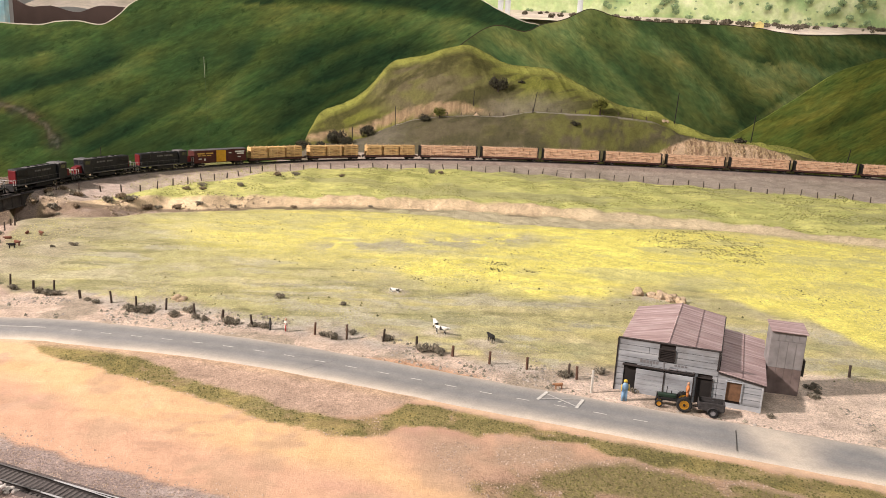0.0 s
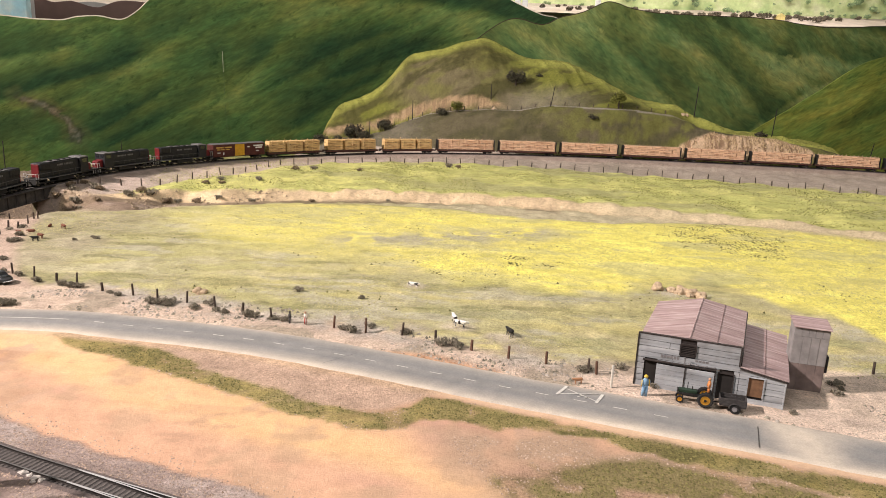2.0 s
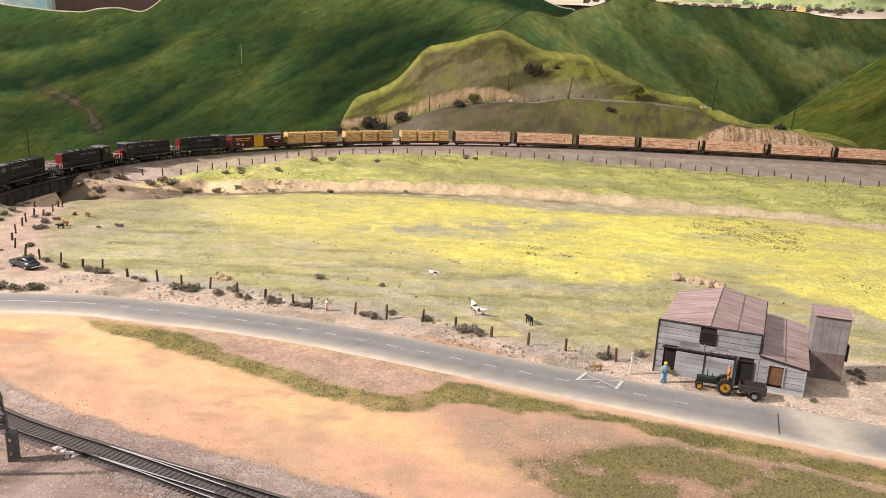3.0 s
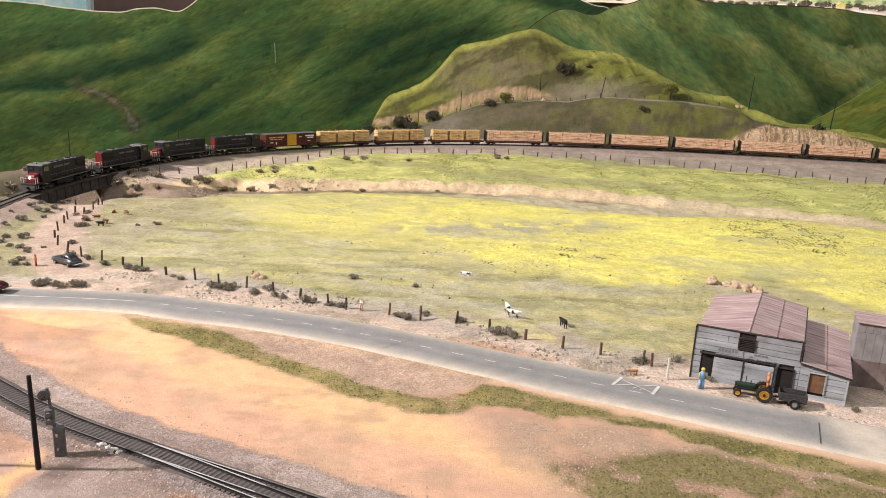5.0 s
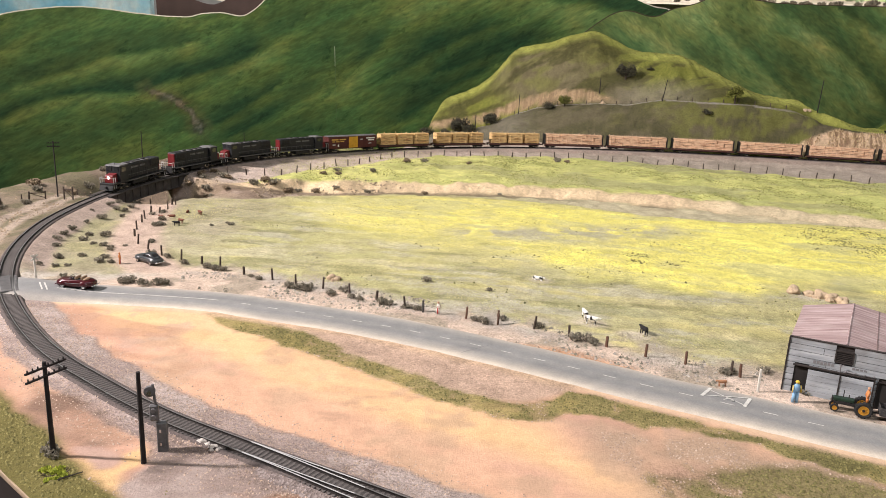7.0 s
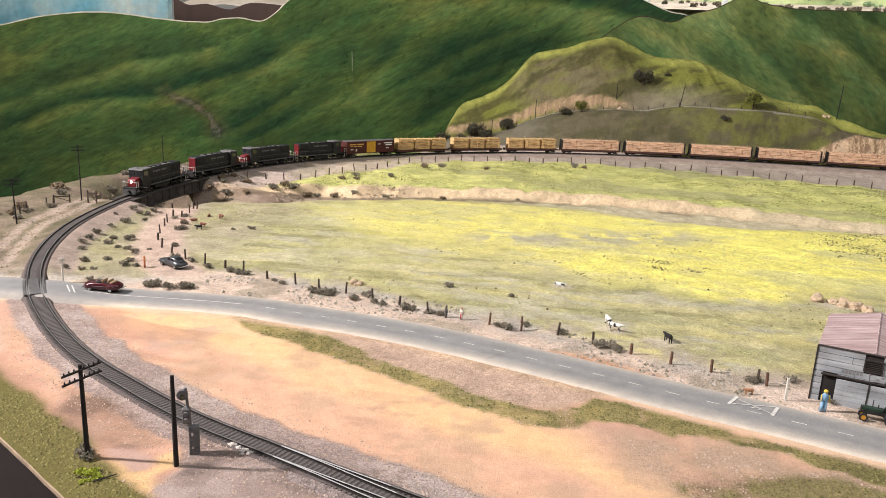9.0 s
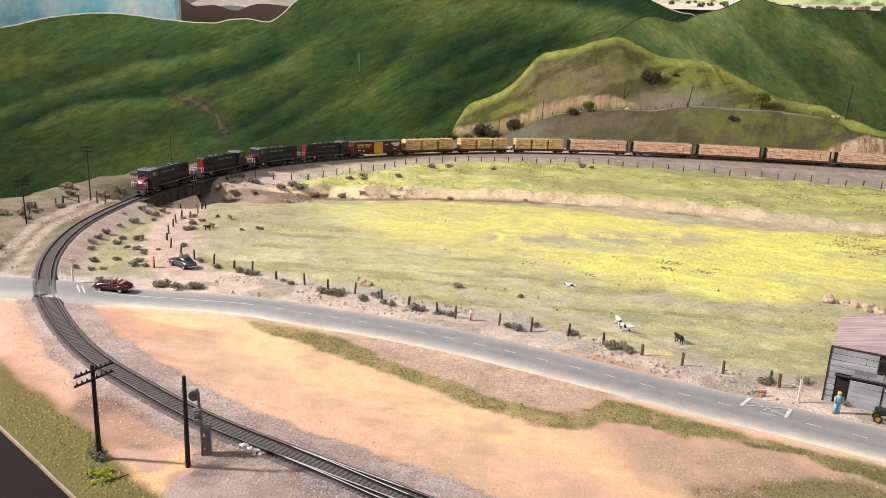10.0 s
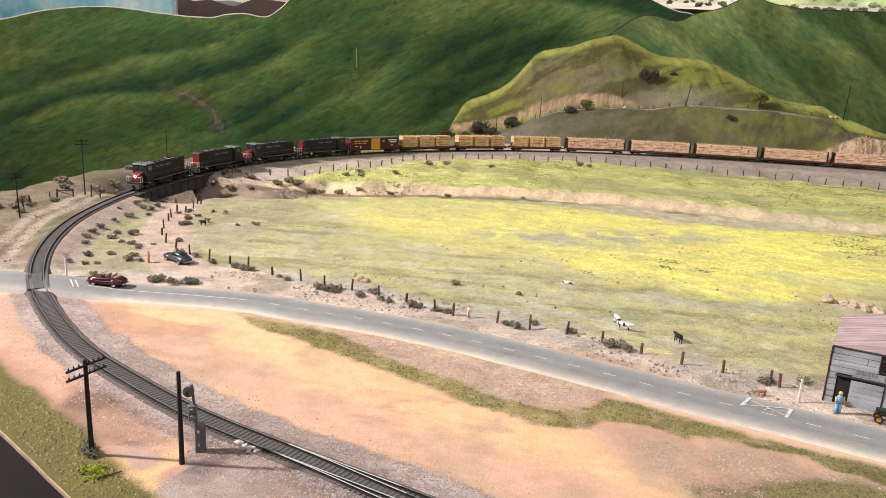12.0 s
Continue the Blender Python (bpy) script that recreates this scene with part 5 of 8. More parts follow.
    for side in (-1, 1):
        bm = bmesh.new()
        rod(bm, (-4.2, side * 1.4, 2.5), (7.6, side * 1.4, 2.5), 0.035, n=4)
        for x in np.arange(-4.2, 7.7, 1.6):
            rod(bm, (x, side * 1.4, 1.5), (x, side * 1.4, 2.5), 0.03, n=4)
        hpart("walkway_rail", bm, SILL_GREY, car)
        bm = bmesh.new()
        box(bm, -4.2, 7.6, side * 1.5 - 0.02, side * 1.5 + 0.02, 1.3, 1.5)
        hpart("sill_stripe", bm, SILL_GREY, car, "pale grey sill stripe")
    add_couplers(car, L)
    return car


def boxcar(m, label):
    L = 8.15
    car = thing("boxcar", m, label, "boxcar")
    bm = bmesh.new()
    box(bm, -L, L, -1.5, 1.5, 1.05, 4.35, 0.03)
    body = hpart("body", bm, RED_BROWN, car)
    bm = bmesh.new()
    prism(bm, [(-1.56, 4.3), (1.56, 4.3), (0, 4.62)], -L - 0.05, L + 0.05, Matrix.Rotation(math.pi / 2, 4, "Z"))
    hpart("roof", bm, LOCO_ROOF, car, "weathered grey-brown roof")
    for side in (-1, 1):
        bm = bmesh.new()
        box(bm, -1.5, 1.5, side * 1.56 - 0.05, side * 1.56 + 0.05, 1.15, 4.2, 0.03)
        door = hpart("door", bm, DOOR_YELLOW, car, "yellow sliding door")
        for k in range(5):
            bm = bmesh.new()
            box(bm, -1.45, 1.45, side * 1.63 - 0.03, side * 1.63 + 0.03, 1.5 + k * 0.55, 1.58 + k * 0.55)
            hpart("door_rib", bm, DOOR_YELLOW, door)
        for k in range(9):
            for s in (-1, 1):
                x = s * (2.0 + k * 0.75)
                bm = bmesh.new()
                box(bm, x - 0.04, x + 0.04, side * 1.5 - 0.06, side * 1.5 + 0.06, 1.1, 4.3)
                hpart("side_rib", bm, RED_BROWN, body)
        for x, w, z, h, mat in ((-7.2, 2.2, 3.35, 0.35, LETTER_GOLD), (-4.7, 2.2, 3.35, 0.35, LETTER_GOLD), (-7.0, 0.9, 2.85, 0.25, LETTER_GOLD),
                (-5.9, 1.2, 2.85, 0.25, LETTER_GOLD), (-4.4, 1.3, 2.85, 0.25, LETTER_GOLD), (-6.9, 0.9, 2.0, 0.25, WHITE), (-5.2, 0.35, 1.6, 0.6, WHITE),
                (4.4, 3.0, 3.5, 0.35, WHITE), (5.0, 2.2, 2.95, 0.35, WHITE), (5.2, 1.0, 2.1, 0.2, WHITE), (2.4, 0.8, 3.3, 0.2, WHITE)):
            bm = bmesh.new()
            a, b = (x, x + w) if side < 0 else (-x - w, -x)
            box(bm, a, b, side * 1.575 - 0.012, side * 1.575 + 0.012, z, z + h)
            hpart("lettering_bar", bm, mat, body, "painted lettering bar")
    for end in (-1, 1):
        for k in range(8):
            bm = bmesh.new()
            box(bm, end * L - 0.05, end * L + 0.05, -1.35, 1.35, 1.4 + k * 0.36, 1.55 + k * 0.36, 0.03)
            hpart("end_corrugation", bm, RED_BROWN, body)
        bm = bmesh.new()
        for s in (-0.25, 0.25):
            rod(bm, (end * (L + 0.12), 1.1 + s, 0.7), (end * (L + 0.12), 1.1 + s, 2.6), 0.03, n=4)
        for k in range(5):
            rod(bm, (end * (L + 0.12), 0.85, 0.8 + k * 0.4), (end * (L + 0.12), 1.35, 0.8 + k * 0.4), 0.03, n=4)
        hpart("ladder", bm, BLACK, car)
    bm = bmesh.new()
    box(bm, -L, L, -0.35, 0.35, 0.8, 1.05)
    hpart("underframe", bm, BLACK, car)
    for x in (-6.1, 6.1):
        add_truck(car, x)
    add_couplers(car, L)
    return car


def lumber_car(m, half, pink, label):
    """A flat car with a stacked load of sawn lumber, stakes along its sides."""
    car = thing("lumber_car", m, label, "flat car", "lumber cars of the train")
    rng = random.Random(7 + pink)
    bm = bmesh.new()
    box(bm, -half, half, -1.5, 1.5, 1.05, 1.3, 0.03)
    box(bm, -half + 2.5, half - 2.5, -0.3, 0.3, 0.55, 1.1)
    hpart("deck", bm, RUST_DECK, car)
    for side in (-1, 1):
        bm = bmesh.new()
        box(bm, -half, half, side * 1.5 - 0.05, side * 1.5 + 0.05, 0.85, 1.3)
        hpart("side_sill", bm, RUST_DECK, car)
    for x in (-half + 2.2, half - 2.2):
        add_truck(car, x)
    add_couplers(car, half)
    room = 2 * half - 0.9
    for tier in range(3):
        joints = [0, 1 / 3, 2 / 3, 1] if not pink else [0, 0.12, 0.36, 0.62, 0.86, 1] if tier % 2 else [0, 0.24, 0.5, 0.74, 1]
        z0 = 1.4 + tier * 1.05
        for a, b in zip(joints[:-1], joints[1:]):
            x0, span = -half + 0.45 + a * room, (b - a) * room
            gap = 0.09 if pink else 0.3
            bm = bmesh.new()
            edge = [(0, 0.02), (0, 0.2), (0.09, 0.2), (0.09, 0.24)]
            side_line = [(-1.3 + dx + (0.05 * rng.random() if dx == 0 else 0), z0 + row * 0.24 + dz) for row in range(4) for dx, dz in edge]
            outline = side_line + [(-y, z) for y, z in side_line[::-1]]
            a0, a1 = x0 + gap + rng.uniform(-0.06, 0.06), x0 + span - gap + rng.uniform(-0.06, 0.06)
            prism(bm, outline, -a1, -a0, Matrix.Rotation(math.pi / 2, 4, "Z"))
            load = hpart("timber_load", bm, LUMBER_B if pink else LUMBER_A, car, "load of fresh sawn boards")
            for k in range(2):
                bm = bmesh.new()
                x = x0 + span * (0.25 + 0.5 * k)
                box(bm, x - 0.1, x + 0.1, -1.25, 1.25, z0 - 0.09, z0 - 0.01)
                hpart("spacer", bm, TIES, load)
    n = 15 if pink else 9
    for k in range(n):
        for side in (-1, 1):
            x = -half + 0.45 + room * (k + 0.5) / n
            bm = bmesh.new()
            box(bm, x - 0.035, x + 0.035, side * 1.36 - 0.04, side * 1.36 + 0.04, 1.1, 4.85 + rng.uniform(-0.1, 0.1))
            hpart("stake", bm, LUMBER_B if pink else LUMBER_A, car)
    if pink:
        for end in (-1, 1):
            bm = bmesh.new()
            box(bm, end * (half - 0.2) - 0.08, end * (half - 0.2) + 0.08, -1.45, 1.45, 1.2, 4.5, 0.03)
            hpart("bulkhead", bm, BLACK, car, "dark steel end bulkhead")
    return car


LINE = even(TRACK, 0.002)


def on_track(s, length, flip=False):
    """The pose of a car whose trucks stand on the rails, its middle at s metres along the track; its -x end leads."""
    a, b = LINE[int((s - length * 0.32) / 0.002)], LINE[int((s + length * 0.32) / 0.002)]
    c, d = (a + b) / 2, (b - a) / np.linalg.norm(b - a)
    m = Matrix.Translation((c[0], c[1], c[2])) @ Matrix.Rotation(math.atan2(d[1], d[0]), 4, "Z") @ Matrix.Rotation(-math.asin(d[2]), 4, "Y")
    return m @ Matrix.Rotation(math.pi, 4, "Z") if flip else m


locomotive(on_track(1.885, 0.21), True, "dark grey diesel locomotive with scarlet nose and lit headlight")
grey_loco = locomotive(on_track(2.11, 0.21, True), False, "dark grey diesel locomotive with scarlet ends")
copy_thing(grey_loco, on_track(2.32, 0.21))
copy_thing(grey_loco, on_track(2.522, 0.21, True))
boxcar(on_track(2.718, 0.195), "brown boxcar with a yellow sliding door")
yellow_car = lumber_car(on_track(2.927, 0.21), 9.0, False, "flat car loaded with three stacks of yellow lumber")
for at in (3.151, 3.377):
    copy_thing(yellow_car, on_track(at, 0.21))
pink_car = lumber_car(on_track(3.607, 0.23), 9.9, True, "flat car with a long stack of pinkish lumber")
for n in range(1, 10):
    copy_thing(pink_car, on_track(3.607 + n * 0.2435, 0.23))


# ---- barn beside the road ----


def siding_material():
    s = Shader("weathered_grey_siding", 0.85, 0, 0.15)
    r = s.t.nodes.new("ShaderNodeObjectInfo").outputs["Random"]
    grain = s.noise(60, 6, 0.65, (0.25, 1, 3))
    blot = s.noise(25, 4)
    c = s.ramp(grain, (0.25, (0.19, 0.2, 0.21, 1)), (0.55, (0.36, 0.375, 0.385, 1)), (0.8, (0.5, 0.505, 0.505, 1)))
    c = s.mix(c, s.ramp(blot, (0.3, (0.55, 0.5, 0.46, 1)), (0.55, grey(1))), "MULTIPLY", 0.7)
    s.color(s.mix(c, s.ramp(r, (0, grey(0.82)), (1, grey(1.05))), "MULTIPLY", 0.9))
    return s.bump(grain, 0.35, 0.0005).m


def tin_material():
    s = Shader("rusty_pink_tin", 0.7, 0.0, 0.25)
    r = s.t.nodes.new("ShaderNodeObjectInfo").outputs["Random"]
    streak = s.noise(40, 6, 0.68, (0.25, 4, 0.25))
    blot = s.noise(16, 4)
    c = s.ramp(streak, (0.3, (0.17, 0.105, 0.1, 1)), (0.5, (0.31, 0.22, 0.21, 1)), (0.7, (0.52, 0.41, 0.39, 1)))
    c = s.mix(c, (0.5, 0.42, 0.39, 1), "MIX", s.ramp(blot, (0.5, grey(0)), (0.7, grey(0.5))))
    s.color(s.mix(c, s.ramp(r, (0, grey(0.88)), (1, grey(1.06))), "MULTIPLY", 0.9))
    return s.bump(streak, 0.2, 0.0005).m


SEAM_RUST = painted("rusty_seam", (0.19, 0.125, 0.115, 1), 0.85, 0.35, 200)
SIDING_GREY, TIN = siding_material(), tin_material()
DARK_WOOD = painted("dark_wood", (0.035, 0.028, 0.025, 1), 0.85, 0.3, 200)
BROWN_BOARD = painted("brown_board", (0.16, 0.085, 0.045, 1), 0.8, 0.3, 150)
HOLLOW = painted("dark_opening", (0.02, 0.017, 0.015, 1), 0.95, 0.2, 100)
GREY_STEEL = painted("grey_pipe", (0.2, 0.19, 0.19, 1), 0.6, 0.2, 200)


def build_barn():
    # u along the front, v into the depth, z up
    m = Matrix.Translation((0.2035, 0.7484, spot_height(0.27, 0.76) - 0.001)) @ Matrix.Rotation(radians(-18.0), 4, "Z")
    barn = thing("barn", m, "weathered grey plank barn with rusty pinkish tin roofs", "barn")
    A, B, C, D = -0.0035, 0.1022, 0.1475, 0.165
    top, eave, step, low = 0.0618, 0.050, 0.0405, 0.0325
    bm = bmesh.new()
    prism(bm, [(A, 0), (B, 0), (B, 0.0515), ((A + B) / 2, 0.061), (A, 0.0495)], 0.0012, D)
    core = part("main_walls", bm, DARK_WOOD, barn)
    bm = bmesh.new()
    prism(bm, [(B, 0), (C, 0), (C, low - 0.0008), (B, step - 0.0008)], 0.0012, D - 0.012)
    part("shed_walls", bm, DARK_WOOD, barn)
    front = part("front_wall", box(bmesh.new(), A, B, 0.0004, 0.0016, 0, top - 0.0004), DARK_WOOD, barn)
    # planks of the front
    rows = 9
    h = top / rows
    rng = random.Random(3)
    openings = [(0.0045, 0.0182, 0.0, 0.0335), (0.0405, 0.0565, 0.0438, 0.056), (0.0822, 0.097, 0.0, 0.0302), (0.1115, 0.1272, 0.0095, 0.031)]

    def plank(x0, x1, z0, z1, y=-0.0009, parent=barn):
        cuts = [(x0, x1)]
        for a, b, c, d in openings:
            if c < z1 - 0.001 and d > z0 + 0.001:
                cuts = [p for x, w in cuts for p in ((x, min(w, a)), (max(x, b), w)) if p[1] - p[0] > 0.001]
        for x, w in cuts:
            bm = bmesh.new()
            box(bm, x, w, y, 0.0005 + y * 0.3, z0 + 0.0004, z1, 0.00015)
            part("plank", bm, SIDING_GREY, parent)

    for r in range(rows):
        joint = A + 0.03 + rng.random() * 0.045
        plank(A, joint - 0.0002, r * h, (r + 1) * h - 0.0002, -0.0009 - rng.random() * 0.0004)
        plank(joint + 0.0002, B, r * h, (r + 1) * h - 0.0002, -0.0009 - rng.random() * 0.0004)
    for r in range(6):
        z0, z1 = r * h, (r + 1) * h - 0.0002
        limit = lambda z: min(C, B + (step - z) / (step - low) * (C - B))
        if z0 < low:
            plank(B + 0.0004, C, z0, min(z1, low), -0.0008 - rng.random() * 0.0004)
    bm = bmesh.new()
    prism(bm, [(B, low), (C, low), (B, step)], -0.0009, 0.0004)
    part("gable_board", bm, SIDING_GREY, barn)
    # side walls in planks
    for r in range(7):
        z0, z1 = r * h, (r + 1) * h - 0.0002
        bm = bmesh.new()
        box(bm, A - 0.0009, A + 0.0003, 0.0005, D, z0 + 0.0003, min(z1, 0.049), 0.0001)
        part("plank", bm, SIDING_GREY, barn)
        if z0 < low - 0.002:
            bm = bmesh.new()
            box(bm, C - 0.0003, C + 0.0009, 0.0005, D - 0.012, z0 + 0.0003, min(z1, low), 0.0001)
            part("plank", bm, SIDING_GREY, barn)
    # roofs: sheets of tin, slightly lapped
    mid = (A + B) / 2 - 0.001

    def sheets(x0, z0, x1, z1, y0, y1, n, thick=0.0009):
        slope = math.atan2(z1 - z0, x1 - x0)
        length = math.hypot(x1 - x0, z1 - z0)
        for k in range(n):
            a, b = y0 + (y1 - y0) * k / n, y0 + (y1 - y0) * (k + 1) / n
            bm = bmesh.new()
            box(bm, 0, length, a + 0.0002, b - 0.0002, 0, thick)
            part("roof_sheet", bm, TIN, barn, "", m=Matrix.Translation((x0, 0, z0 + 0.0004 * (k % 2))) @ Matrix.Rotation(-slope, 4, "Y"))

    for y0, y1 in ((0.0018, 0.056), (0.0562, 0.11), (0.1102, D + 0.003)):
        sheets(A - 0.002, eave, mid, 0.0623, y0, y1, 1)
        sheets(mid, 0.0623, B + 0.0005, 0.0525, y0, y1, 1)
    for y0, y1 in ((-0.002, 0.051), (0.0512, 0.102), (0.1022, D - 0.009)):
        sheets(B, step, C + 0.003, low, y0, y1, 1)
    def seam(x0, z0, x1, z1, lines, y0=0, y1=0):
        """Thin lapped joints across a roof slope (y values) and one along its middle."""
        slope, length = math.atan2(z1 - z0, x1 - x0), math.hypot(x1 - x0, z1 - z0)
        at = Matrix.Translation((x0, 0, z0)) @ Matrix.Rotation(-slope, 4, "Y")
        for y in lines:
            part("roof_seam", box(bmesh.new(), 0.0005, length - 0.0005, y - 0.0003, y + 0.0003, 0.0008, 0.0014), TIN, barn, m=at)
        if y1:
            part("roof_seam", box(bmesh.new(), length * 0.5 - 0.00025, length * 0.5 + 0.00025, y0, y1, 0.0008, 0.0015), SEAM_RUST, barn, m=at)

    seam(A - 0.002, eave, mid, 0.0623, (0.0561, 0.1101))
    seam(mid, 0.0623, B + 0.0005, 0.0525, (0.0561, 0.1101), 0.0018, D + 0.002)
    seam(B, step, C + 0.003, low, (0.0511, 0.1021), -0.001, D - 0.01)
    bm = bmesh.new()
    rod(bm, (mid, 0.0016, 0.0632), (mid, D + 0.003, 0.0632), 0.0009, n=6)
    part("ridge_cap", bm, TIN, barn)
    part("step_flashing", box(bmesh.new(), B - 0.0006, B + 0.0012, 0.0, D, step, 0.0535), DARK_WOOD, barn, "tarred dark wall between the two roofs")
    part("parapet_cap", box(bmesh.new(), A - 0.001, B + 0.001, -0.0016, 0.0019, top - 0.0002, top + 0.0009, 0.0002), DARK_WOOD, barn)
    slope = math.atan2(low - step, C + 0.003 - B)
    bm = bmesh.new()
    box(bm, 0, math.hypot(C + 0.003 - B, low - step), -0.0026, -0.001, -0.0016, -0.0002)
    part("fascia_board", bm, DARK_WOOD, barn, m=Matrix.Translation((B, 0, step)) @ Matrix.Rotation(-slope, 4, "Y"))
    for x in (A - 0.0006, B - 0.001):
        part("corner_board", box(bmesh.new(), x - 0.0008, x + 0.0008, -0.0018, 0.0004, 0 if x < 0 else step, top, 0.0002), DARK_WOOD, barn)
    part("corner_board", box(bmesh.new(), C - 0.0006, C + 0.0012, -0.0016, 0.0006, 0, low, 0.0002), SIDING_GREY, barn)
    # openings
    a, b, c, d = openings[0]
    part("doorway", box(bmesh.new(), a, b, -0.0002, 0.001, c, d), HOLLOW, barn, "dark open doorway")
    # sliding door hung from a rail
    door = part("sliding_door", box(bmesh.new(), 0.0175, 0.0785, -0.0028, -0.0016, 0.001, 0.0305), DARK_WOOD, barn)
    for half, (x0, x1) in enumerate(((0.018, 0.0475), (0.0485, 0.078))):
        for r in range(5):
            bm = bmesh.new()
            box(bm, x0, x1, -0.0036, -0.0027, 0.0013 + r * 0.0058, 0.0068 + r * 0.0058, 0.00015)
            part("plank", bm, SIDING_GREY, door)
    for x in (0.048, 0.0785):
        part("door_edge", box(bmesh.new(), x - 0.0007, x + 0.0007, -0.0041, -0.0026, 0.001, 0.0335), DARK_WOOD, door, "dark iron door edge")
    part("door_rail", box(bmesh.new(), 0.003, 0.079, -0.0046, -0.0016, 0.0322, 0.0338, 0.0003), DARK_WOOD, barn, "dark door rail")
    bm = bmesh.new()
    rod(bm, (0.05, -0.0035, 0.0358), (0.08, -0.0035, 0.0348), 0.0007)
    for x in (0.052, 0.0605, 0.069, 0.0775):
        rod(bm, (x - 0.001, -0.0035, 0.0355), (x + 0.001, -0.0035, 0.0355), 0.0011)
    part("pipe", bm, GREY_STEEL, barn, "grey pipe with fittings", True)
    bm = bmesh.new()
    rod(bm, (0.047, -0.0045, 0.0345), (0.0465, -0.006, 0.0415), 0.0006)
    blob(bm, (0.0465, -0.0062, 0.0425), 0.0014)
    rod(bm, (0.0465, -0.006, 0.0415), (0.0495, -0.0075, 0.0435), 0.0005)
    part("lamp_bracket", bm, GREY_STEEL, barn, "small grey wall lamp bracket")
    a, b, c, d = openings[1]
    vent = part("louvre_vent", box(bmesh.new(), a, b, -0.0004, 0.001, c, d), HOLLOW, barn, "dark louvred vent")
    for k in range(6):
        z = c + 0.0012 + k * 0.0019
        part("slat", box(bmesh.new(), a + 0.0008, b - 0.0008, -0.0018, -0.0004, z, z + 0.0008), DARK_WOOD, vent)
    for q in ((a - 0.0008, a + 0.0006, c, d), (b - 0.0006, b + 0.0008, c, d), (a, b, d - 0.0006, d + 0.0008), (a, b, c - 0.0008, c + 0.0006)):
        part("vent_frame", box(bmesh.new(), q[0], q[1], -0.0022, -0.0004, q[2], q[3]), DARK_WOOD, vent)
    for (a, b, c, d), mat, name, text in ((openings[2], HOLLOW, "side_door", "dark doorway with worn frame"), (openings[3], BROWN_BOARD, "boarded_window", "window boarded with brown wood")):
        w = part(name, box(bmesh.new(), a, b, -0.0004, 0.001, max(c, 0.0004), d), mat, barn, text)
        for q in ((a - 0.0009, a + 0.0005, c, d), (b - 0.0005, b + 0.0009, c, d), (a - 0.0009, b + 0.0009, d - 0.0004, d + 0.001)):
            part("frame", box(bmesh.new(), q[0], q[1], -0.0021, -0.0004, q[2] + 0.0003, q[3]), SIDING_GREY if name == "boarded_window" else DARK_WOOD, w)
    # worn lettering above the door: bars
    for k in range(6):
        part("lettering_bar", box(bmesh.new(), 0.021 + k * 0.0034, 0.0235 + k * 0.0034, -0.0016, -0.0012, 0.0375, 0.0408), GREY_STEEL, barn, "faded dark lettering bar")
    for k in range(4):
        part("lettering_bar", box(bmesh.new(), 0.057 + k * 0.0036, 0.0596 + k * 0.0036, -0.0016, -0.0012, 0.0385, 0.0405), GREY_STEEL, barn, "faded dark lettering bar")

    # the walls run back a little askew
    bpy.context.view_layer.update()
    lean = Matrix.Identity(4)
    lean[0][1] = 0.077
    for ob in barn.children_recursive:
        rel = ob.matrix_basis if ob.parent is barn else ob.parent.matrix_basis @ ob.matrix_basis
        ob.data.transform(rel.inverted() @ lean @ rel)


def build_bin():
    c = (0.3935, 0.7695)
    m = Matrix.Translation((c[0], c[1], spot_height(*c) - 0.0015)) @ Matrix.Rotation(radians(-16.0), 4, "Z")
    bin_ = thing("grain_bin", m, "tall narrow grey tin bin with a rusty lean-to roof", "shed")
    w, d, h0, h1 = 0.0172, 0.015, 0.0755, 0.077
    rusty = painted("rusty_bin_tin", (0.19, 0.145, 0.13, 1), 0.75, 0.35, 60, 0.1)
    sheet = painted("bin_tin", (0.27, 0.255, 0.245, 1), 0.65, 0.3, 60, 0.15)
    bm = bmesh.new()
    prism(bm, [(-d + 0.001, 0), (d - 0.001, 0), (d - 0.001, h1 - 0.001), (-d + 0.001, h0 - 0.001)], -w + 0.001, w - 0.001, Matrix.Rotation(math.pi / 2, 4, "Z"))
    part("core", bm, DARK_WOOD, bin_)
    rng = random.Random(9)
    for r, (z0, z1) in enumerate(((0, 0.033), (0.033, 0.0648), (0.0648, 0.0755))):
        n = 4 if r < 2 else 5
        for k in range(n):
            x0, x1 = -w + 2 * w * k / n, -w + 2 * w * (k + 1) / n
            bm = bmesh.new()
            box(bm, x0 + 0.0001, x1 - 0.0001, -d - 0.0006 - rng.random() * 0.0003, -d + 0.001, z0 + 0.0002, z1)
            part("tin_sheet", bm, sheet if r else rusty, bin_)
            y0, y1 = -d + 2 * d * k / n, -d + 2 * d * (k + 1) / n
            for s in (-1, 1):
                bm = bmesh.new()
                box(bm, s * w - 0.0006, s * w + 0.0006, y0 + 0.0001, y1 - 0.0001, z0 + 0.0002, z1)
                part("tin_sheet", bm, sheet if r else rusty, bin_)
    slope = math.atan2(h1 - h0, 2 * d)
    for k in range(2):
        bm = bmesh.new()
        box(bm, -w - 0.002 + k * (w + 0.002), -0.0001 + k * (w + 0.002), -0.003, 2 * d + 0.004, 0, 0.001)
        part("roof_sheet", bm, TIN, bin_, m=Matrix.Translation((0, -d, h0)) @ Matrix.Rotation(slope, 4, "X"))
    part("chute", box(bmesh.new(), w, w + 0.004, -0.012, -0.004, 0.025, 0.044, 0.0004), BLACK, bin_, "small black chute on the wall")


build_barn()
build_bin()


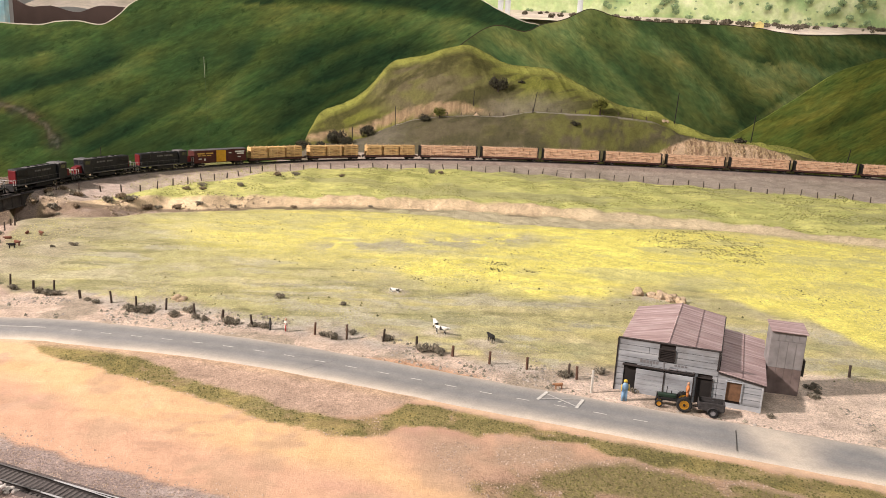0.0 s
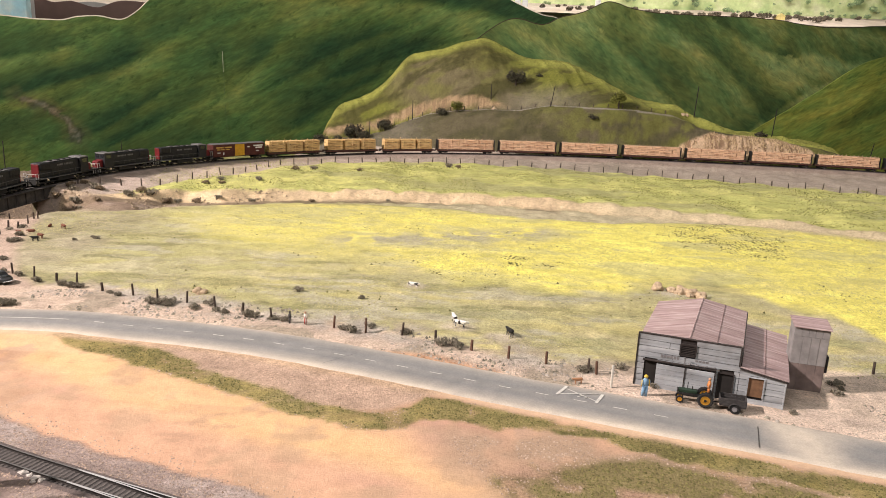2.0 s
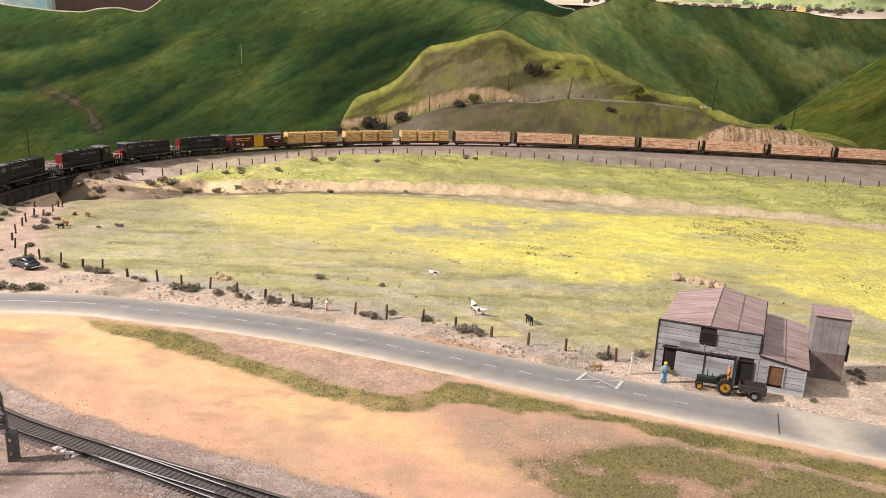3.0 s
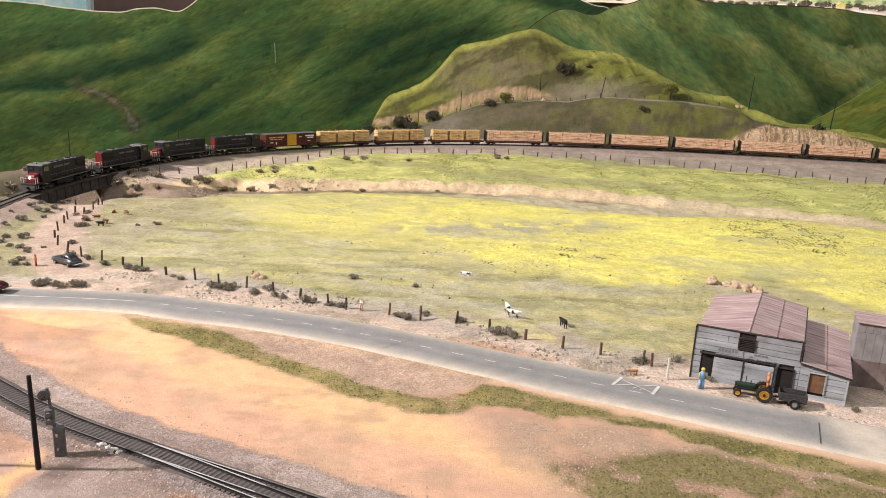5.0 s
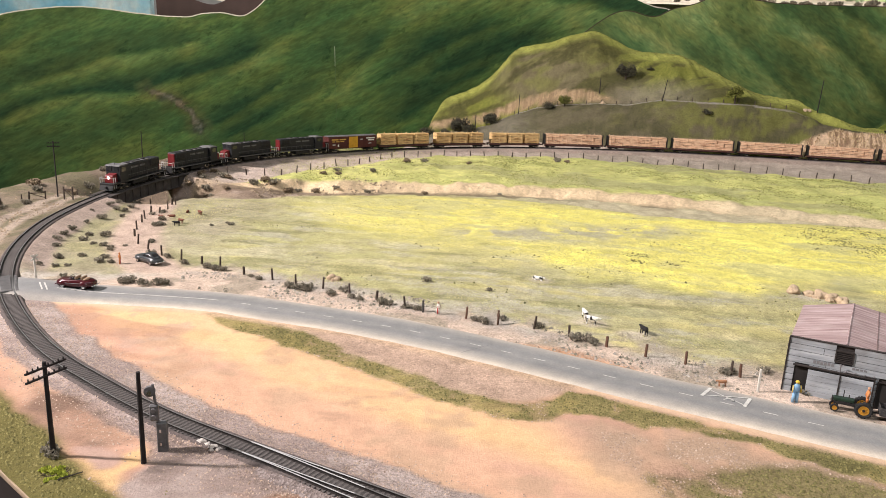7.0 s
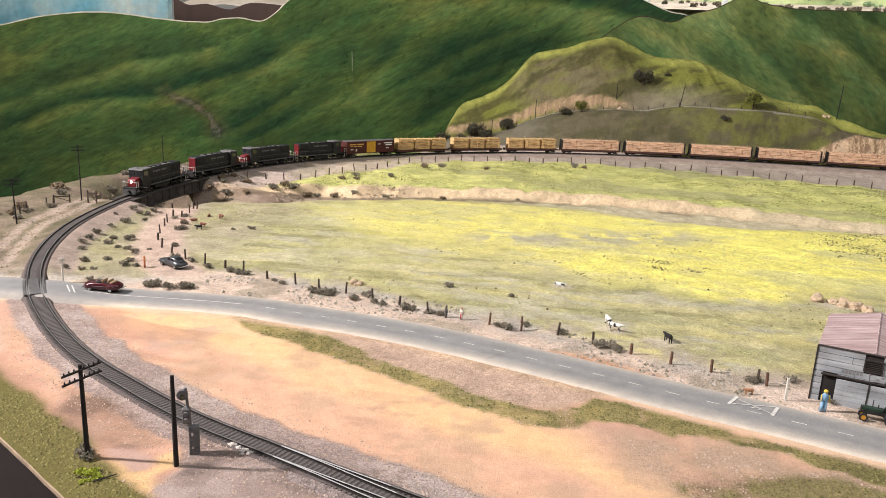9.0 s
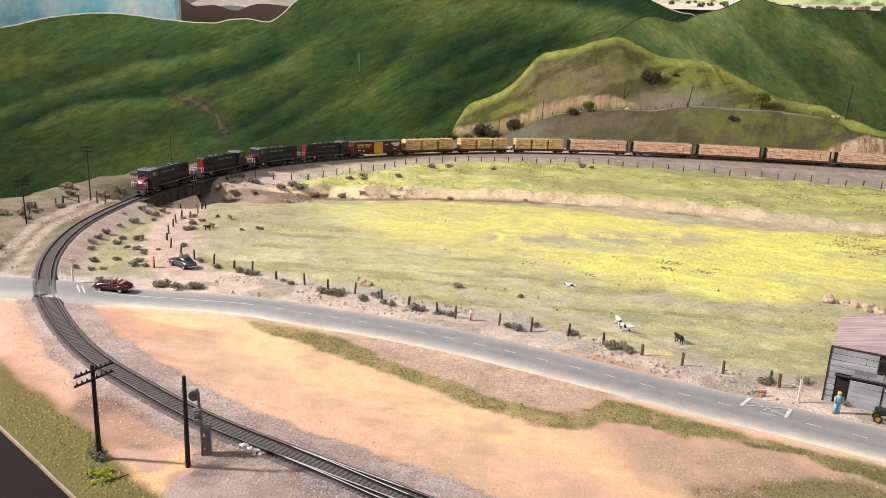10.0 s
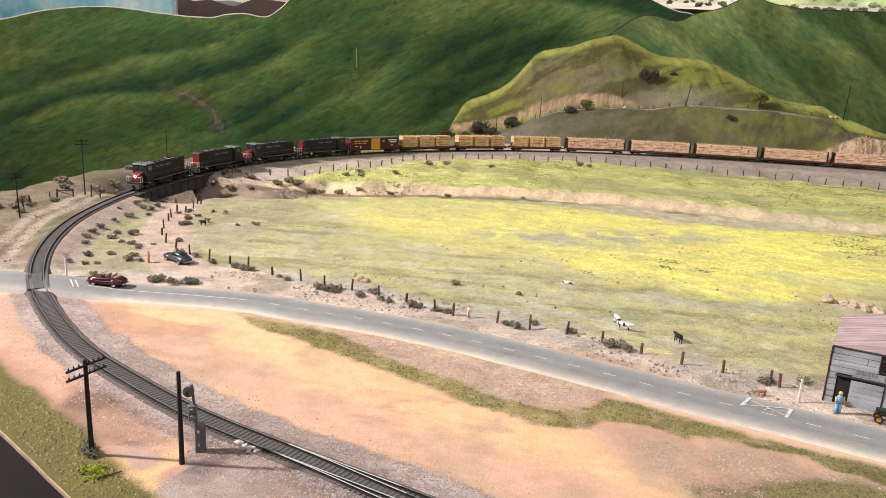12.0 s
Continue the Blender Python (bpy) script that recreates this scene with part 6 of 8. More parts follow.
# ---- vehicles ----
CHROME = painted("chrome", (0.7, 0.7, 0.7, 1), 0.2, 0.08, 200, 1.0)
TYRE = painted("tyre_rubber", (0.022, 0.021, 0.02, 1), 0.85, 0.2, 300)
MAROON = painted("maroon_lacquer", (0.06, 0.007, 0.011, 1), 0.22, 0.08, 80, 0, 0.6)
CAR_GREY = painted("grey_lacquer", (0.04, 0.043, 0.045, 1), 0.28, 0.1, 80, 0, 0.5)
LEATHER = painted("tan_leather", (0.33, 0.22, 0.14, 1), 0.7, 0.15, 200)
GLASS = Shader("clear_glass", 0.05)
GLASS.b.inputs["Transmission Weight"].default_value = 1.0
GLASS = GLASS.color((0.9, 0.95, 0.95, 1)).m


def loft(bm, sections):
    """Skin over cross sections; each is x, half width, floor, shoulder, roof half width, roof height."""
    rings = []
    for x, w, z0, z1, rw, z2 in sections:
        ring = [(x, -w * 0.9, z0), (x, -w, z0 + (z1 - z0) * 0.35), (x, -w * 0.97, z1 * 0.97), (x, -rw, z2 * 0.985), (x, -rw * 0.6, z2), (x, rw * 0.6, z2), (x, rw, z2 * 0.985), (x, w * 0.97, z1 * 0.97), (x, w, z0 + (z1 - z0) * 0.35), (x, w * 0.9, z0)]
        rings.append([bm.verts.new(p) for p in ring])
    for a, b in zip(rings[:-1], rings[1:]):
        for i in range(10):
            bm.faces.new((a[i], a[(i + 1) % 10], b[(i + 1) % 10], b[i]))
    bm.faces.new(rings[0])
    bm.faces.new(rings[-1][::-1])
    return bm


def add_wheels(car, xs, y, r, label="black tyre"):
    for x in xs:
        for side in (-1, 1):
            bm = bmesh.new()
            rod(bm, (0, -0.1, 0), (0, 0.1, 0), r, n=18)
            w = hpart("wheel", bm, TYRE, car, m=Matrix.Translation((x * K, side * y * K, r * K)))
            bm = bmesh.new()
            rod(bm, (0, side * 0.09, 0), (0, side * 0.13, 0), r * 0.62, n=14)
            hpart("hubcap", bm, CHROME, w, "bright hubcap")


def old_car(m, paint, open_top, label):
    car = thing("car", m, label, "car", "cars by the lane")
    bm = bmesh.new()
    loft(bm, [(-2.55, 0.55, 0.45, 0.75, 0.5, 0.85), (-2.35, 0.78, 0.35, 0.85, 0.6, 0.98), (-1.6, 0.9, 0.3, 0.95, 0.7, 1.08), (-0.8, 0.92, 0.3, 1.0, 0.78, 1.12),
        (0.2, 0.93, 0.3, 1.02, 0.8, 1.1), (1.2, 0.93, 0.3, 1.02, 0.8, 1.12), (1.9, 0.9, 0.32, 0.98, 0.7, 1.06), (2.45, 0.75, 0.4, 0.85, 0.5, 0.9), (2.62, 0.5, 0.5, 0.72, 0.4, 0.76)])
    hpart("body", bm, paint, car, rounded=True)
    for x in (-1.55, 1.45):
        for side in (-1, 1):
            bm = bmesh.new()
            blob(bm, (x, side * 0.84, 0.62), 1, (0.72, 0.17, 0.34), 2)
            hpart("fender", bm, paint, car, rounded=True)
    add_wheels(car, (-1.55, 1.45), 0.84, 0.36)
    for x, s in ((-2.66, -1), (2.7, 1)):
        bm = bmesh.new()
        box(bm, x - 0.06, x + 0.06, -0.9, 0.9, 0.42, 0.56, 0.05)
        hpart("bumper", bm, CHROME, car, "chrome bumper")
    for side in (-1, 1):
        bm = bmesh.new()
        blob(bm, (-2.38, side * 0.62, 0.8), 0.13, n=2)
        hpart("headlamp", bm, CHROME, car)
        bm = bmesh.new()
        box(bm, -1.9, 2.0, side * 0.935 - 0.015, side * 0.935 + 0.015, 0.72, 0.76)
        hpart("trim_strip", bm, CHROME, car, "chrome side strip")
    if open_top:
        bm = bmesh.new()
        for side in (-1, 1):
            rod(bm, (-0.62, side * 0.72, 1.08), (-0.4, side * 0.68, 1.55), 0.035, n=5)
        rod(bm, (-0.4, -0.68, 1.55), (-0.4, 0.68, 1.55), 0.035, n=5)
        hpart("windscreen_frame", bm, CHROME, car)
        bm = bmesh.new()
        prism(bm, [(-0.61, 1.1), (-0.57, 1.1), (-0.38, 1.52), (-0.42, 1.52)], -0.68, 0.68)
        hpart("windscreen", bm, GLASS, car)
        hpart("cockpit", box(bmesh.new(), -0.5, 1.25, -0.68, 0.68, 1.06, 1.135), HOLLOW, car, "dark open cockpit")
        for x in (0.1, 0.95):
            bm = bmesh.new()
            box(bm, x, x + 0.22, -0.62, 0.62, 1.08, 1.42, 0.06)
            hpart("seat", bm, LEATHER, car, "tan seat back")
        bm = bmesh.new()
        blob(bm, (1.45, 0, 1.12), 1, (0.35, 0.75, 0.14), 2)
        hpart("folded_hood", bm, LEATHER, car, "folded tan top", True)
    else:
        bm = bmesh.new()
        loft(bm, [(-0.75, 0.72, 1.05, 1.1, 0.6, 1.14), (-0.25, 0.74, 1.05, 1.35, 0.6, 1.56), (0.5, 0.75, 1.05, 1.4, 0.62, 1.64), (1.2, 0.73, 1.05, 1.35, 0.58, 1.56), (2.1, 0.62, 0.98, 1.05, 0.45, 1.1)])
        roof = hpart("roof", bm, paint, car, rounded=True)
        for side in (-1, 1):
            for x0, x1 in ((-0.35, 0.3), (0.4, 1.15)):
                bm = bmesh.new()
                prism(bm, [(x0, 1.14), (x1, 1.14), (x1 - 0.06, 1.46), (x0 + 0.14, 1.46)], side * 0.735 - 0.02, side * 0.735 + 0.02)
                hpart("side_window", bm, DARK_GLASS, roof)
        bm = bmesh.new()
        prism(bm, [(-0.72, 1.14), (-0.68, 1.12), (-0.24, 1.5), (-0.28, 1.53)], -0.55, 0.55)
        hpart("windscreen", bm, DARK_GLASS, roof)
        bm = bmesh.new()
        prism(bm, [(1.25, 1.56), (1.29, 1.58), (1.8, 1.28), (1.76, 1.26)], -0.45, 0.45)
        hpart("rear_window", bm, DARK_GLASS, roof)
    return car


def ground_pose(x, y, turn, lift=0.0):
    return Matrix.Translation((x, y, spot_height(x, y) + lift)) @ Matrix.Rotation(radians(turn), 4, "Z")


old_car(Matrix.Translation((-0.704, 0.847, 0.0012)) @ Matrix.Rotation(radians(4), 4, "Z") @ Matrix.Diagonal((0.88, 0.95, 1.08, 1)), MAROON, True, "maroon open-top vintage car on the road")
old_car(ground_pose(-0.683, 0.993, -24) @ Matrix.Scale(0.92, 4), CAR_GREY, False, "grey vintage sedan parked on the dirt lane")


TRACTOR_GREEN = painted("tractor_green", (0.016, 0.034, 0.02, 1), 0.5, 0.2, 200)
TRACTOR_YELLOW = painted("wheel_yellow", (0.5, 0.25, 0.025, 1), 0.5, 0.15, 200)
CART_WOOD = painted("dark_cart_wood", (0.05, 0.045, 0.043, 1), 0.8, 0.3, 200)


def tyre_ring(outer, inner, half, lugs=0):
    """A rounded tyre about the y axis, with slanting lugs on a driven wheel."""
    bm = bmesh.new()
    profile = [(inner, -half * 0.8), (outer * 0.9, -half), (outer, -half * 0.65), (outer, half * 0.65), (outer * 0.9, half), (inner, half * 0.8)]
    n = 26
    rings = [[bm.verts.new((r * math.cos(2 * math.pi * k / n), y, r * math.sin(2 * math.pi * k / n))) for r, y in profile] for k in range(n)]
    for a, b in zip(rings, rings[1:] + rings[:1]):
        for i in range(len(profile)):
            bm.faces.new((a[i], a[i - 1], b[i - 1], b[i]))
    for k in range(lugs):
        for side in (-1, 1):
            box(bm, outer * 0.97, outer * 1.045, -half * 0.5, half * 0.5, -0.035, 0.035, m=Matrix.Rotation(2 * math.pi * (k + 0.25 * side) / lugs, 4, "Y") @ Matrix.Translation((0, side * half * 0.45, 0)) @ Matrix.Rotation(side * 0.6, 4, "X"))
    return bm


def spoked_rim(r, half, side, spokes):
    """A pressed rim with a dished centre and spokes, facing the given side."""
    bm = bmesh.new()
    rod(bm, (0, -half * 0.5, 0), (0, half * 0.5, 0), r * 0.86, n=22)
    for k in range(22):
        box(bm, r * 0.82, r, -half * 0.85, half * 0.85, -r * 0.15, r * 0.15, m=Matrix.Rotation(2 * math.pi * k / 22, 4, "Y"))
    for k in range(spokes):
        box(bm, r * 0.15, r * 0.85, side * half * 0.5, side * half * 0.8, -r * 0.06, r * 0.06, m=Matrix.Rotation(2 * math.pi * k / spokes, 4, "Y"))
    return bm


def build_tractor(m):
    t = thing("tractor", m, "old green row-crop tractor with yellow wheels", "tractor")
    bm = bmesh.new()
    box(bm, -1.62, 0.2, -0.24, 0.24, 1.0, 1.42, 0.09)
    hpart("engine_hood", bm, TRACTOR_GREEN, t)
    bm = bmesh.new()
    box(bm, -1.5, 0.95, -0.17, 0.17, 0.68, 1.0, 0.05)
    box(bm, -1.2, -0.1, -0.21, 0.21, 0.78, 1.02, 0.04)
    hpart("engine_block", bm, BLACK, t)
    hpart("grille", box(bmesh.new(), -1.7, -1.6, -0.22, 0.22, 0.85, 1.38, 0.03), BLACK, t)
    hpart("exhaust", rod(bmesh.new(), (-0.75, 0.08, 1.38), (-0.75, 0.08, 2.1), 0.045, n=7), BLACK, t)
    hpart("air_stack", rod(bmesh.new(), (-0.3, -0.06, 1.38), (-0.3, -0.06, 1.75), 0.05, n=7), BLACK, t)
    hpart("seat", box(bmesh.new(), 0.95, 1.35, -0.22, 0.22, 1.2, 1.3, 0.04), BLACK, t)
    bm = bmesh.new()
    rod(bm, (-0.1, 0, 1.38), (0.55, 0, 1.55), 0.03, n=5)
    for k in range(12):
        a, b = 2 * math.pi * k / 12, 2 * math.pi * (k + 1) / 12
        rod(bm, (0.55 - 0.12 * math.sin(a), 0.22 * math.cos(a), 1.55 + 0.18 * math.sin(a)), (0.55 - 0.12 * math.sin(b), 0.22 * math.cos(b), 1.55 + 0.18 * math.sin(b)), 0.025, n=4)
    hpart("steering_wheel", bm, BLACK, t)
    for side in (-1, 1):
        w = hpart("rear_wheel", tyre_ring(0.74, 0.46, 0.17, 18), TYRE, t, m=Matrix.Translation((0.95 * K, side * 0.72 * K, 0.76 * K)))
        hpart("rim", spoked_rim(0.47, 0.15, side, 8), TRACTOR_YELLOW, w, "yellow spoked wheel rim")
        hpart("hub", rod(bmesh.new(), (0, side * 0.08, 0), (0, side * 0.2, 0), 0.13, n=10), BLACK, w)
        w = hpart("front_wheel", tyre_ring(0.38, 0.22, 0.09), TYRE, t, m=Matrix.Translation((-1.4 * K, side * 0.42 * K, 0.38 * K)))
        hpart("rim", spoked_rim(0.23, 0.08, side, 6), TRACTOR_YELLOW, w, "rusty yellow front rim")
    hpart("front_axle", rod(bmesh.new(), (-1.4, -0.42, 0.38), (-1.4, 0.42, 0.38), 0.05, n=6), BLACK, t)
    hpart("steering_post", rod(bmesh.new(), (-1.4, 0, 0.38), (-1.4, 0, 1.0), 0.08, n=6), BLACK, t)
    hpart("rear_axle", rod(bmesh.new(), (0.95, -0.72, 0.76), (0.95, 0.72, 0.76), 0.11, n=8), TRACTOR_GREEN, t)
    hpart("drawbar", rod(bmesh.new(), (0.9, 0, 0.5), (1.7, 0, 0.48), 0.05, n=5), BLACK, t)
    return t


def build_cart(m):
    c = thing("cart", m, "dark wooden two-wheeled farm cart behind the tractor", "cart")
    hpart("floor", box(bmesh.new(), -1.3, 1.3, -0.75, 0.75, 0.62, 0.72), CART_WOOD, c)
    for y in (-0.75, 0.75):
        for k in range(3):
            hpart("side_board", box(bmesh.new(), -1.3, 1.3, y - 0.04, y + 0.04, 0.72 + k * 0.27, 0.97 + k * 0.27, 0.02), CART_WOOD, c)
    for x in (-1.3, 1.3):
        hpart("end_board", box(bmesh.new(), x - 0.04, x + 0.04, -0.75, 0.75, 0.72, 1.5, 0.02), CART_WOOD, c)
    for side in (-1, 1):
        w = hpart("wheel", tyre_ring(0.5, 0.28, 0.1), TYRE, c, m=Matrix.Translation((0.2 * K, side * 0.92 * K, 0.5 * K)))
        hpart("hub", rod(bmesh.new(), (0, side * 0.09, 0), (0, side * 0.14, 0), 0.26, n=12), GREY_STEEL, w)
        bm = bmesh.new()
        for k in range(7):
            a = math.pi * (k + 0.5) / 7
            box(bm, -0.15, 0.15, -0.16, 0.16, 0.56, 0.6, m=Matrix.Translation((0.2, side * 0.92, 0.5)) @ Matrix.Rotation(math.pi / 2 - a, 4, "Y"))
        hpart("mudguard", bm, CART_WOOD, c)
    hpart("axle", rod(bmesh.new(), (0.2, -0.9, 0.5), (0.2, 0.9, 0.5), 0.07, n=6), BLACK, c)
    hpart("drawbar", rod(bmesh.new(), (-1.3, 0, 0.62), (-2.3, 0, 0.6), 0.07, n=6), BLACK, c)
    return c


build_tractor(ground_pose(0.2535, 0.7075, -14.5) @ Matrix.Scale(0.93, 4))
build_cart(ground_pose(0.289, 0.696, -16) @ Matrix.Scale(0.86, 4))


# ---- figurines, each one plain shape ----
def figurine(x, y, turn, colors, label, seated=0.0, tall=1.75, lift=0.0):
    """A small painted figure: legs, trunk and head in three colours."""
    bm = bmesh.new()
    k = tall / 1.75
    top = 0.85 if not seated else 0.45
    for s in (-1, 1):
        rod(bm, (0.02 * s, 0.12 * s, 0), (0, 0.1 * s, top * k), 0.1, 0.12, 7)
    cut = len(bm.faces)
    blob(bm, (0, 0, (top + 0.32) * k), 1, (0.17, 0.25, 0.38 * k), 2)
    for s in (-1, 1):
        rod(bm, (0.02, 0.24 * s, (top + 0.52) * k), (0.12, 0.28 * s, (top + 0.02) * k), 0.075, 0.055, 6)
    trunk = len(bm.faces)
    blob(bm, (0.01, 0, (top + 0.8) * k), 1, (0.14, 0.14, 0.17), 2)
    bmesh.ops.scale(bm, vec=(K, K, K), verts=bm.verts)
    me = bpy.data.meshes.new("figurine")
    for n, f in enumerate(bm.faces):
        f.material_index = 0 if n < cut else 1 if n < trunk else 2
        f.smooth = True
    bm.to_mesh(me)
    bm.free()
    for c in colors:
        me.materials.append(FIGURE[c])
    ob = new("figurine", me)
    ob.matrix_basis = ground_pose(x, y, turn, lift)
    return tagged(ob, label, "figurine", "painted figurines")


FIGURE = {n: painted("figure_" + n, c, 0.7, 0.15, 500) for n, c in (("blue", (0.25, 0.42, 0.6, 1)), ("yellow", (0.65, 0.45, 0.06, 1)), ("orange", (0.55, 0.2, 0.06, 1)),
    ("skin", (0.5, 0.28, 0.17, 1)), ("red", (0.35, 0.04, 0.03, 1)), ("dark", (0.06, 0.055, 0.05, 1)), ("white", (0.65, 0.62, 0.55, 1)), ("brown", (0.12, 0.07, 0.045, 1)))}
figurine(0.2035, 0.7185, -80, ("blue", "blue", "yellow"), "small figurine in pale blue with a yellow hat", tall=1.9).scale = (1.35, 1.35, 1.1)
figurine(0.2665, 0.7055, 170, ("orange", "orange", "skin"), "orange figurine seated on the tractor", seated=1, lift=1.25 * K)
figurine(-0.2, 0.882, 40, ("red", "white", "skin"), "figurine in red and white by the fence", tall=1.45)
figurine(-0.221, 0.884, 20, ("dark", "dark", "dark"), "small dark figurine by the fence", tall=1.4)
figurine(-0.118, 0.866, 0, ("brown", "brown", "brown"), "plain dark brown figurine beside a bush", tall=1.7)
figurine(-0.722, 0.975, 30, ("red", "orange", "orange"), "orange-red figurine standing on the dirt lane", tall=1.55)


# ---- cattle ----
def cow_material(name, a, b, split):
    s = Shader(name, 0.8, 0, 0.2)
    n = s.noise(130, 1.5, 0.4)
    s.color(s.ramp(n, (split - 0.01, a), (split + 0.01, b)))
    return s.m


COW_WHITE = cow_material("cow_white", (0.02, 0.018, 0.016, 1), (0.72, 0.7, 0.64, 1), 0.40)
COW_BLACK = cow_material("cow_black", (0.016, 0.015, 0.014, 1), (0.55, 0.53, 0.5, 1), 0.66)
COW_BROWN = cow_material("cow_brown", (0.17, 0.07, 0.045, 1), (0.55, 0.45, 0.36, 1), 0.68)


def cow_mesh(name, material, lying=False):
    bm = bmesh.new()
    h = 0.45 if lying else 1.05
    blob(bm, (0, 0, h), 1, (0.85, 0.34, 0.4), 2)
    blob(bm, (0.55, 0, h + 0.05), 1, (0.42, 0.33, 0.4), 2)
    blob(bm, (-0.55, 0, h), 1, (0.42, 0.3, 0.38), 2)
    rod(bm, (-0.7, 0, h + 0.08), (-1.08, 0, h + 0.16), 0.25, 0.16, 8)
    blob(bm, (-1.22, 0, h + 0.12), 1, (0.27, 0.14, 0.17), 2)
    for s in (-1, 1):
        rod(bm, (-1.06, s * 0.1, h + 0.26), (-1.04, s * 0.3, h + 0.28), 0.06, 0.02, 5)
        if lying:
            for x in (-0.6, 0.55):
                rod(bm, (x, s * 0.28, 0.15), (x - 0.4, s * 0.42, 0.08), 0.1, 0.08, 6)
        else:
            for x in (-0.62, 0.68):
                rod(bm, (x, s * 0.18, 0.8), (x + 0.03, s * 0.18, 0), 0.11, 0.07, 7)
    rod(bm, (0.95, 0, h + 0.2), (1.05, 0.03, h - 0.45), 0.04, 0.03, 5)
    bmesh.ops.scale(bm, vec=(K, K, K), verts=bm.verts)
    return bm_mesh(name, bm, material, True)


def cow(name, me, x, y, turn, label, group="cattle in the field"):
    ob = new(name, me)
    ob.matrix_basis = ground_pose(x, y, turn, -0.0003)
    return tagged(ob, label, "cow", group)


WHITE_COW, BLACK_COW, BROWN_COW = cow_mesh("cow", COW_WHITE), cow_mesh("cow", COW_BLACK), cow_mesh("cow", COW_BROWN)
LYING_BROWN, LYING_WHITE = cow_mesh("cow", COW_BROWN, True), cow_mesh("cow", COW_WHITE, True)
cow("cow", WHITE_COW, -0.005, 0.921, -75, "white model cow standing in the turf").scale = (0.74,) * 3
cow("cow", WHITE_COW, 0.003, 0.899, 165, "white model cow with dark patches standing").scale = (0.74,) * 3
cow("cow", BLACK_COW, 0.068, 0.878, -65, "black and white model cow standing").scale = (0.72,) * 3
cow("cow", LYING_WHITE, -0.0735, 1.082, 170, "white model cow lying on bare soil").scale = (0.7,) * 3
for x, y, a, mesh_, t in ((-0.82, 1.307, 20, LYING_BROWN, "brown model cow lying down"), (-0.777, 1.263, 165, BROWN_COW, "brown and white model cow standing"), (-0.815, 1.36, 100, LYING_BROWN, "brown model cow lying down"),
        (-0.781, 1.348, 150, BROWN_COW, "brown model cow standing in the turf"), (-0.835, 1.292, -20, LYING_BROWN, "brown model cow lying by the fence"), (-0.773, 1.24, 10, BLACK_COW, "dark model cow standing by the scrub")):
    cow("cow", mesh_, x, y, a, t, "brown cattle by the fence").scale = (0.56, 0.62, 0.62)
TAN_COAT = painted("tan_coat", (0.4, 0.2, 0.1, 1), 0.8, 0.15, 300)
calf = new("calf", cow_mesh("calf", TAN_COAT))
calf.matrix_basis = ground_pose(0.136, 0.741, 10) @ Matrix.Scale(0.45, 4)
tagged(calf, "small tan model calf beside the road", "calf")


# ---- fences ----
POST = painted("old_post_wood", (0.075, 0.055, 0.042, 1), 0.9, 0.35, 200)
POST_RED = painted("reddish_post_wood", (0.13, 0.07, 0.045, 1), 0.9, 0.3, 200)


def post_mesh(name, r, h, material, n=7):
    bm = bmesh.new()
    rod(bm, (0, 0, -0.006), (0, 0, h), r, r * 0.86, n)
    return bm_mesh(name, bm, material)


RED_POSTS = set()


def fence(places, h, r, label, seed, material=None, lean=0.06, group="fences"):
    base = thing("fence", Matrix(), label, "fence", group)
    rng = random.Random(seed)
    kinds = [post_mesh("post", r * s, h * q, material or POST) for s, q in ((1, 1), (1.15, 0.85), (0.9, 1.1))]
    ruddy = [post_mesh("post", r * s, h * q, POST_RED) for s, q in ((1, 1), (1.15, 0.85), (0.9, 1.1))]
    for x, y in places:
        m = Matrix.Translation((x, y, spot_height(x, y))) @ Euler((rng.gauss(0, lean), rng.gauss(0, lean), rng.uniform(0, 6))).to_matrix().to_4x4()
        share("post", (ruddy if (x, y) in RED_POSTS else kinds)[rng.randrange(3)], base, m)
    return base


NEAR_POSTS = [(-0.939, 1.428), (-0.886, 1.424), (-0.878, 1.425), (-0.867, 1.373), (-0.886, 1.34), (-0.863, 1.333), (-0.86, 1.274), (-0.849, 1.245), (-0.825, 1.189),
    (-0.799, 1.14), (-0.763, 1.092), (-0.728, 1.064), (-0.687, 1.037), (-0.645, 1.023), (-0.602, 1.008), (-0.568, 1.002), (-0.516, 0.975), (-0.466, 0.964), (-0.423, 0.946),
    (-0.38, 0.942), (-0.336, 0.93), (-0.293, 0.915), (-0.248, 0.896), (-0.161, 0.876), (-0.071, 0.861), (-0.027, 0.843), (0.018, 0.822), (0.062, 0.802),
    (0.106, 0.792), (0.152, 0.774), (0.161, 0.769), (0.501, 0.816)]
RED_POSTS = {(-0.161, 0.876), (0.018, 0.822), (0.062, 0.802), (0.106, 0.792), (0.161, 0.769)}
fence(NEAR_POSTS, 0.0155, 0.0018, "row of old dark wooden fence posts along the field", 2)
FAR_LINE = even(spline([(-0.945, 1.71), (-0.914, 1.737), (-0.861, 1.778), (-0.8, 1.844), (-0.72, 1.972), (-0.65, 2.11), (-0.586, 2.23), (-0.497, 2.315), (-0.365, 2.415), (-0.18, 2.49),
    (0.018, 2.524), (0.217, 2.515), (0.415, 2.505), (0.613, 2.495), (0.805, 2.455), (0.97, 2.396), (1.124, 2.33), (1.284, 2.27), (1.5, 2.18), (1.9, 2.0)], 0.02), 0.05)
fence([tuple(p) for p in FAR_LINE], 0.0195, 0.0019, "long row of thin fence posts before the embankment", 5)
BEHIND = even(TRACK, 0.002)
